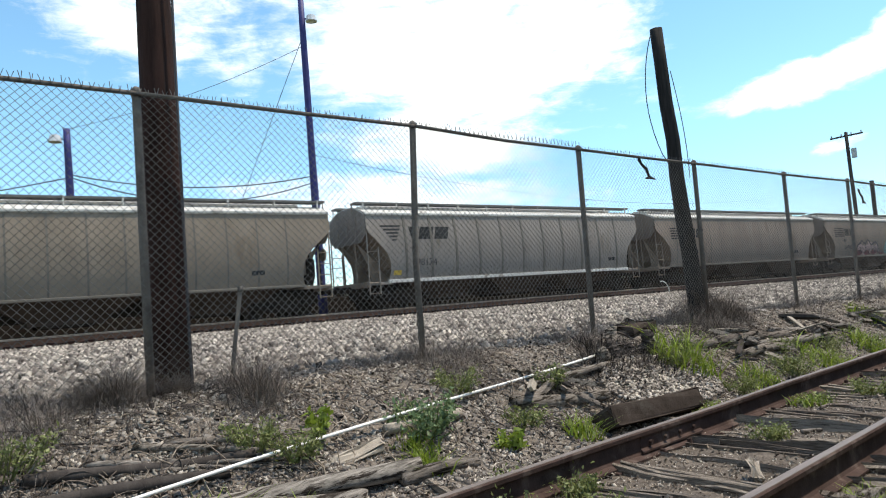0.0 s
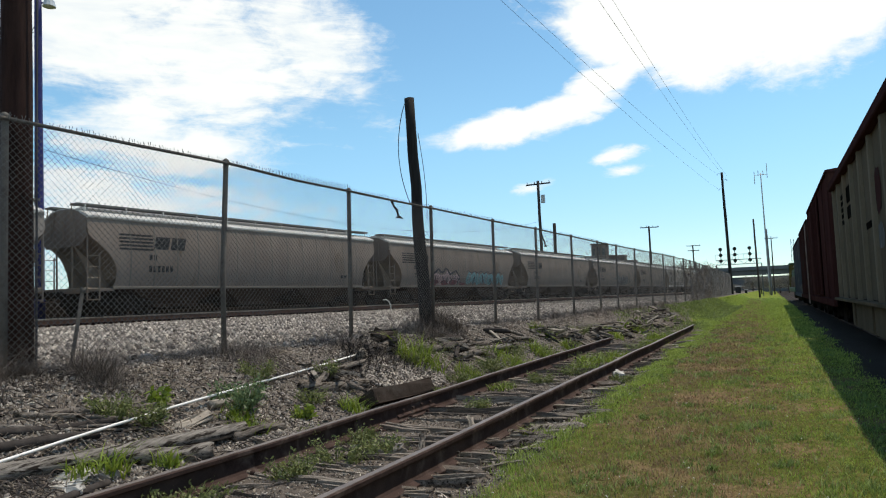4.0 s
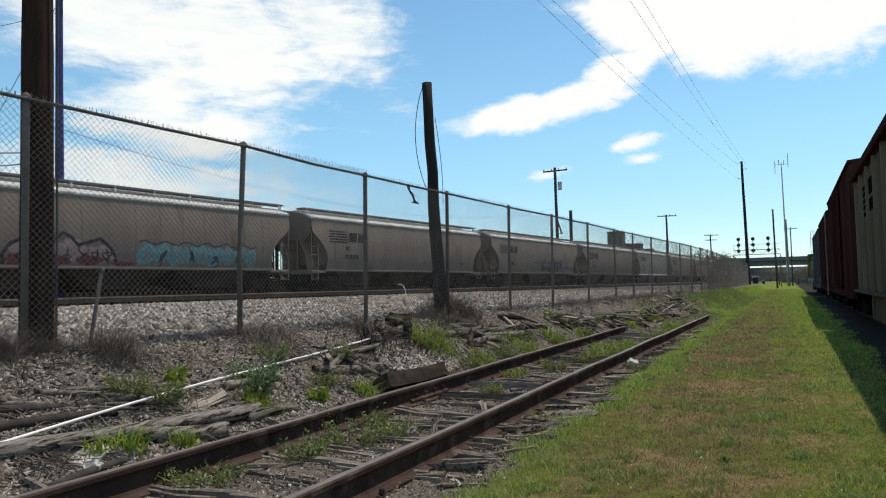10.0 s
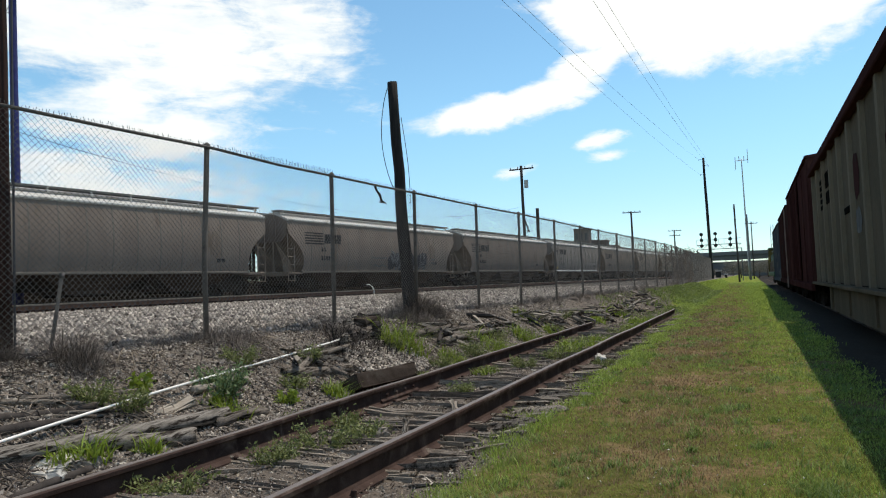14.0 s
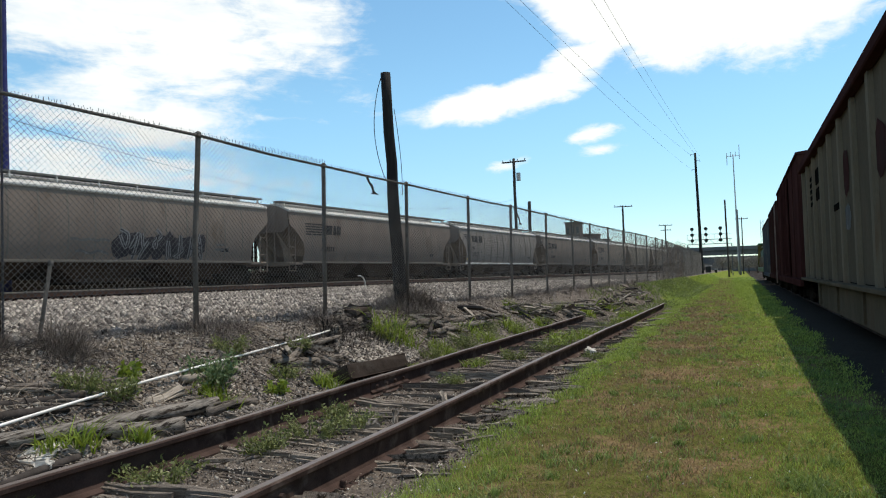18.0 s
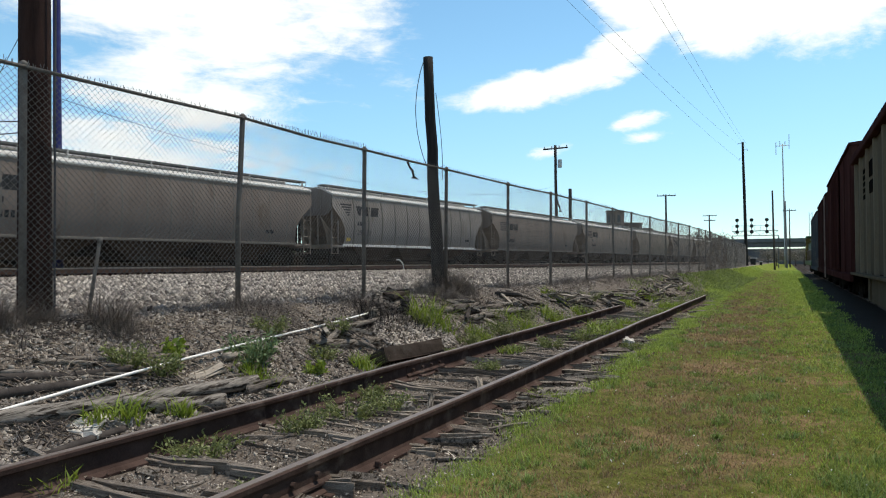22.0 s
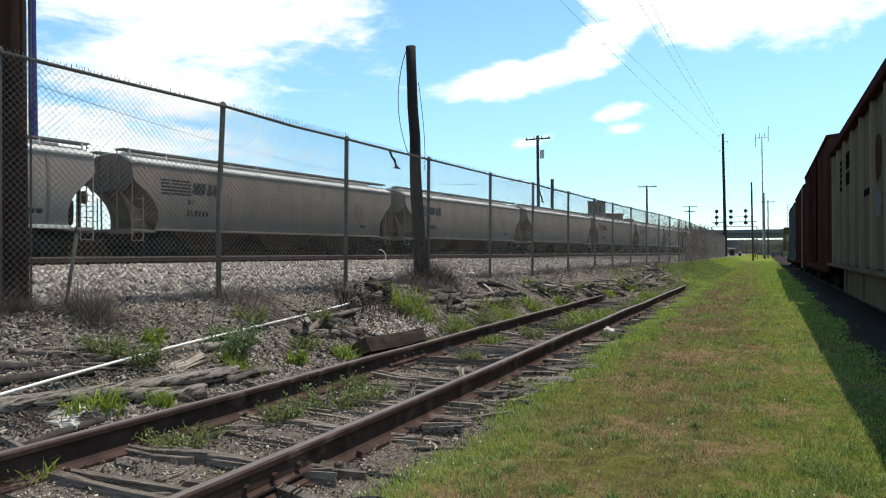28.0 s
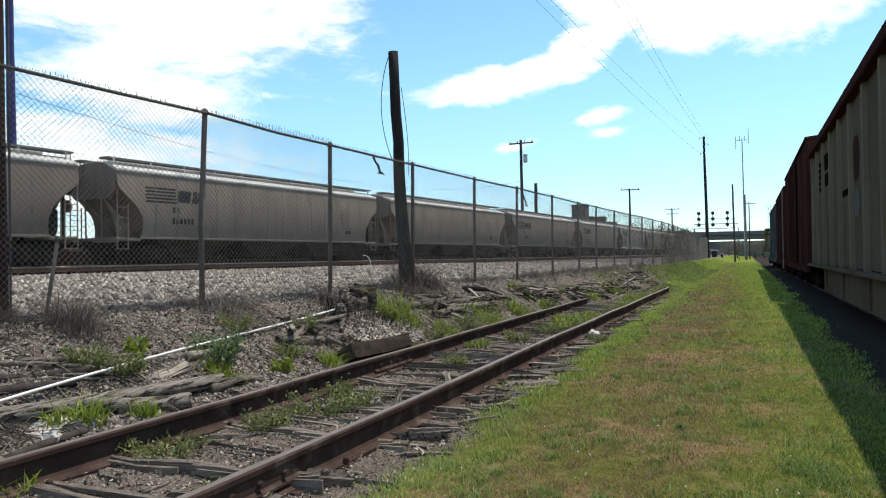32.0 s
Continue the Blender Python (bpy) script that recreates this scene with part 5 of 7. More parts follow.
def cable(a, b, sag, r, label="thin dark overhead cable"):
    a, b = Vector(a), Vector(b)
    pts = []
    for k in range(19):
        t = k / 18
        p = a.lerp(b, t)
        p.z -= sag * 4 * t * (1 - t)
        pts.append(p)
    bm = bmesh.new()
    tube(bm, pts, r, 5)
    return single("overhead_cable", bm, M["cable"], label, "cable", "overhead cables", smooth=True)


def build_poles():
    # great creosoted pole behind the fence
    foot = (-7.075, 4.7, 0.5)
    pole = wooden_pole("utility_pole", foot, (-7.115, 4.66, 9.6), 0.172, 0.125, M["creosote"], "thick dark creosoted utility pole standing close behind the fence", 16, 0.0)
    bm = bmesh.new()
    tube(bm, [(-6.88, 4.78, 0.8), (-6.9, 4.78, 5.0), (-6.92, 4.76, 9.0)], 0.012, 5)
    part("ground_wire", bm, M["cable"], pole)
    # short pipe stub beside it
    bm = bmesh.new()
    tube(bm, [(-6.79, 5.06, 0.55), (-6.76, 5.22, 1.62)], 0.02, 8)
    tube(bm, [(-6.76, 5.22, 1.6), (-6.76, 5.225, 1.66)], 0.028, 8)
    single("pipe_stub", bm, M["galvanised"], "short rusty steel pipe stub beside the utility pole", "pipe", smooth=True)
    # blue lamp posts behind the moving train
    for bearing, dist, high, side in ((-55.0, 33.0, 15.6, 1), (-71.9, 33.0, 9.5, -1)):
        p = at_bearing(bearing, dist)
        q = at_bearing(bearing - 0.25, dist)
        post = wooden_pole("lamp_post", (p.x, p.y, 0.9), (q.x, q.y, high), 0.2, 0.13, M["blue_paint"], "dark blue lamp post behind the moving train", 10, 0.0)
        way = Vector((math.cos(radians(bearing)), -math.sin(radians(bearing)), 0)) * side
        lz = high - 0.5 if side < 0 else 14.4
        c = Vector((q.x, q.y, lz))
        bm = bmesh.new()
        tube(bm, [c, c + way * 0.3 + Vector((0, 0, 0.12))], 0.035, 6)
        part("bracket", bm, M["blue_paint"], post)
        bm = bmesh.new()
        h = c + way * 0.42 + Vector((0, 0, 0.1))
        tube(bm, [h + Vector((0, 0, 0.16)), h + Vector((0, 0, 0.1)), h - Vector((0, 0, 0.16))], [0.08, 0.2, 0.27], 10)
        part("lamp_head", bm, M["lamp_glass"], post, "pale lamp head")
    a, b = at_bearing(-55.3, 33), at_bearing(-72, 33)
    for z0, z1, sag in ((7.3, 7.6, 0.5), (7.0, 7.5, 0.9)):
        cable((a.x, a.y, z0), (b.x, b.y, z1), sag, 0.025)
    cable((b.x, b.y, 7.5), (-60, -10, 8.0), 0.6, 0.025)
    cable((a.x, a.y, 8.3), (-21.9, 71.7, 9.4), 2.2, 0.012)
    cable((a.x, a.y, 13.2), (b.x, b.y, 9.5), 0.35, 0.012)
    cable((a.x, a.y, 13.6), (-29.9, 14.3, 0.9), 0.0, 0.014, "thin guy wire from the lamp post to the ground")
    # burnt leaning pole with a loose wire
    pole = wooden_pole("broken_pole", (-6.5, 13.0, 0.6), (-6.66, 12.86, 5.64), 0.138, 0.105, M["burnt_wood"], "blackened broken pole leaning behind the fence", 9, 0.02)
    bm = bmesh.new()
    tube(bm, [(-6.7 - 0.2 * math.sin(math.pi * t) ** 0.8 + 0.08 * t * t, 12.72, 5.5 - 2.15 * t) for t in np.linspace(0, 1, 13)], 0.008, 4)
    part("loose_wire", bm, M["cable"], pole)
    bm = bmesh.new()
    tube(bm, [(-6.53 + 0.09 * math.sin(2.2 * t), 12.95 + 0.15 * t, 4.9 - 1.8 * t) for t in np.linspace(0, 1, 9)], 0.007, 4)
    part("loose_wire", bm, M["cable"], pole)
    # bent brackets caught in the wire mesh
    for y, z in ((11.75, 3.0), (19.9, 2.86)):
        x = fence_x(y)
        bm = bmesh.new()
        tube(bm, [(x, y - 0.2, z + 0.3), (x, y - 0.15, z + 0.2), (x, y - 0.02, z + 0.14), (x, y + 0.02, z + 0.04), (x, y + 0.06, z)], [0.022, 0.02, 0.024, 0.02, 0.02], 6)
        tube(bm, [(x, y - 0.06, z - 0.01), (x, y + 0.08, z + 0.01), (x, y + 0.2, z - 0.01)], [0.012, 0.026, 0.01], 6)
        tube(bm, [(x, y - 0.2, z + 0.3), (x, y - 0.22, z + 0.24)], 0.014, 5)
        single("bent_bracket", bm, M["burnt_wood"], "bent black iron bracket caught in the fence mesh", "bracket", "brackets caught in the fence")
    bm = bmesh.new()
    tube(bm, [(-20.3, 35.15, 1.53), (-20.28, 35.4, 1.54), (-20.25, 35.65, 1.42), (-20.22, 35.8, 1.22), (-20.22, 35.85, 0.85)], 0.03, 7)
    single("bent_hose", bm, M["pvc"], "pale bent hose sticking up beside the main line", "hose", smooth=True)
    # poles farther off
    p = at_bearing(-16.95, 75)
    pole = wooden_pole("power_pole", (p.x, p.y, 0), (p.x - 0.15, p.y, 13.75), 0.2, 0.14, M["pole_wood"], "wooden power pole with a crossarm and a transformer", 9)
    crossarm(pole, (p.x - 0.13, p.y, 13.4), 1.3, (1, 0.3, 0.06), M["pole_wood"])
    bm = bmesh.new()
    tube(bm, [(p.x + 0.4, p.y - 0.2, 11.3), (p.x + 0.4, p.y - 0.2, 12.15)], 0.22, 10)
    part("transformer", bm, M["pale_steel"], pole, "grey transformer can")
    q = at_bearing(-15.9, 78)
    wooden_pole("pole_stub", (q.x, q.y, 0), (q.x, q.y, 9.4), 0.2, 0.18, M["pole_wood"], "short bare wooden pole beside the power pole", 8)
    for bearing, dist, high in ((-8.5, 120, 12.3), (-5.35, 170, 11.9)):
        p = at_bearing(bearing, dist)
        pole = wooden_pole("power_pole", (p.x, p.y, 0), (p.x - 0.1, p.y, high), 0.2, 0.14, M["pole_wood"], "distant wooden power pole with a crossarm", 8)
        crossarm(pole, (p.x, p.y, high - 0.2), 1.5, (1, 0.2, 0), M["pole_wood"])
        if bearing < -6:
            continue
        crossarm(pole, (p.x, p.y, high - 1.3), 1.2, (1, 0.2, 0), M["pole_wood"])
    foot, top = at_bearing(-2.8, 103), at_bearing(-2.97, 103)
    mast = wooden_pole("line_pole", (foot.x, foot.y, -0.1), (top.x, top.y, 17.5), 0.24, 0.15, M["burnt_wood"], "tall dark line pole at the end of the lawn", 10)
    for dx, z in ((-0.55, 17.3), (0.55, 16.4), (-0.45, 15.2)):
        bm = bmesh.new()
        tube(bm, [(top.x, top.y, z), (top.x + dx, top.y, z + 0.05), (top.x + dx * 1.1, top.y, z - 0.15)], [0.02, 0.03, 0.05], 5)
        part("insulator", bm, M["cable"], mast)
    for dx, z, far_x in ((-0.6, 17.3, -13.2), (-0.5, 15.2, -12.4), (0.6, 16.4, -7.6), (0.6, 17.0, -6.9)):
        cable((top.x + dx, top.y, z), (far_x, -25, 15.6 + (z - 16.5) * 0.3), 1.2, 0.008)
    p = at_bearing(-0.9, 120)
    q = at_bearing(-1.0, 120)
    wooden_pole("pole_stub", (p.x, p.y, 0), (q.x, q.y, 12.3), 0.15, 0.12, M["pole_wood"], "bare wooden pole at the end of the lawn", 8)
    p = at_bearing(-0.1, 150)
    wooden_pole("pole_stub", (p.x, p.y, 0), (p.x - 0.15, p.y, 12.9), 0.19, 0.15, M["grey_slat"], "pale grey steel pole", 10, 0)
    # slim lattice mast behind the locomotive
    p = at_bearing(1.5, 150)
    bm = bmesh.new()
    for dx in (-0.3, 0.3):
        for dy in (-0.3, 0.3):
            tube(bm, [(p.x + dx, p.y + dy, 0), (p.x + dx * 0.8, p.y + dy * 0.8, 10.6)], 0.04, 4)
    lattice = single("lattice_mast", bm, M["pole_wood"], "slim dark steel lattice mast behind the locomotive", "mast")
    for k in range(12):
        bm = bmesh.new()
        z = 0.6 + 0.83 * k
        tube(bm, [(p.x - 0.28, p.y - 0.28, z), (p.x + 0.28, p.y - 0.28, z + 0.8)], 0.025, 4)
        part("brace", bm, M["pole_wood"], lattice)
    # antenna mast
    p = at_bearing(-0.18, 170)
    tower = wooden_pole("antenna_mast", (p.x, p.y, 0), (p.x - 0.3, p.y, 27.0), 0.2, 0.1, M["pale_steel"], "slender grey antenna mast with a fork of aerials", 8, 0)
    bm = bmesh.new()
    tube(bm, [(p.x - 1.6, p.y, 26.6), (p.x + 1.0, p.y, 26.6)], 0.06, 6)
    head = part("antenna_arm", bm, M["pale_steel"], tower)
    for dx, z0, z1 in ((-1.6, 24.6, 27.4), (-0.8, 26.4, 27.6), (0.2, 26.4, 27.5), (1.0, 25.8, 29.0)):
        bm = bmesh.new()
        tube(bm, [(p.x + dx, p.y, z0), (p.x + dx, p.y, z1)], 0.07, 6)
        part("aerial", bm, M["pale_steel"], head)
    q = at_bearing(0.12, 168)
    pole = wooden_pole("power_pole", (q.x, q.y, 0), (q.x, q.y, 12.6), 0.13, 0.1, M["pole_wood"], "distant power pole beside the antenna mast", 8)
    crossarm(pole, (q.x, q.y, 12.2), 1.3, (1, 0, 0), M["pole_wood"])


build_poles()


def build_signals():
    gantry = thing("signal_gantry", "steel signal gantry with three black triple signal heads over the line", "signal")
    y, z = 145.0, 6.2
    x0, x1 = -9.6, -1.6
    for dz in (0.0, 0.9):
        for dy in (0.0, 0.9):
            bm = bmesh.new()
            box(bm, ((x0 + x1) / 2, y + dy, z + dz), (x1 - x0, 0.1, 0.1))
            part("chord", bm, M["pale_steel"], gantry)
    n = 8
    for k in range(n):
        a = x0 + (x1 - x0) * k / n
        b = x0 + (x1 - x0) * (k + 1) / n
        bm = bmesh.new()
        tube(bm, [(a, y, z if k % 2 else z + 0.9), (b, y, z + 0.9 if k % 2 else z)], 0.035, 5)
        part("brace", bm, M["pale_steel"], gantry)
        bm = bmesh.new()
        tube(bm, [(a, y, z + 0.9), (a, y, z + 1.9)], 0.025, 5)
        part("railing_post", bm, M["pale_steel"], gantry)
    bm = bmesh.new()
    tube(bm, [(x0, y, z + 1.9), (x1, y, z + 1.9)], 0.03, 5)
    part("railing", bm, M["pale_steel"], gantry)
    for x in (x0, x1):
        bm = bmesh.new()
        box(bm, (x, y + 0.45, z / 2), (0.16, 0.5, z))
        part("leg", bm, M["bridge_steel"], gantry)
    for bearing in (-3.42, -2.42, -1.39):
        x = y * math.tan(radians(bearing))
        bm = bmesh.new()
        tube(bm, [(x, y - 0.3, z + 0.2), (x, y - 0.3, z + 3.1)], 0.06, 6)
        mast = part("signal_mast", bm, M["signal_black"], gantry)
        for k in range(3):
            bm = bmesh.new()
            zc = z + 0.7 + 1.12 * k
            tube(bm, [(x, y - 0.5, zc), (x, y - 0.42, zc)], 0.34, 16)
            tube(bm, [(x, y - 0.8, zc), (x, y - 0.5, zc)], [0.14, 0.16], 10)
            part("signal_disc", bm, M["signal_black"], mast)


build_signals()


def build_overpass():
    bridge = thing("overpass", "long grey road overpass crossing beyond the lawn", "bridge", kind="structure")
    y = 255.0
    for name, c, s, m in (("deck", (20, y + 5, 7.75), (420, 11, 0.4), M["bridge_steel"]), ("parapet", (20, y - 0.3, 8.35), (420, 0.3, 0.8), M["bridge_steel"])):
        bm = bmesh.new()
        box(bm, c, s)
        part(name, bm, m, bridge)
    for k in range(3):
        bm = bmesh.new()
        box(bm, (20, y + 0.6 + 4 * k, 6.8), (420, 0.35, 1.5))
        part("girder", bm, M["bridge_steel"], bridge)
    for k in range(12):
        x = -150 + 29 * k + 11
        bm = bmesh.new()
        for dy in (1, 8):
            tube(bm, [(x, y + dy, 0), (x, y + dy, 5.5)], 0.55, 10)
        part("pier", bm, M["bridge_concrete"], bridge)
        bm = bmesh.new()
        box(bm, (x, y + 4.5, 5.75), (1.3, 11, 0.6))
        part("pier_cap", bm, M["bridge_concrete"], bridge)
    for k in range(30):
        bm = bmesh.new()
        x = -60 + 3.2 * k
        tube(bm, [(x, y - 0.3, 8.7), (x, y - 0.3, 9.4)], 0.04, 5)
        part("railing_post", bm, M["pale_steel"], bridge)

build_overpass()


def build_buildings():
    for cx, cy, w, d, h, floors, bays in ((-34.7, 158, 3.3, 3, 12.5, 4, 3), (-36.6, 166, 6.4, 3, 10.2, 3, 4), (-31.5, 163, 2.9, 3, 9.9, 3, 2), (-30.0, 169, 2.6, 3, 8.9, 2, 2)):
        house = thing("mill_building", "brick industrial building far behind the train, greyed with painted haze", "building", "far mill buildings")
        bm = bmesh.new()
        box(bm, (cx, cy, h / 2), (w, d, h))
        part("wall", bm, M["brick"], house)
        bm = bmesh.new()
        box(bm, (cx, cy, h + 0.12), (w + 0.3, d + 0.3, 0.3))
        part("parapet", bm, M["brick"], house)
        for i in range(floors):
            for k in range(bays):
                bm = bmesh.new()
                x = cx - w / 2 + w * (k + 0.5) / bays
                z = h - 1.6 - 2.9 * i
                box(bm, (x, cy - d / 2, z), (w / bays * 0.5, 0.12, 1.5))
                win = part("window", bm, M["window_dark"], house)
                bm = bmesh.new()
                box(bm, (x, cy - d / 2 - 0.08, z - 0.82), (w / bays * 0.6, 0.2, 0.12))
                part("sill", bm, M["bridge_concrete"], win)
    # low weedy bank behind the main line, painted near-black for under-wagon shade
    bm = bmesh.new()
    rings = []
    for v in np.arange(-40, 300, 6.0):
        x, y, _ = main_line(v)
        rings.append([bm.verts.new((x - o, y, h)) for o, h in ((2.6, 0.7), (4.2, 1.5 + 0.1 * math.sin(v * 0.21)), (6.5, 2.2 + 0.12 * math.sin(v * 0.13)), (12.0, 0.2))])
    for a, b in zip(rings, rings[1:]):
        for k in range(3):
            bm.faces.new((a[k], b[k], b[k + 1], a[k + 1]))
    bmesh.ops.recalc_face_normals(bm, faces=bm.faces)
    single("earth_bank", bm, M["shade_stencil_black"], "low bank behind the main line, near-black for the shade under the wagons", "bank", kind="structure")
    rng = np.random.default_rng(4)
    n = 9000
    s = rng.uniform(-25, 240, n)
    base = np.array([main_line(v)[:2] for v in s])
    off = rng.uniform(5.8, 8.5, n)
    z = 2.0 + rng.uniform(0, 1, n) * (0.35 + 0.15 * np.sin(s * 0.13))
    c = np.stack([base[:, 0] - off, base[:, 1], z], 1)
    scatter_leaves("weed_bank", c, 0.12, M["far_leaf"], rng, "low bank of dull weeds behind the main line", "weeds")


def scatter_leaves(name, centres, size, material, rng, label, category, parent=None):
    """Many small bent leaves, two triangles each, turned at random."""
    n = len(centres)
    a = rng.normal(size=(n, 3))
    a /= np.linalg.norm(a, axis=1, keepdims=True)
    b = np.cross(a, rng.normal(size=(n, 3)))
    b /= np.linalg.norm(b, axis=1, keepdims=True)
    s = (size * rng.uniform(0.5, 1.3, n))[:, None]
    c = np.cross(a, b) * s * 0.25
    V = np.stack([centres - a * s, centres - b * s * 0.45 + c, centres + a * s, centres + b * s * 0.45 + c], 1)
    F = np.arange(4 * n).reshape(n, 4)
    mesh = fast_mesh(name, V.reshape(-1, 3), F, material)
    if parent is not None:
        return part(name, mesh, None, parent, label)
    return tagged(new(name, mesh), label, category, kind="stuff")


build_buildings()


def build_tree(x, y, h, spread, seed, label):
    rng = np.random.default_rng(seed)
    r = random.Random(seed)
    tree = thing("tree", label, "tree", "far trees")
    bm = bmesh.new()
    tube(bm, [(x, y, 0), (x + r.uniform(-0.2, 0.2), y, h * 0.35), (x + r.uniform(-0.4, 0.4), y, h * 0.8)], [h * 0.035, h * 0.025, h * 0.008], 7)
    tips = []
    for k in range(11):
        a = r.uniform(0, 6.28)
        z0 = h * r.uniform(0.3, 0.65)
        tip = Vector((x + spread * math.cos(a) * r.uniform(0.4, 0.9), y + spread * math.sin(a) * r.uniform(0.4, 0.9), min(h, z0 + h * r.uniform(0.12, 0.35))))
        tube(bm, [(x, y, z0), ((x + tip.x) / 2, (y + tip.y) / 2, (z0 + tip.z) / 2 + 0.2), tip], [h * 0.014, h * 0.009, h * 0.003], 5)
        tips.append(tip)
    part("trunk", bm, M["bark"], tree, smooth=True)
    pts = []
    for t in tips + [Vector((x, y, h * 0.85))]:
        n = 260
        pts.append(np.array(t) + rng.normal(size=(n, 3)) * np.array([spread * 0.24, spread * 0.24, h * 0.085]))
    scatter_leaves("crown", np.concatenate(pts), h * 0.025, M["haze_leaf"], rng, "", "", tree)


def build_far_trees():
    r = random.Random(21)
    for k in range(13):
        b = -10.8 + 6.4 * k / 12 + r.uniform(-0.2, 0.2)
        d = r.uniform(215, 250)
        p = at_bearing(b, d)
        build_tree(p.x, p.y, r.uniform(6.2, 8.8), r.uniform(3.5, 5), 100 + k, "thin grey-green tree far behind the fence")
    for k in range(5):
        b = -2.6 + 3.6 * k / 4
        d = r.uniform(262, 300)
        p = at_bearing(b, d)
        build_tree(p.x, p.y, r.uniform(2.2, 3.4), r.uniform(3, 4.5), 200 + k, "pale bushy tree beyond the overpass")
    for k, (b, d, h, w) in enumerate(((-1.35, 196, 4.3, 2.3), (-0.75, 202, 4.7, 2.6), (-0.2, 198, 4.2, 2.2), (0.5, 205, 4.4, 2.6), (1.1, 200, 4.6, 2.6))):
        p = at_bearing(b, d)
        build_tree(p.x, p.y, h, w, 220 + k, "pale brown bushy tree before the overpass")
    shed = thing("warehouse", "long pale grey warehouse far beyond the overpass", "building")
    bm = bmesh.new()
    box(bm, (-2.0, 330, 3.0), (40, 12, 6.0), None, 0.1)
    part("wall", bm, M["bridge_steel"], shed)
    bm = bmesh.new()
    box(bm, (-2.0, 330, 6.2), (41, 13, 0.5), None, 0.1)
    part("roof", bm, M["bridge_steel"], shed)
    # relay cabinets at the end of the lawn
    for x, y, w, h in ((-5.25, 128, 0.8, 1.8), (-4.2, 132, 0.4, 1.2)):
        cab = thing("relay_cabinet", "dark relay cabinet on the line at the lawn's end", "cabinet", "relay cabinets")
        bm = bmesh.new()
        box(bm, (x, y, h / 2), (w, 1.0, h), None, 0.04)
        part("body", bm, M["signal_black"], cab)
        bm = bmesh.new()
        box(bm, (x, y, h + 0.08), (w + 0.2, 1.2, 0.12), None, 0.03)
        part("lid", bm, M["pale_steel"], cab)
    # dead creepers on the far panels of the fence
    rng = np.random.default_rng(12)
    n = 60000
    y = rng.uniform(34, 63, n)
    u = rng.uniform(0, 1, n)
    z = 0.7 + u * (2.35 + 0.2 * np.sin(y * 0.9) + 0.15 * np.sin(y * 2.3))
    clump = 0.5 + 0.3 * np.sin(y * 1.7 + z * 1.1) + 0.3 * np.sin(y * 0.6 - z * 2.3)
    keep = rng.uniform(0, 1, n) < clump * (0.08 + 0.92 * np.clip((y - 40) / 14, 0, 1))
    c = np.stack([fence_x(y) + rng.normal(0, 0.05, n), y, z], 1)[keep]
    scatter_leaves("dead_creeper", c, 0.036, M["vine"], rng, "brown dead creepers hanging over the far fence panels", "creeper")


build_far_trees()


# ---- stones ----
def scatter_stones(name, x, y, size, material, rng, label, sink=0.3, flat=0.7, lift=0.0):
    """Rough broken stones, each of its own shape, laid on the ground."""
    n = len(x)
    cube = np.array([(-1, -1, -1), (1, -1, -1), (1, 1, -1), (-1, 1, -1), (-1, -1, 1), (1, -1, 1), (1, 1, 1), (-1, 1, 1)], float)
    faces = np.array([(4, 5, 6, 7), (0, 1, 5, 4), (1, 2, 6, 5), (2, 3, 7, 6), (3, 0, 4, 7)])
    V = cube[None] * rng.uniform(0.35, 1.0, (n, 8, 3))
    V *= (size[:, None] * np.stack([rng.uniform(0.7, 1.7, n), rng.uniform(0.45, 1.0, n), rng.uniform(0.45, 1.0, n) * flat], 1))[:, None, :] * 0.5
    a, b = rng.uniform(0, 6.283, n), rng.uniform(-1.1, 1.1, n)
    ca, sa, cb, sb = np.cos(a), np.sin(a), np.cos(b), np.sin(b)
    X = V[..., 0] * cb[:, None] + V[..., 2] * sb[:, None]
    Z = -V[..., 0] * sb[:, None] + V[..., 2] * cb[:, None]
    Yv = V[..., 1]
    P = np.stack([X * ca[:, None] - Yv * sa[:, None], X * sa[:, None] + Yv * ca[:, None], Z], -1)
    P += np.stack([x, y, ground_z(x, y) + size * (0.5 - sink) * 0.5 + lift], 1)[:, None, :]
    F = (np.arange(n) * 8)[:, None, None] + faces[None]
    ob = new(name, fast_mesh(name, P.reshape(-1, 3), F.reshape(-1, 4), material))
    return tagged(ob, label, "stones", kind="stuff")


def sector(rng, n, b0, b1, r0, r1, power=0.5):
    """Places seen from the lawn: bearing and distance, thinner far off."""
    b = np.radians(rng.uniform(b0, b1, n))
    d = r0 + (r1 - r0) * rng.uniform(0, 1, n) ** (1 / (1 + power))
    return d * np.sin(b), d * np.cos(b)


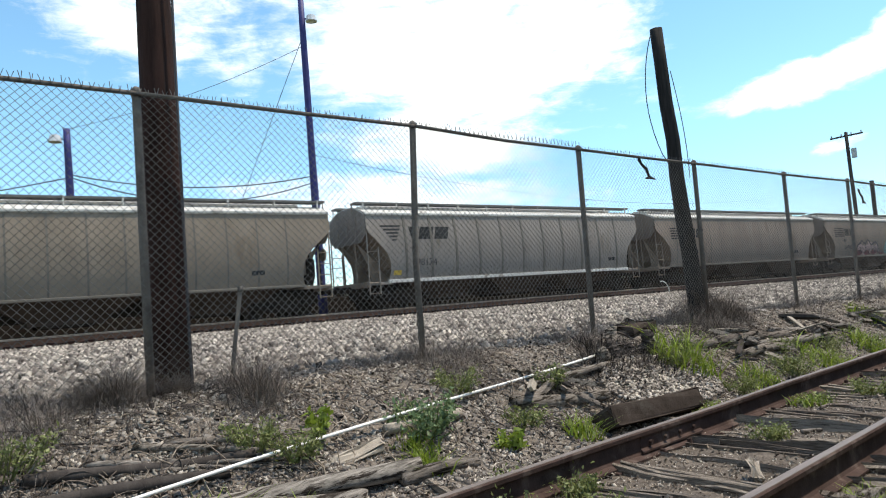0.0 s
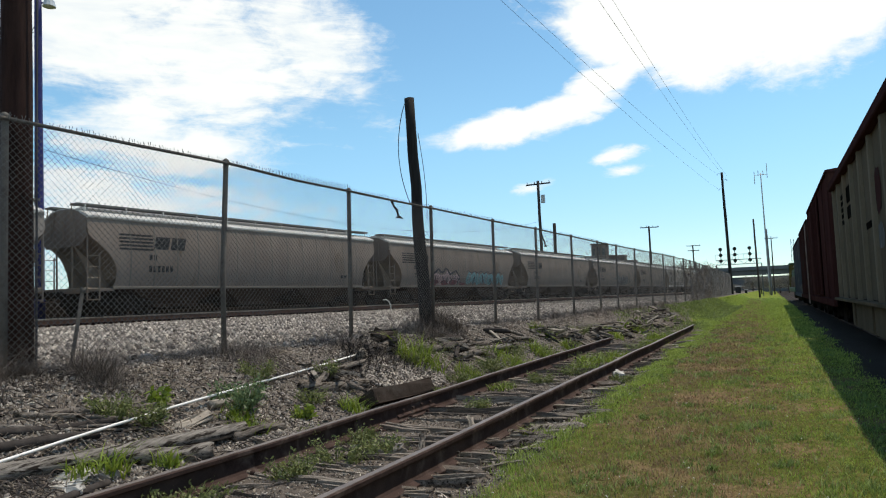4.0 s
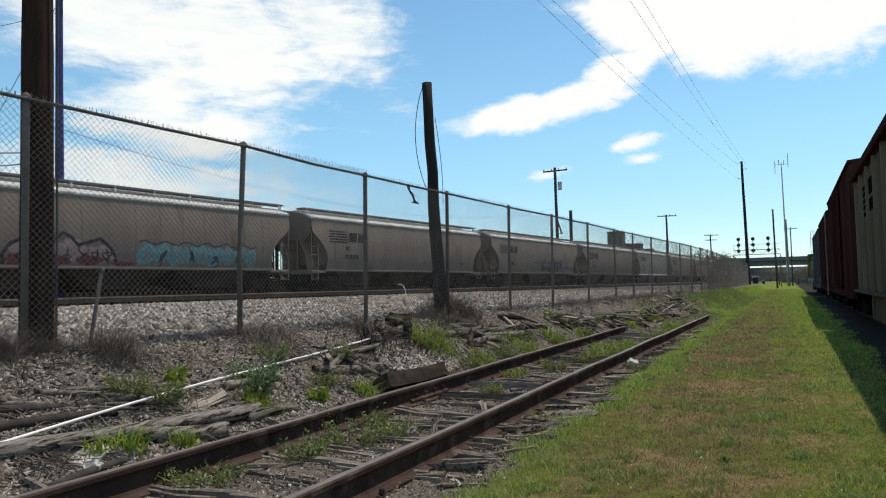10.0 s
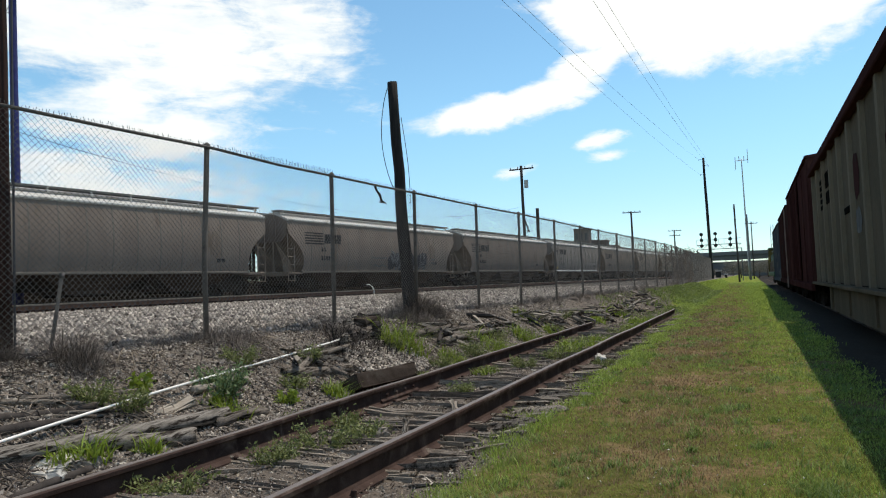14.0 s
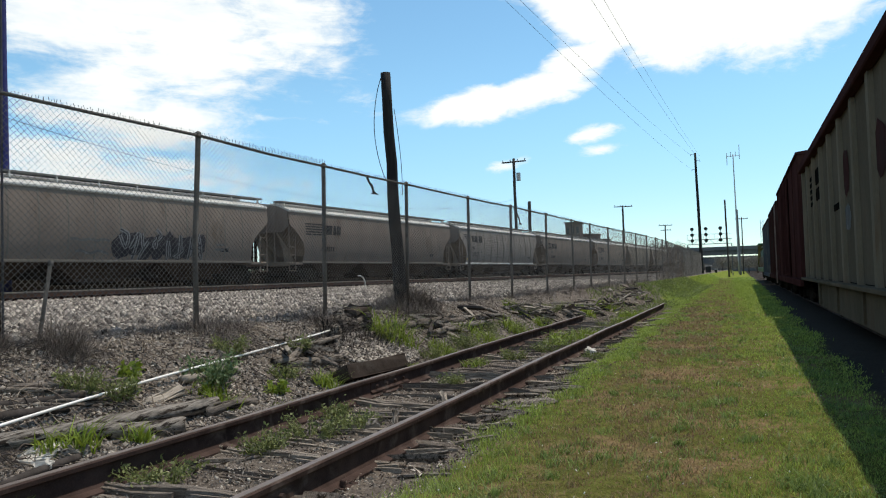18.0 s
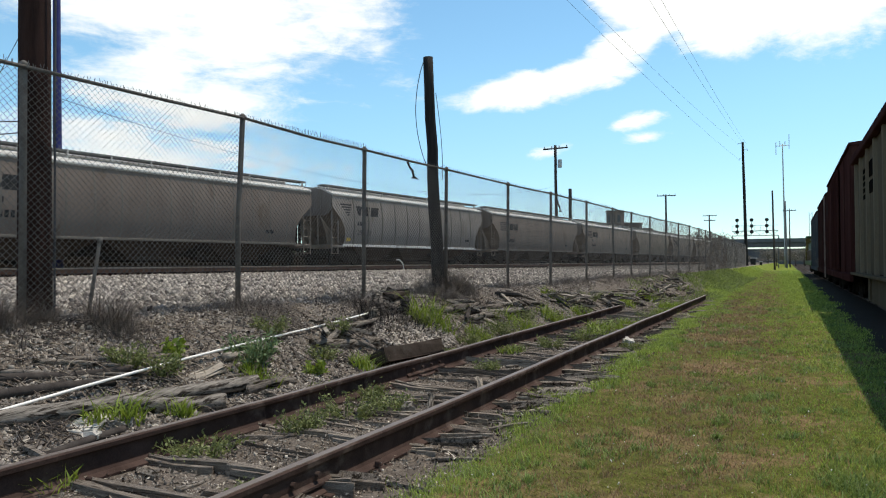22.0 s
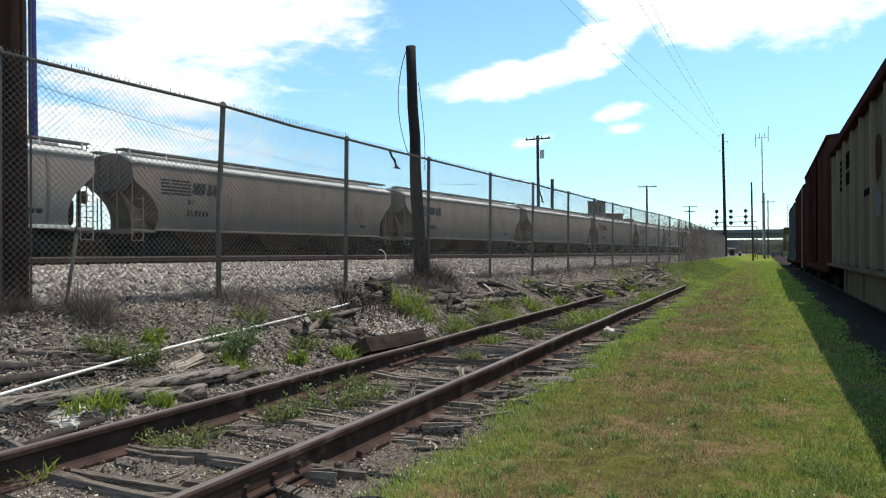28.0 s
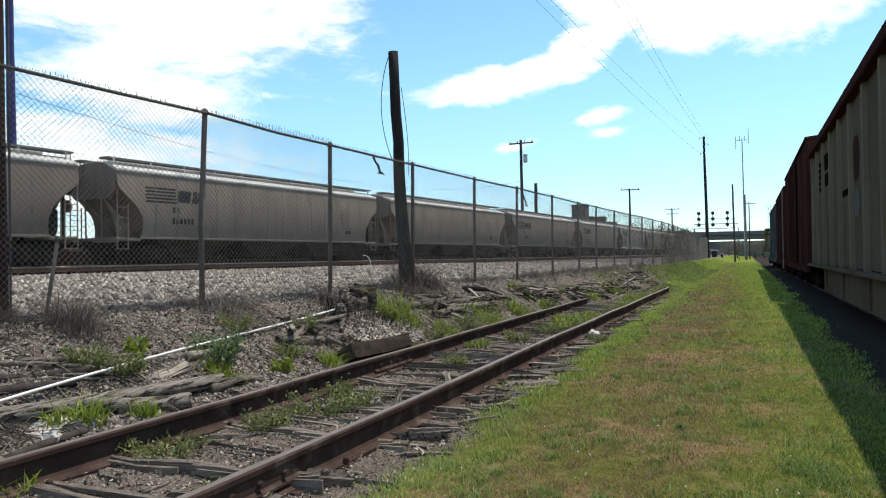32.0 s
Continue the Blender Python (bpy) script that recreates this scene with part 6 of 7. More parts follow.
def build_stones():
    rng = np.random.default_rng(31)
    x, y = sector(rng, 122000, -82, -7, 6.5, 48, 0.15)
    u = x - fence_x(y)
    track = np.array([-TRACK_D + 0.127 * v - v * v / 3100 for v in y])
    keep = (u < -0.35) & (x > track + 1.35)
    x, y, u = x[keep], y[keep], u[keep]
    dark = (u > -2.1 + 1.3 * np.clip((y - 12) / 8, 0, 1) + 0.5 * np.sin(y * 0.8) + rng.normal(0, 0.25, len(x))) | (rng.uniform(0, 1, len(x)) < 0.38)
    scatter_stones("ballast", x[~dark], y[~dark], rng.uniform(0.05, 0.13, (~dark).sum()), M["stone"], rng, "pale grey broken ballast stones", 0.1, 1.35, 0.0)
    scatter_stones("ballast", x[dark], y[dark], rng.uniform(0.05, 0.12, dark.sum()), M["dark_stone"], rng, "dark ballast along the fence", 0.2, 0.8, 0.01)
    s = rng.uniform(-8, 90, 14000)
    c = np.array([main_line(v)[:2] for v in s])
    off = rng.uniform(-1.7, 1.8, len(s))
    scatter_stones("ballast", c[:, 0] + off, c[:, 1], rng.uniform(0.05, 0.11, len(s)), M["dark_stone"], rng, "dark ballast between the main line's ties", lift=0.02)
    # smaller dirty stones on the bank and by the fence
    x, y = sector(rng, 230000, -84, -14, 4.2, 34, -0.25)
    u = x - fence_x(y)
    keep = (u > -1.2) & (u < 2.3) & (rng.uniform(0, 1, len(x)) < 0.6 + 0.4 * np.clip(1.5 - np.abs(u - 0.9), 0, 1))
    x, y = x[keep], y[keep]
    scatter_stones("gravel", x, y, rng.uniform(0.014, 0.045, len(x)) * rng.choice((1, 1, 1, 1.6), len(x)), M["dark_stone"], rng, "dirty gravel and cinders on the bank")
    k = rng.uniform(0, 1, len(x)) < 0.56
    scatter_stones("gravel", x[k] + 0.03, y[k] + 0.02, rng.uniform(0.012, 0.04, k.sum()), M["stone"], rng, "pale stones scattered on the bank")
    x, y = sector(rng, 46000, -88, -6, 2.2, 30, 0.0)
    keep = (x < -1.85 - 0.02 * y) & (x - fence_x(y) > 1.7)
    x, y = x[keep], y[keep]
    scatter_stones("gravel", x, y, rng.uniform(0.01, 0.032, len(x)), M["dark_stone"], rng, "fine dark gravel between the rotten ties")
    k = rng.uniform(0, 1, len(x)) < 0.25
    scatter_stones("gravel", x[k] + 0.02, y[k], rng.uniform(0.012, 0.035, k.sum()), M["stone"], rng, "pale chips between the rotten ties")
    n = 9000
    y = 2.6 + 12.0 * rng.uniform(0, 1, n) ** 1.5
    x = rng.uniform(-4.9, -1.95, n)
    scatter_stones("gravel", x, y, rng.uniform(0.007, 0.02, n), M["stone"], rng, "fine pale chips strewn between the rails", 0.1, 0.9)
    # gravel heap by the concrete block
    a, r = rng.uniform(0, 6.28, 2600), rng.uniform(0, 1, 2600) ** 0.5
    hx, hy = -5.25 + 0.5 * r * np.cos(a), 9.7 + 1.0 * r * np.sin(a)
    scatter_stones("gravel", hx, hy, rng.uniform(0.02, 0.055, 2600), M["stone"], rng, "small heap of pale gravel beside the siding", lift=0.06)


build_stones()


# ---- lawn ----
def blades(name, x, y, height, width, material, rng, label, lean=0.5, z=None, kind="stuff", category="grass"):
    """Bent grass blades: a quad and a tip each."""
    n = len(x)
    z = ground_z(x, y) if z is None else z
    a, t = rng.uniform(0, 6.283, n), rng.uniform(0.1, 1, n) * lean
    side = np.stack([np.cos(a), np.sin(a), 0 * a], 1) * (width * 0.5)[:, None]
    b = a + rng.uniform(0.8, 2.3, n)
    way = np.stack([np.cos(b) * t, np.sin(b) * t, 0 * a], 1) * height[:, None]
    base = np.stack([x, y, z - 0.01], 1)
    up = np.stack([0 * a, 0 * a, height], 1)
    mid = base + up * 0.6 + way * 0.35
    tip = base + up + way
    V = np.stack([base - side, base + side, mid + side * 0.7, mid - side * 0.7, tip], 1)
    F = ((np.arange(n) * 5)[:, None, None] + np.array([(0, 1, 2), (0, 2, 3), (3, 2, 4)])[None]).reshape(-1, 3)
    return tagged(new(name, fast_mesh(name, V.reshape(-1, 3), F, material)), label, category, kind=kind)


def build_lawn():
    rng = np.random.default_rng(17)
    x, y = sector(rng, 780000, -45, 13, 2.3, 110, -0.47)
    edge = -1.98 - 0.3 * np.clip((y - 11) / 14, 0, 1) - 1.35 * np.clip((y - 26) / 11, 0, 1) - 0.6 * np.clip((y - 40) / 28, 0, 1) + 0.1 * np.sin(y * 1.7) + 0.08 * np.sin(y * 4.1) + rng.normal(0, 0.1, len(x))
    edge = np.maximum(edge, fence_x(y) + 0.3)
    keep = (x > edge) & (x < 1.25 + 0.1 * np.sin(y * 1.3) + rng.normal(0, 0.08, len(x)))
    x, y = x[keep], y[keep]
    d = np.hypot(x, y)
    patch = np.sin(x * 3.1 + 1 + np.sin(y * 0.6)) * np.sin(y * 0.8 + 0.5 + np.sin(x * 2.3)) + 0.6 * np.sin(x * 5.7 + y * 1.9) * np.sin(y * 1.3) + 0.5 * np.sin(y * 2.4 - x * 4.0) + 0.35 * np.sin(x * 13 + 3 * np.sin(y * 4)) * np.sin(y * 6.1 + x)
    mid = np.clip(1.42 - np.abs(x + 0.8 + 0.012 * y) * 1.08, 0.0, 1)
    dry = rng.uniform(0, 1, len(x)) < np.clip(0.9 + 0.6 * patch, 0.25, 0.97) * mid * np.clip(1.35 - d / 42, 0.3, 1)
    bright = ~dry & (rng.uniform(0, 1, len(x)) < np.clip(0.25 - 0.5 * patch, 0, 0.5) + np.clip(1.0 - mid + d / 45, 0.1, 0.95) + 0.5 * np.clip((x + 0.35) / 0.4, 0, 1))
    h = rng.uniform(0.02, 0.062, len(x)) * np.clip(0.5 + d * 0.03, 0.55, 1.6) * np.where(dry, 1.0, np.clip(1.0 - 0.25 * patch, 0.8, 1.5) * (1.0 - 0.3 * mid))
    w = rng.uniform(0.004, 0.008, len(x)) * np.clip(d / 5, 0.9, 11)
    for mask, mat, label in ((~dry & ~bright, "lawn", "short mown green grass of the lawn"), (bright, "lawn_bright", "fresh yellow-green grass of the lawn"), (dry, "lawn_dry", "dry brown grass in worn patches of the lawn")):
        blades("grass", x[mask], y[mask], h[mask] * (0.9 if mat == "lawn_dry" else 1.0), w[mask], M[mat], rng, label, 1.2)
    # longer tufts along the lawn's ragged border
    n = 26000
    y = rng.uniform(2.5, 34, n)
    x = -1.95 - 0.3 * np.clip((y - 11) / 14, 0, 1) + 0.1 * np.sin(y * 1.7) + 0.08 * np.sin(y * 4.1) + rng.normal(0, 0.13, n)
    blades("grass", x, y, rng.uniform(0.025, 0.085, n), rng.uniform(0.004, 0.009, n) * np.clip(np.hypot(x, y) / 6, 0.9, 3), M["lawn_bright"], rng, "bright ragged grass border beside the siding", 1.2)
    # thin patchy grass on the far bank and between the far ties
    n = 60000
    y = rng.uniform(15, 62, n)
    x = np.where(y < 27, rng.uniform(-5.4, -2.2, n), rng.uniform(0, 1, n) * (-2.2 - fence_x(y) - 0.2) + fence_x(y) + 0.2)
    patch = np.sin(x * 2.3 + 0.7 * y) + np.sin(y * 1.3 - x * 1.1) + 0.8 * np.sin(y * 0.45 + 2)
    keep = rng.uniform(0, 1, n) < np.clip(-0.1 + 0.16 * patch + np.clip((y - 22) / 26, 0, 0.75), 0.0, 0.9)
    x, y = x[keep], y[keep]
    blades("grass", x, y, rng.uniform(0.03, 0.13, len(x)), rng.uniform(0.005, 0.01, len(x)) * np.clip(np.hypot(x, y) / 7, 1, 6), M["lawn"], rng, "thin patchy grass on the far bank", 1.5)
    # dark green clumps of clover and coarse grass
    k = 420
    cx, cy = sector(rng, k, -28, 11, 2.6, 24, -0.2)
    pick = rng.integers(0, k, 34000)
    rad = rng.uniform(0.02, 0.11, k)[pick]
    x, y = cx[pick] + rng.normal(0, 1, len(pick)) * rad, cy[pick] + rng.normal(0, 1, len(pick)) * rad * 1.3
    keep = (x > -1.9) & (x < 1.1)
    x, y = x[keep], y[keep]
    blades("grass", x, y, rng.uniform(0.025, 0.075, len(x)), rng.uniform(0.005, 0.012, len(x)) * np.clip(np.hypot(x, y) / 7, 0.9, 3), M["lawn_dark"], rng, "dark green clumps of clover and coarse grass", 1.6)
    # pale clover heads
    n = 240
    x, y = sector(rng, n, -25, 8, 3, 16, 0.2)
    keep = (x > -1.8 - 0.05 * y) & (x < 1.0)
    x, y = x[keep], y[keep]
    scatter_stones("clover", x, y, rng.uniform(0.008, 0.015, len(x)), M["white_paint"], rng, "tiny white clover heads in the lawn", lift=0.045)


build_lawn()


# ---- weeds ----
def weed(x, y, r, h, style, seed, label):
    rng = np.random.default_rng(seed)
    z0 = float(ground_z(x, y))
    plant = thing("weed", label, "weed", "weeds along the siding")
    if style == "blade":
        n = int((170 if y < 9 else 120) * max(0.4, r / 0.25))
        a, d = rng.uniform(0, 6.28, n), r * rng.uniform(0, 1, n) ** 0.7
        px, py = x + d * np.cos(a), y + d * np.sin(a)
        if y > 9:
            c = np.stack([x + rng.normal(0, r * 0.45, 2 * n), y + rng.normal(0, r * 0.5, 2 * n), z0 + h * 0.75 * rng.uniform(0, 1, 2 * n) ** 1.4], 1)
            scatter_leaves("leaves", c, 0.022, M["weed"], rng, "", "", plant)["kind"] = "stuff"
            h = h * 0.8
        ob = blades("grass_tuft", px, py, h * rng.uniform(0.25, 1.15, n), rng.uniform(0.007, 0.016, n) * (1 + math.hypot(x, y) / 14), M["weed_bright"], rng, "", 1.7)
        del ob["category"]
        ob.parent = plant
        return plant
    # stems with leaves
    bm = bmesh.new()
    r2 = random.Random(seed)
    stems = 11 if style == "broad" else 40 if style == "bush" else 26
    centres = []
    for k in range(stems):
        a, d = r2.uniform(0, 6.28), r * r2.uniform(0.05, 0.55)
        foot = Vector((x + d * math.cos(a), y + d * math.sin(a), z0 - 0.02))
        b = a + r2.uniform(-0.6, 0.6)
        tip = foot + Vector((math.cos(b) * r * r2.uniform(0.3, 0.8), math.sin(b) * r * r2.uniform(0.3, 0.8), h * r2.uniform(0.55, 1.05)))
        mid = foot.lerp(tip, 0.5) + Vector((0, 0, h * 0.1))
        tube(bm, [foot, mid, tip], [0.006, 0.005, 0.002], 4)
        for j in range(13 if style == "broad" else 24):
            t = r2.uniform(0.2, 1.0)
            centres.append(np.array(foot.lerp(tip, t)) + rng.normal(0, 0.03 if style == "broad" else 0.035, 3))
    mats = {"broad": "weed_bright", "bush": "weed_grey", "low": "weed"}
    part("stem", bm, M["weed"], plant)["kind"] = "stuff"
    scatter_leaves("leaves", np.array(centres), {"broad": 0.045, "bush": 0.03, "low": 0.02}[style], M[mats[style]], rng, "", "", plant)["kind"] = "stuff"
    return plant


def brambles(name, x, y, length, rise, r, material, rng, label):
    """Thin bowed stems, three-sided, that leave the ground and come down again."""
    n, cuts = len(x), 6
    a = rng.uniform(0, 6.283, n)
    side = rng.normal(0, 0.12, n) * length
    t = np.linspace(0, 1, cuts)[None, :]
    arc = np.sin(t * math.pi * rng.uniform(0.55, 1.0, n)[:, None])
    px = x[:, None] + np.cos(a)[:, None] * length[:, None] * (t - 0.5) - np.sin(a)[:, None] * side[:, None] * np.sin(t * 5)
    py = y[:, None] + np.sin(a)[:, None] * length[:, None] * (t - 0.5) + np.cos(a)[:, None] * side[:, None] * np.sin(t * 5)
    pz = ground_z(px, py) + arc * rise[:, None] + 0.004
    thick = r[:, None] * (1.15 - 0.8 * t)
    V = np.stack([np.stack([px - np.sin(a)[:, None] * thick * u, py + np.cos(a)[:, None] * thick * u, pz + thick * v], -1) for u, v in ((1, -0.5), (-1, -0.5), (0, 1))], 2)
    base = np.arange(n)[:, None] * cuts * 3
    F = np.concatenate([np.concatenate([base + c * 3 + k, base + c * 3 + (k + 1) % 3, base + c * 3 + 3 + (k + 1) % 3, base + c * 3 + 3 + k], 1) for c in range(cuts - 1) for k in range(3)])
    return tagged(new(name, fast_mesh(name, V.reshape(-1, 3), F, material)), label, "brambles", kind="stuff")


def build_weeds():
    spots = [(-5.79, 5.35, 0.13, 0.26, "broad", "upright bright broad-leaved weed on the bank"), (-5.47, 6.2, 0.32, 0.34, "bush", "grey-green bushy weed over the white pipe"),
             (-5.33, 6.0, 0.2, 0.15, "blade", "bright grass tuft under the grey-green bush"), (-5.09, 6.85, 0.12, 0.15, "broad", "small yellow-green weed beside the log"),
             (-5.8, 4.78, 0.2, 0.22, "low", "low green weed on the bank"), (-5.6, 5.05, 0.2, 0.2, "low", "low green weed on the bank"), (-5.08, 4.2, 0.13, 0.26, "blade", "tall bright grass tuft by the fallen log"),
             (-4.95, 4.66, 0.13, 0.2, "blade", "tall bright grass tuft by the fallen log"), (-5.2, 4.0, 0.12, 0.2, "blade", "bright grass tuft by the fallen log"), (-5.42, 10.5, 0.42, 0.58, "blade", "thick tall grass clump by the gravel heap"),
             (-5.45, 10.3, 0.2, 0.3, "low", "low weed beside the tall grass"), (-3.66, 5.45, 0.3, 0.2, "low", "low leafy weed between the rails"), (-3.72, 4.85, 0.22, 0.18, "low", "low leafy weed between the rails"),
             (-3.45, 5.95, 0.22, 0.18, "low", "low leafy weed between the rails"), (-3.95, 6.3, 0.14, 0.18, "low", "low leafy weed between the rails"), (-3.9, 3.9, 0.3, 0.16, "low", "low leafy weed between the rails"),
             (-4.3, 4.1, 0.15, 0.15, "blade", "grass tuft against the rail"), (-3.4, 14.6, 0.45, 0.3, "blade", "bright grass clump between the rails"), (-3.35, 13.4, 0.3, 0.25, "blade", "bright grass clump between the rails"),
             (-3.3, 16.0, 0.3, 0.25, "blade", "bright grass clump between the rails"), (-4.75, 13.3, 0.4, 0.3, "blade", "bright grass clump beside the rail"), (-4.9, 12.2, 0.3, 0.22, "low", "low weed beside the rail"),
             (-4.75, 15.2, 0.4, 0.32, "blade", "bright grass clump by the branch pile"), (-4.6, 17.2, 0.3, 0.3, "blade", "bright grass clump beside the rail"), (-4.5, 21.5, 0.4, 0.35, "blade", "bright grass clump where the rail ends"),
             (-4.8, 10.6, 0.25, 0.2, "low", "low weed beside the rail"), (-4.55, 9.4, 0.2, 0.18, "blade", "grass tuft by the concrete block"), (-3.9, 10.4, 0.25, 0.16, "blade", "grass tuft against the rail"),
             (-4.95, 7.7, 0.2, 0.2, "blade", "grass tuft by the concrete block"), (-5.3, 7.3, 0.2, 0.16, "low", "low weed among the dead wood"), (-6.1, 3.2, 0.3, 0.3, "low", "low weed on the gravel bank"),
             (-6.2, 2.2, 0.25, 0.25, "broad", "broad-leaved weed on the gravel bank"), (-5.4, 1.9, 0.25, 0.2, "blade", "grass tuft on the gravel bank"), (-5.9, 2.7, 0.2, 0.2, "low", "low weed on the gravel bank"),
             (-4.9, 2.6, 0.12, 0.2, "broad", "small broad-leaved weed beside the rail"), (-2.3, 11.5, 0.2, 0.14, "low", "low weed beside the rail"), (-3.0, 19.5, 0.4, 0.25, "blade", "bright grass clump between the rails"),
             (-3.2, 22.5, 0.5, 0.3, "blade", "bright grass clump between the rails"), (-5.2, 12.9, 0.25, 0.2, "low", "low weed by the branch pile"), (-3.6, 8.6, 0.16, 0.12, "low", "low leafy weed between the rails"),
             (-2.95, 3.3, 0.12, 0.1, "low", "small weed against the rail"), (-4.45, 6.1, 0.12, 0.14, "low", "small weed against the rail"), (-5.05, 5.9, 0.15, 0.16, "blade", "grass tuft behind the log")]
    spots += [(-4.85, 11.3, 0.3, 0.24, "blade", "bright grass clump beside the rail"), (-4.75, 12.1, 0.3, 0.26, "low", "leafy weed beside the rail"), (-3.3, 12.6, 0.35, 0.22, "low", "low leafy weed between the rails"),
              (-3.55, 11.2, 0.25, 0.2, "low", "low leafy weed between the rails"), (-5.0, 14.0, 0.3, 0.26, "low", "leafy weed by the wood pile"), (-3.2, 18.0, 0.4, 0.24, "low", "low leafy weed between the rails"), (-4.9, 19.0, 0.4, 0.3, "low", "leafy weed by the wood pile"),
              (-5.3, 17.0, 0.35, 0.26, "blade", "bright grass clump in the wood pile"), (-4.4, 24.5, 0.5, 0.3, "blade", "bright grass clump where the siding ends"), (-3.0, 24.6, 0.4, 0.25, "low", "low weed where the siding ends"),
              (-4.25, 2.9, 0.2, 0.16, "blade", "grass tuft against the rail"), (-2.35, 7.2, 0.2, 0.1, "blade", "grass tuft beside the rail"), (-5.65, 8.1, 0.2, 0.2, "low", "low weed among the logs"), (-5.9, 7.0, 0.25, 0.22, "low", "low green weed on the bank")]
    for k, (x, y, r, h, style, label) in enumerate(spots):
        weed(x, y, r, h, style, 300 + k, label)
    # leaf litter and bark on the bank and between the ties
    rng = np.random.default_rng(55)
    y = rng.uniform(1.5, 32, 30000) ** 1.0
    x = rng.uniform(-6.9, -2.1, len(y)) + 0.03 * y
    c = np.stack([x, y, ground_z(x, y) + rng.uniform(0.005, 0.03, len(y))], 1)
    scatter_leaves("leaf_litter", c, 0.02, M["litter"], rng, "brown leaf litter and bark chips by the siding", "leaf litter")
    y = 2.2 + 26 * rng.uniform(0, 1, 16000) ** 1.5
    x = np.where(rng.uniform(0, 1, len(y)) < 0.55, rng.uniform(-4.9, -1.95, len(y)), fence_x(y) + rng.uniform(0.2, 2.6, len(y)))
    c = np.stack([x, y, ground_z(x, y) + rng.uniform(0.006, 0.035, len(y))], 1)
    scatter_leaves("wood_splinters", c, 0.0135, M["chips"], rng, "pale splinters and chips of rotten wood", "wood splinters")
    # dry stems tangled along the fence
    rng = np.random.default_rng(77)
    for name, y0, y1, n, tall, spread, label in (("dry_weeds", 3.4, 5.6, 9000, 0.42, 0.22, "fuzzy brown tangle of dry weeds at the pole's foot"), ("dry_weeds", 1.0, 3.6, 4500, 0.36, 0.4, "tangle of dry brown weeds on the bank"), ("dry_weeds", 5.6, 7.6, 2600, 0.24, 0.34, "sparse dry weeds along the fence"), ("dry_weeds", 7.2, 12.3, 3800, 0.22, 0.4, "dry brown weeds along the fence"),
                                                 ("dry_weeds", 12.3, 14.0, 5500, 0.55, 0.2, "dry weeds round the broken pole"), ("dry_weeds", 14, 40, 9000, 0.24, 0.4, "dry brown weeds along the far fence"), ("dry_weeds", -4, 1.5, 6000, 0.34, 0.5, "dry brown weeds on the bank")):
        hubs = rng.uniform(y0, y1, max(5, int((y1 - y0) * 2.6)))
        pick = rng.integers(0, len(hubs), n)
        near = rng.uniform(0.08, 0.26, len(hubs))[pick]
        y = hubs[pick] + rng.normal(0, 1, n) * near
        x = fence_x(y) + 0.05 + rng.normal(0, spread, len(hubs))[pick] + rng.normal(0, 1, n) * near
        tall = tall * rng.uniform(0.35, 1.35, len(hubs))[pick] * np.exp(-(((y - hubs[pick]) / (near * 1.6)) ** 2))
        blades(name, x, y, 0.03 + tall * rng.uniform(0.2, 1.1, n) ** 1.3, rng.uniform(0.002, 0.0042, n) * np.clip(np.hypot(x, y) / 9, 0.8, 3), M["dry_stem"], rng, label, 2.4, category="weeds")
    # dead brush beside the end of the pipe
    n = 1700
    hubs = np.array([(-5.75, 9.35), (-5.62, 9.75), (-5.9, 9.9), (-5.5, 9.2), (-6.05, 9.55), (-5.45, 10.0)])
    pick = rng.integers(0, len(hubs), n)
    x, y = hubs[pick, 0] + rng.normal(0, 0.13, n), hubs[pick, 1] + rng.normal(0, 0.16, n)
    tall = rng.uniform(0.06, 0.42, n) * np.array([1, 0.8, 0.7, 0.6, 0.9, 0.7])[pick]
    dark = rng.uniform(0, 1, n) < 0.35
    blades("dead_brush", x[dark], y[dark], tall[dark], rng.uniform(0.005, 0.012, dark.sum()), M["burnt_wood"], rng, "dark dead brush by the end of the white pipe", 2.6, category="brush")
    blades("dead_brush", x[~dark], y[~dark], tall[~dark] * 0.8, rng.uniform(0.003, 0.008, (~dark).sum()), M["dry_stem"], rng, "grey dead brush by the end of the white pipe", 2.8, category="brush")
    # tangled brambles and dead runners over the bank
    for material, n, words in (("pole_wood", 900, "dark tangled dead runners and brambles on the bank"), ("litter", 800, "grey tangled dead runners and brambles on the bank")):
        knots = np.stack([rng.uniform(0.2, 1.75, 60), 2.4 + 12 * rng.uniform(0, 1, 60) ** 1.2], 1)
        pick = rng.integers(0, len(knots), n)
        y = knots[pick, 1] + rng.normal(0, 0.22, n)
        x = fence_x(y) + np.clip(knots[pick, 0] + rng.normal(0, 0.2, n), 0.05, 2.0)
        brambles("brambles", x, y, rng.uniform(0.1, 0.4, n), rng.uniform(0.01, 0.09, n), rng.uniform(0.003, 0.008, n), M[material], rng, words)
    # twigs and shreds of wood lying flat on the bank and along the ties
    for material, n, words in (("litter", 9000, "grey twigs and bark shreds strewn on the bank"), ("pole_wood", 9000, "dark twigs and rotten shreds strewn on the bank"), ("chips", 3500, "pale wood shreds strewn on the bank")):
        y = 2.4 + 24 * rng.uniform(0, 1, n) ** 1.6
        x = np.where(rng.uniform(0, 1, n) < 0.75, fence_x(y) + rng.uniform(0.1, 2.4, n), rng.uniform(-4.9, -2.0, n))
        blades("twigs", x, y, rng.uniform(0.006, 0.03, n), rng.uniform(0.006, 0.016, n), M[material], rng, words, 7.0, category="twigs")
    n = 2600
    y = rng.uniform(2.5, 30, n)
    x = fence_x(y) + rng.uniform(0.3, 2.2, n)
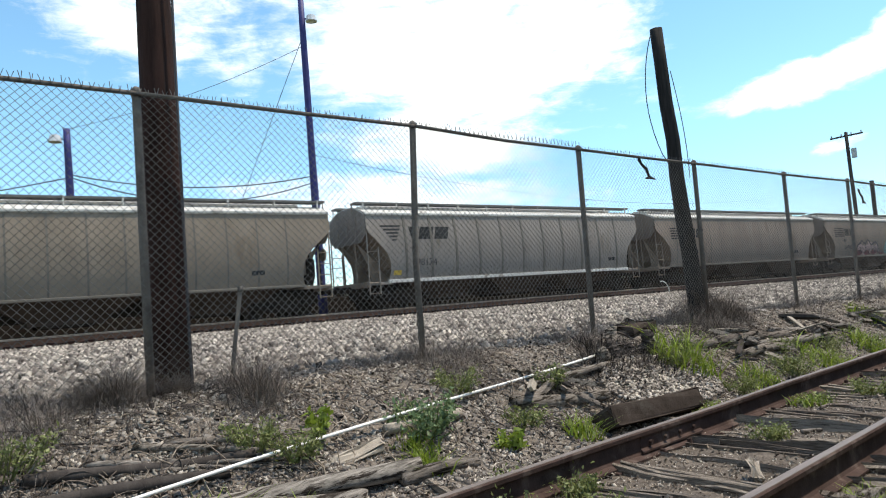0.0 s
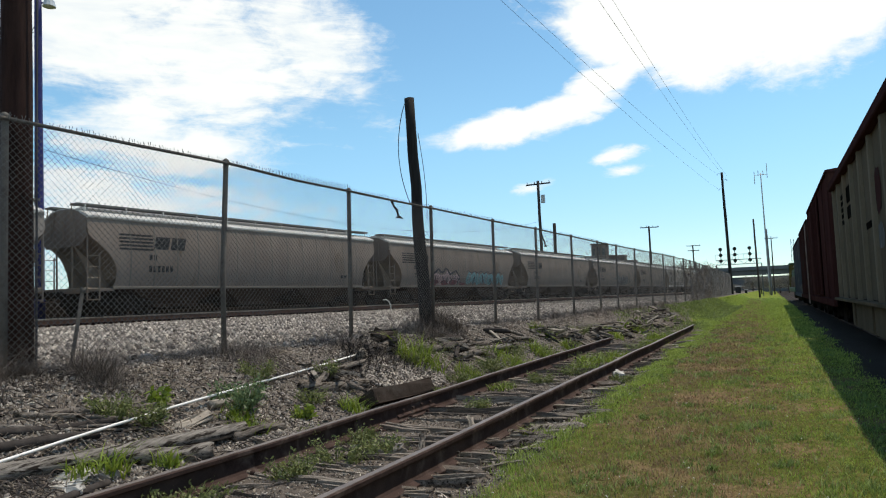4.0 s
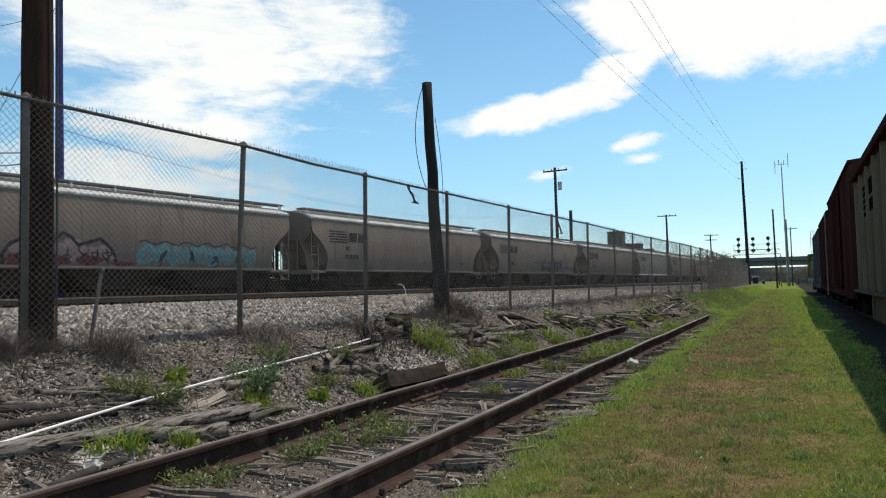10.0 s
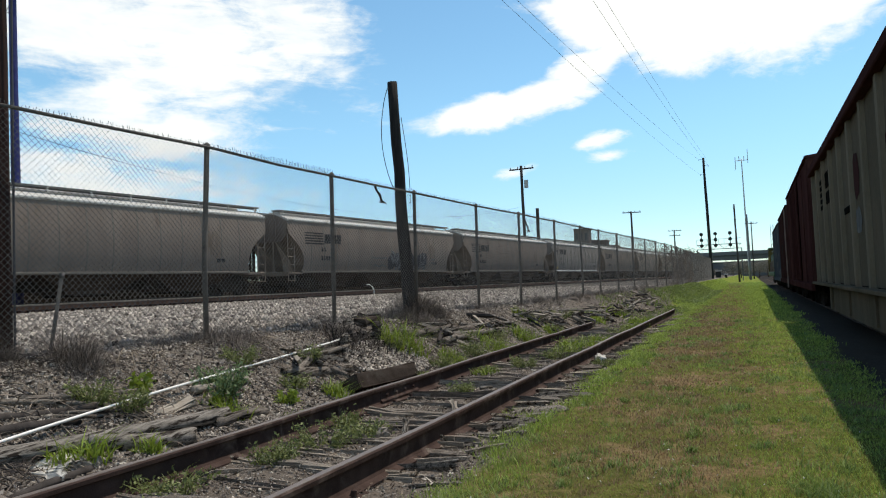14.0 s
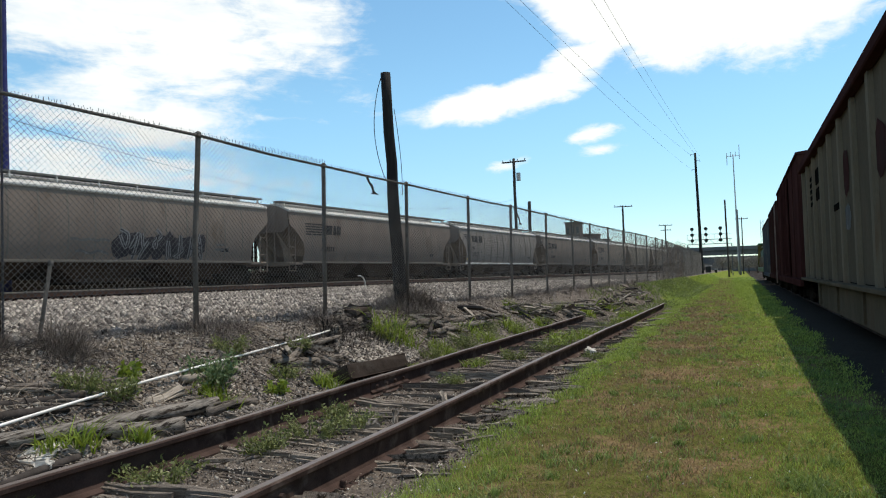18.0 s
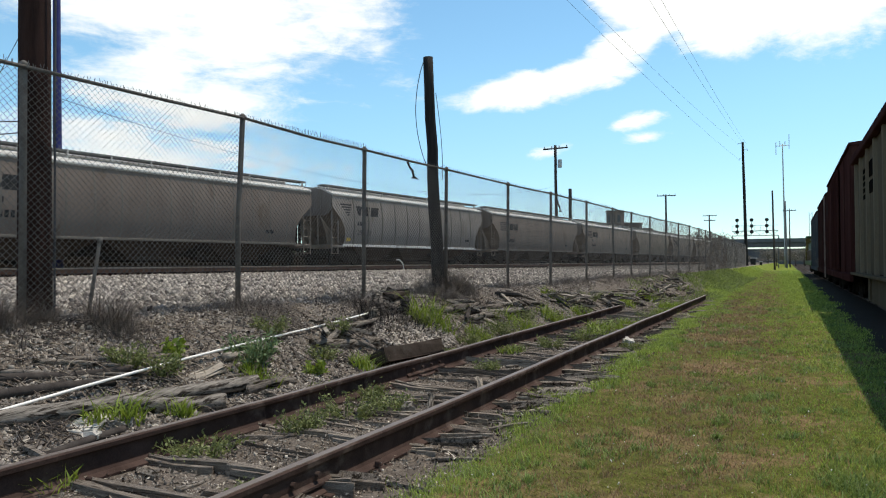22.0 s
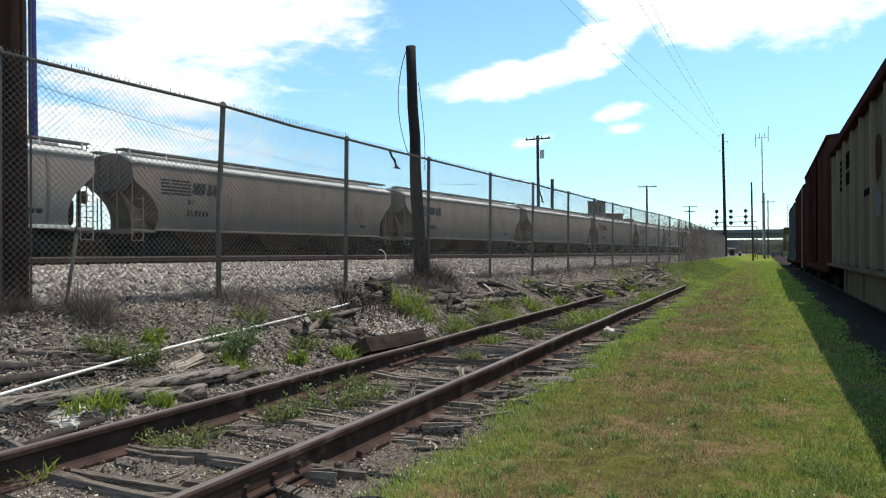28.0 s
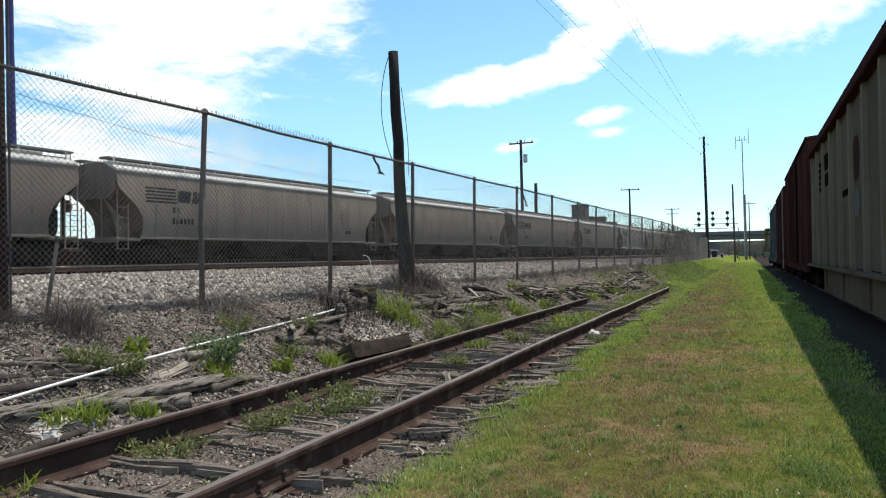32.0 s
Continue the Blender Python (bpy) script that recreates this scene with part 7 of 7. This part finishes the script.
    blades("straw", x, y, rng.uniform(0.03, 0.12, n), rng.uniform(0.004, 0.009, n), M["dry_stem"], rng, "dry straw and twigs on the bank", 3.0, category="straw")


build_weeds()


# ---- timber and rubble on the bank ----
def rough_log(name, a, b, r0, r1, material, label, seed, group="", bend=0.03, sides=10, rest=True, wild=0.03):
    rng = random.Random(seed)
    a, b = Vector(a), Vector(b)
    if rest:
        a.z, b.z = float(ground_z(a.x, a.y)) + r0 * 0.75, float(ground_z(b.x, b.y)) + r1 * 0.75
    bm = bmesh.new()
    rings, n = [], 14
    bend = min(bend, r0 * 0.35)
    grain = [rng.uniform(0.94, 1.03) for _ in range(sides)]
    ahead = (b - a).normalized()
    side = ahead.orthogonal().normalized()
    up = ahead.cross(side)
    ph, fr = rng.uniform(0, 6.28), rng.uniform(2.5, 5.5)
    for k in range(n + 1):
        t = k / n
        p = a.lerp(b, t) + side * bend * (math.sin(ph + fr * t) + rng.uniform(-0.15, 0.15)) + up * bend * 0.5 * (math.cos(ph + 1.3 * fr * t) + rng.uniform(-0.15, 0.15))
        r = r0 + (r1 - r0) * t
        jag = 0.25 if k in (0, n) else 0.0
        rings.append([bm.verts.new(p + (side * math.cos(q) + up * math.sin(q)) * r * rng.uniform(1 - wild, 1 + wild) * grain[j] + ahead * rng.uniform(-jag, jag) * r) for j, q in ((j, 6.283 * j / sides) for j in range(sides))])
    for p, q in zip(rings, rings[1:]):
        for j in range(sides):
            bm.faces.new((p[j], p[(j + 1) % sides], q[(j + 1) % sides], q[j]))
    bm.faces.new(rings[0][::-1])
    bm.faces.new(rings[-1])
    bmesh.ops.recalc_face_normals(bm, faces=bm.faces)
    return single(name, bm, material, label, "wood", group, smooth=wild < 0.1)


def split_wood(a, b, r, material, label, group, seed, name="wood_chunk"):
    """A broken piece of timber: an uneven angular section, splintered at both ends."""
    rng = random.Random(seed)
    a, b = Vector(a), Vector(b)
    ahead = (b - a).normalized()
    side = ahead.orthogonal().normalized()
    up = ahead.cross(side)
    n = rng.choice((4, 4, 5, 6))
    turn = rng.uniform(0, 6.28)
    section = [(turn + 6.283 * (j + rng.uniform(-0.25, 0.25)) / n, rng.uniform(0.65, 1.25)) for j in range(n)]
    bm = bmesh.new()
    rings = []
    for t, grow, jag in ((0.0, 0.75, 0.9), (0.12, 1.0, 0.3), (0.55, 1.05, 0.0), (0.88, 0.95, 0.3), (1.0, 0.6, 1.1)):
        p = a.lerp(b, t) + side * rng.uniform(-0.1, 0.1) * r
        rings.append([bm.verts.new(p + (side * math.cos(q) + up * math.sin(q)) * r * k * grow + ahead * rng.uniform(-jag, jag) * r) for q, k in section])
    for p, q in zip(rings, rings[1:]):
        for j in range(n):
            bm.faces.new((p[j], p[(j + 1) % n], q[(j + 1) % n], q[j]))
    bm.faces.new(rings[0][::-1])
    bm.faces.new(rings[-1])
    bmesh.ops.recalc_face_normals(bm, faces=bm.faces)
    return single(name, bm, material, label, "wood", group)


def slab(name, centre, size, turn, material, label, category, seed, group="", bevel=0.02, chip=0.02):
    rng = random.Random(seed)
    bm = bmesh.new()
    box(bm, (0, 0, 0), size, None, bevel)
    bmesh.ops.subdivide_edges(bm, edges=bm.edges[:], cuts=1, use_grid_fill=True)
    for v in bm.verts:
        v.co += Vector([rng.uniform(-chip, chip) for _ in range(3)])
    return single(name, bm, material, label, category, group, at=Matrix.Translation(centre) @ Euler([radians(t) for t in turn]).to_matrix().to_4x4())


def build_rubble():
    # white plastic pipe across the bank
    bm = bmesh.new()
    a, b = np.array([-5.45, 2.8]), np.array([-5.9, 9.55])
    line = [a + (b - a) * t for t in np.linspace(0, 1, 12)]
    zs = [float(ground_z(p[0], p[1])) for p in line]
    fit = np.polyfit(np.linspace(0, 1, 12), zs, 1)
    tube(bm, [(p[0], p[1], float(np.polyval(fit, t)) + 0.08 + 0.03 * math.sin(t * 5)) for p, t in zip(line, np.linspace(0, 1, 12))], 0.0145, 10)
    single("plastic_pipe", bm, M["pvc"], "long white plastic pipe lying along the bank", "pipe", smooth=True)
    rough_log("log", (-5.52, 3.1, 0), (-5.03, 5.75, 0), 0.08, 0.07, M["log_wood"], "long grey barkless log beside the siding", 1, sides=12, wild=0.012)
    rough_log("log", (-5.26, 4.28, 0), (-4.91, 5.15, 0), 0.075, 0.085, M["log_wood"], "short pale sawn log beside the siding", 2, sides=12, wild=0.012)
    rough_log("log", (-4.72, 3.0, 0), (-4.94, 4.05, 0), 0.03, 0.035, M["pole_wood"], "dark rotten timber lying beside the rail", 21)
    rough_log("log", (-5.0, 5.55, 0), (-4.95, 6.3, 0), 0.06, 0.05, M["dead_wood"], "dark broken log end beside the siding", 3)
    rough_log("log", (-5.5, 7.4, 0), (-5.3, 8.6, 0), 0.08, 0.07, M["dead_wood"], "short sawn log on the bank", 4)
    rough_log("log", (-5.66, 7.9, 0), (-5.72, 9.5, 0), 0.045, 0.035, M["dead_wood"], "pale branch lying beside the pipe", 5)
    rough_log("log", (-5.98, 3.3, 0), (-5.72, 4.75, 0), 0.045, 0.035, M["pole_wood"], "dark weathered log below the dry weeds", 6)
    rough_log("log", (-5.8, 3.2, 0), (-5.62, 4.5, 0), 0.05, 0.04, M["pole_wood"], "dark weathered log below the dry weeds", 7)
    rough_log("log", (-6.0, 4.2, 0), (-5.8, 5.4, 0), 0.035, 0.03, M["dead_wood"], "bent grey branch on the bank", 8, bend=0.06)
    rough_log("log", (-6.05, 4.0, 0), (-5.7, 4.9, 0), 0.03, 0.02, M["dead_wood"], "bent grey branch on the bank", 9, bend=0.06)
    rough_log("log", (-5.62, 5.9, 0), (-5.55, 6.7, 0), 0.05, 0.05, M["pale_wood"], "pale split timber on the bank", 10)
    for k, (a, b, r) in enumerate((((-5.62, 11.7), (-5.4, 13.6), 0.085), ((-5.42, 12.1), (-5.12, 14.6), 0.075), ((-5.3, 11.9), (-5.18, 13.2), 0.07), ((-5.55, 13.4), (-5.2, 15.7), 0.06), ((-5.72, 10.9), (-5.6, 11.9), 0.09))):
        rough_log("log", (*a, 0), (*b, 0), r, r * 0.85, M["log_wood" if k % 2 else "dead_wood"], "grey log stacked in the wood pile", 30 + k, "stacked logs")
    slab("timber", (-5.47, 5.5, 0.22), (0.12, 0.5, 0.09), (10, 30, 6), M["pale_wood"], "pale split timber on the bank", "wood", 11)
    for k in range(9):
        y = 3.2 + 0.16 * k
        rough_log("branch", (-6.15 + 0.05 * k, y, 0), (-5.85 + 0.04 * k + 0.06 * (k % 3), y + 0.7 + 0.2 * (k % 2), 0), 0.016 + 0.004 * (k % 4), 0.012, M["dead_wood" if k % 3 else "log_wood"], "dark dead branch heaped by the dry weeds", 50 + k, "dead branches")
    # great tilted concrete block against the rail
    slab("concrete_block", (-4.83, 8.7, 0.1), (0.3, 1.42, 0.2), (0, -26, -7), M["concrete"], "long brown concrete block tilted against the rail", "concrete block", 12, chip=0.018)
    for k, (x, y, w, d, h) in enumerate(((-5.2, 3.92, 0.22, 0.34, 0.09), (-5.1, 4.14, 0.12, 0.2, 0.08), (-5.13, 4.05, 0.1, 0.16, 0.08), (-4.92, 3.74, 0.1, 0.12, 0.07), (-5.02, 4.2, 0.11, 0.1, 0.06), (-5.2, 3.92, 0.08, 0.12, 0.06))):
        slab("rubble", (x, y, h * 0.3), (w, d, h), (12 - 7 * k, 10 + 4 * k, 25 + 31 * k), M["grey_concrete" if k % 3 else "pale_concrete"], "broken lump of pale concrete in the grass", "rubble", 130 + k, "concrete lumps by the siding", 0.012, 0.024)
    slab("rubble", (-5.0, 2.62, 0.1), (0.24, 0.34, 0.2), (12, 20, 40), M["grey_concrete"], "grey broken stone beside the rail", "rubble", 14)
    slab("rubble", (-3.3, 5.92, -0.01), (0.12, 0.1, 0.09), (20, 10, 30), M["grey_concrete"], "tan rock between the rails", "rubble", 15, chip=0.03)
    slab("wood_chunk", (-3.14, 7.3, 0.01), (0.06, 0.18, 0.045), (40, 20, 60), M["pale_wood"], "pale splintered chunk of wood standing between the rails", "wood", 16)
    slab("wood_chunk", (-3.2, 6.2, 0.0), (0.05, 0.16, 0.04), (50, 10, 30), M["log_wood"], "splintered piece of tie between the rails", "wood", 17)
    slab("rubble", (-2.45, 12.1, 0.01), (0.16, 0.24, 0.1), (10, 10, 20), M["pale_concrete"], "pale lump at the lawn's edge", "rubble", 18)
    # stumps and dark lumps by the fence
    rng = random.Random(6)
    for k in range(7):
        x, y = -5.95 + rng.uniform(-0.25, 0.3), 9.3 + 0.2 * k + rng.uniform(-0.1, 0.1)
        z = float(ground_z(x, y))
        h = rng.uniform(0.1, 0.28)
        rough_log("stump", (x, y, z - 0.08), (x + rng.uniform(-0.1, 0.1), y + rng.uniform(-0.1, 0.1), z + h), rng.uniform(0.1, 0.15), rng.uniform(0.04, 0.08), M["pole_wood"] if k % 2 else M["dead_wood"], "dark rotten stump among the weeds", 70 + k, "stumps by the fence", 0.02, 8, False, 0.25)
    slab("rubble", (-6.35, 10.8, 0.78), (0.4, 0.7, 0.16), (6, 8, 10), M["concrete"], "dirty lump of concrete by the fence", "rubble", 19, chip=0.05)
    # heaps of broken wood along the fence
    heaps = [(-5.35, 12.4, 0.35, 0.8, 0.16, 22), (-5.3, 14.6, 0.3, 0.8, 0.14, 18), (-5.25, 16.9, 0.3, 0.5, 0.22, 22), (-4.9, 18.2, 0.4, 0.8, 0.34, 40), (-4.65, 20.2, 0.4, 0.8, 0.3, 36), (-4.5, 22.4, 0.4, 1.0, 0.32, 36),
             (-4.3, 24.8, 0.45, 1.1, 0.3, 34), (-4.2, 27.5, 0.5, 1.4, 0.32, 34), (-4.2, 31.0, 0.6, 1.6, 0.3, 30), (-5.6, 8.2, 0.3, 0.6, 0.08, 12)]
    k = 0
    for hx, hy, wide, along, high, count in heaps:
        for _ in range(count):
            k += 1
            u, v = rng.gauss(0, 0.5), rng.gauss(0, 0.5)
            x, y = hx + u * wide, hy + v * along
            rise = high * math.exp(-(u * u + v * v) * 1.3) * rng.random()
            r = rng.uniform(0.018, 0.05)
            half = rng.uniform(0.06, 0.18) if rng.random() < 0.75 else rng.uniform(0.2, 0.5)
            a = rng.uniform(-0.8, 0.8) + (1.57 if rng.random() < 0.5 else 0.1)
            dx, dy = half * math.cos(a), half * math.sin(a)
            tilt = rng.uniform(-0.45, 0.45) * half
            z = float(ground_z(x, y)) + r * 0.7 + rise
            za, zb = max(z - tilt, float(ground_z(x - dx, y - dy)) + r * 0.5), max(z + tilt, float(ground_z(x + dx, y + dy)) + r * 0.5)
            split_wood((x - dx, y - dy, za), (x + dx, y + dy, zb), r, M[rng.choice(("dead_wood", "dead_wood", "pole_wood", "log_wood", "pale_wood", "pale_wood"))], "weathered chunk of broken wood in a heap along the fence", "wood heaps along the fence", 400 + k)
    # broken ends of ties along the rail
    for k in range(90):
        y = rng.uniform(2.6, 24) if k % 3 else rng.uniform(2.6, 9)
        x = rng.choice((rng.uniform(-2.55, -2.1), rng.uniform(-2.55, -2.1), rng.uniform(-4.8, -4.3), rng.uniform(-4.0, -2.8)))
        a, half, r = rng.uniform(-0.5, 0.5), rng.uniform(0.08, 0.3), rng.uniform(0.015, 0.05)
        ax, ay, bx, by = x - half * math.cos(a), y - half * math.sin(a), x + half * math.cos(a), y + half * math.sin(a)
        split_wood((ax, ay, float(ground_z(ax, ay)) + r * 0.6), (bx, by, float(ground_z(bx, by)) + r * 0.6), r, M["tie_wood" if k % 2 else "dead_wood"], "weathered broken piece of a tie beside the rail", "broken tie pieces", 900 + k, "tie_fragment")
    # dark dead sticks strewn on the bank
    for k in range(70):
        y = rng.uniform(2.8, 13)
        x = float(fence_x(y)) + rng.uniform(0.25, 1.7)
        a, half, r = rng.uniform(0.3, 2.4), rng.uniform(0.12, 0.42), rng.uniform(0.006, 0.015)
        rough_log("stick", (x - half * math.cos(a), y - half * math.sin(a), 0), (x + half * math.cos(a), y + half * math.sin(a), 0), r, r * 0.6, M[rng.choice(("dead_wood", "pole_wood", "pole_wood", "tie_wood"))], "dead stick strewn on the bank", 1200 + k, "sticks on the bank", 0.02, 5)
    # splinters of ties and twigs near the siding
    for k in range(150):
        y = rng.uniform(2.6, 20)
        x = rng.choice((rng.uniform(-5.6, -4.4), rng.uniform(-5.4, -4.5), rng.uniform(-4.0, -2.9), rng.uniform(-2.5, -2.05)))
        a, half, r = rng.uniform(0, 3.14), rng.uniform(0.08, 0.32), rng.uniform(0.008, 0.024)
        rough_log("stick", (x - half * math.cos(a), y - half * math.sin(a), 0), (x + half * math.cos(a), y + half * math.sin(a), 0), r, r * 0.7, M[rng.choice(("dead_wood", "log_wood", "pale_wood", "tie_wood"))], "splintered stick lying by the siding", 600 + k, "sticks by the siding", 0.02, 5)


build_rubble()


def motions():
    """The train rolls past; its wheels turn with it."""
    for along, wagon in WAGONS:
        walk(wagon, [(t, wagon_pose(c + along)) for t, c in RUN])
    wheels = [o for _, wagon in WAGONS for o in wagon.children_recursive if o.name.startswith("wheelset")]
    times = [k * 0.1 for k in range(321)]
    gone = np.interp(times, [t for t, _ in RUN], [-c for _, c in RUN])
    walk(wheels[0], [(t, pose(0, 0, 0, math.degrees((d - gone[0]) / 0.42), 0, 0)) for t, d in zip(times, gone)])
    keys = wheels[0].animation_data
    for wheel in wheels[1:]:
        wheel.rotation_mode = "QUATERNION"
        own = wheel.animation_data_create()
        own.action, own.action_slot = keys.action, keys.action_slot


motions()
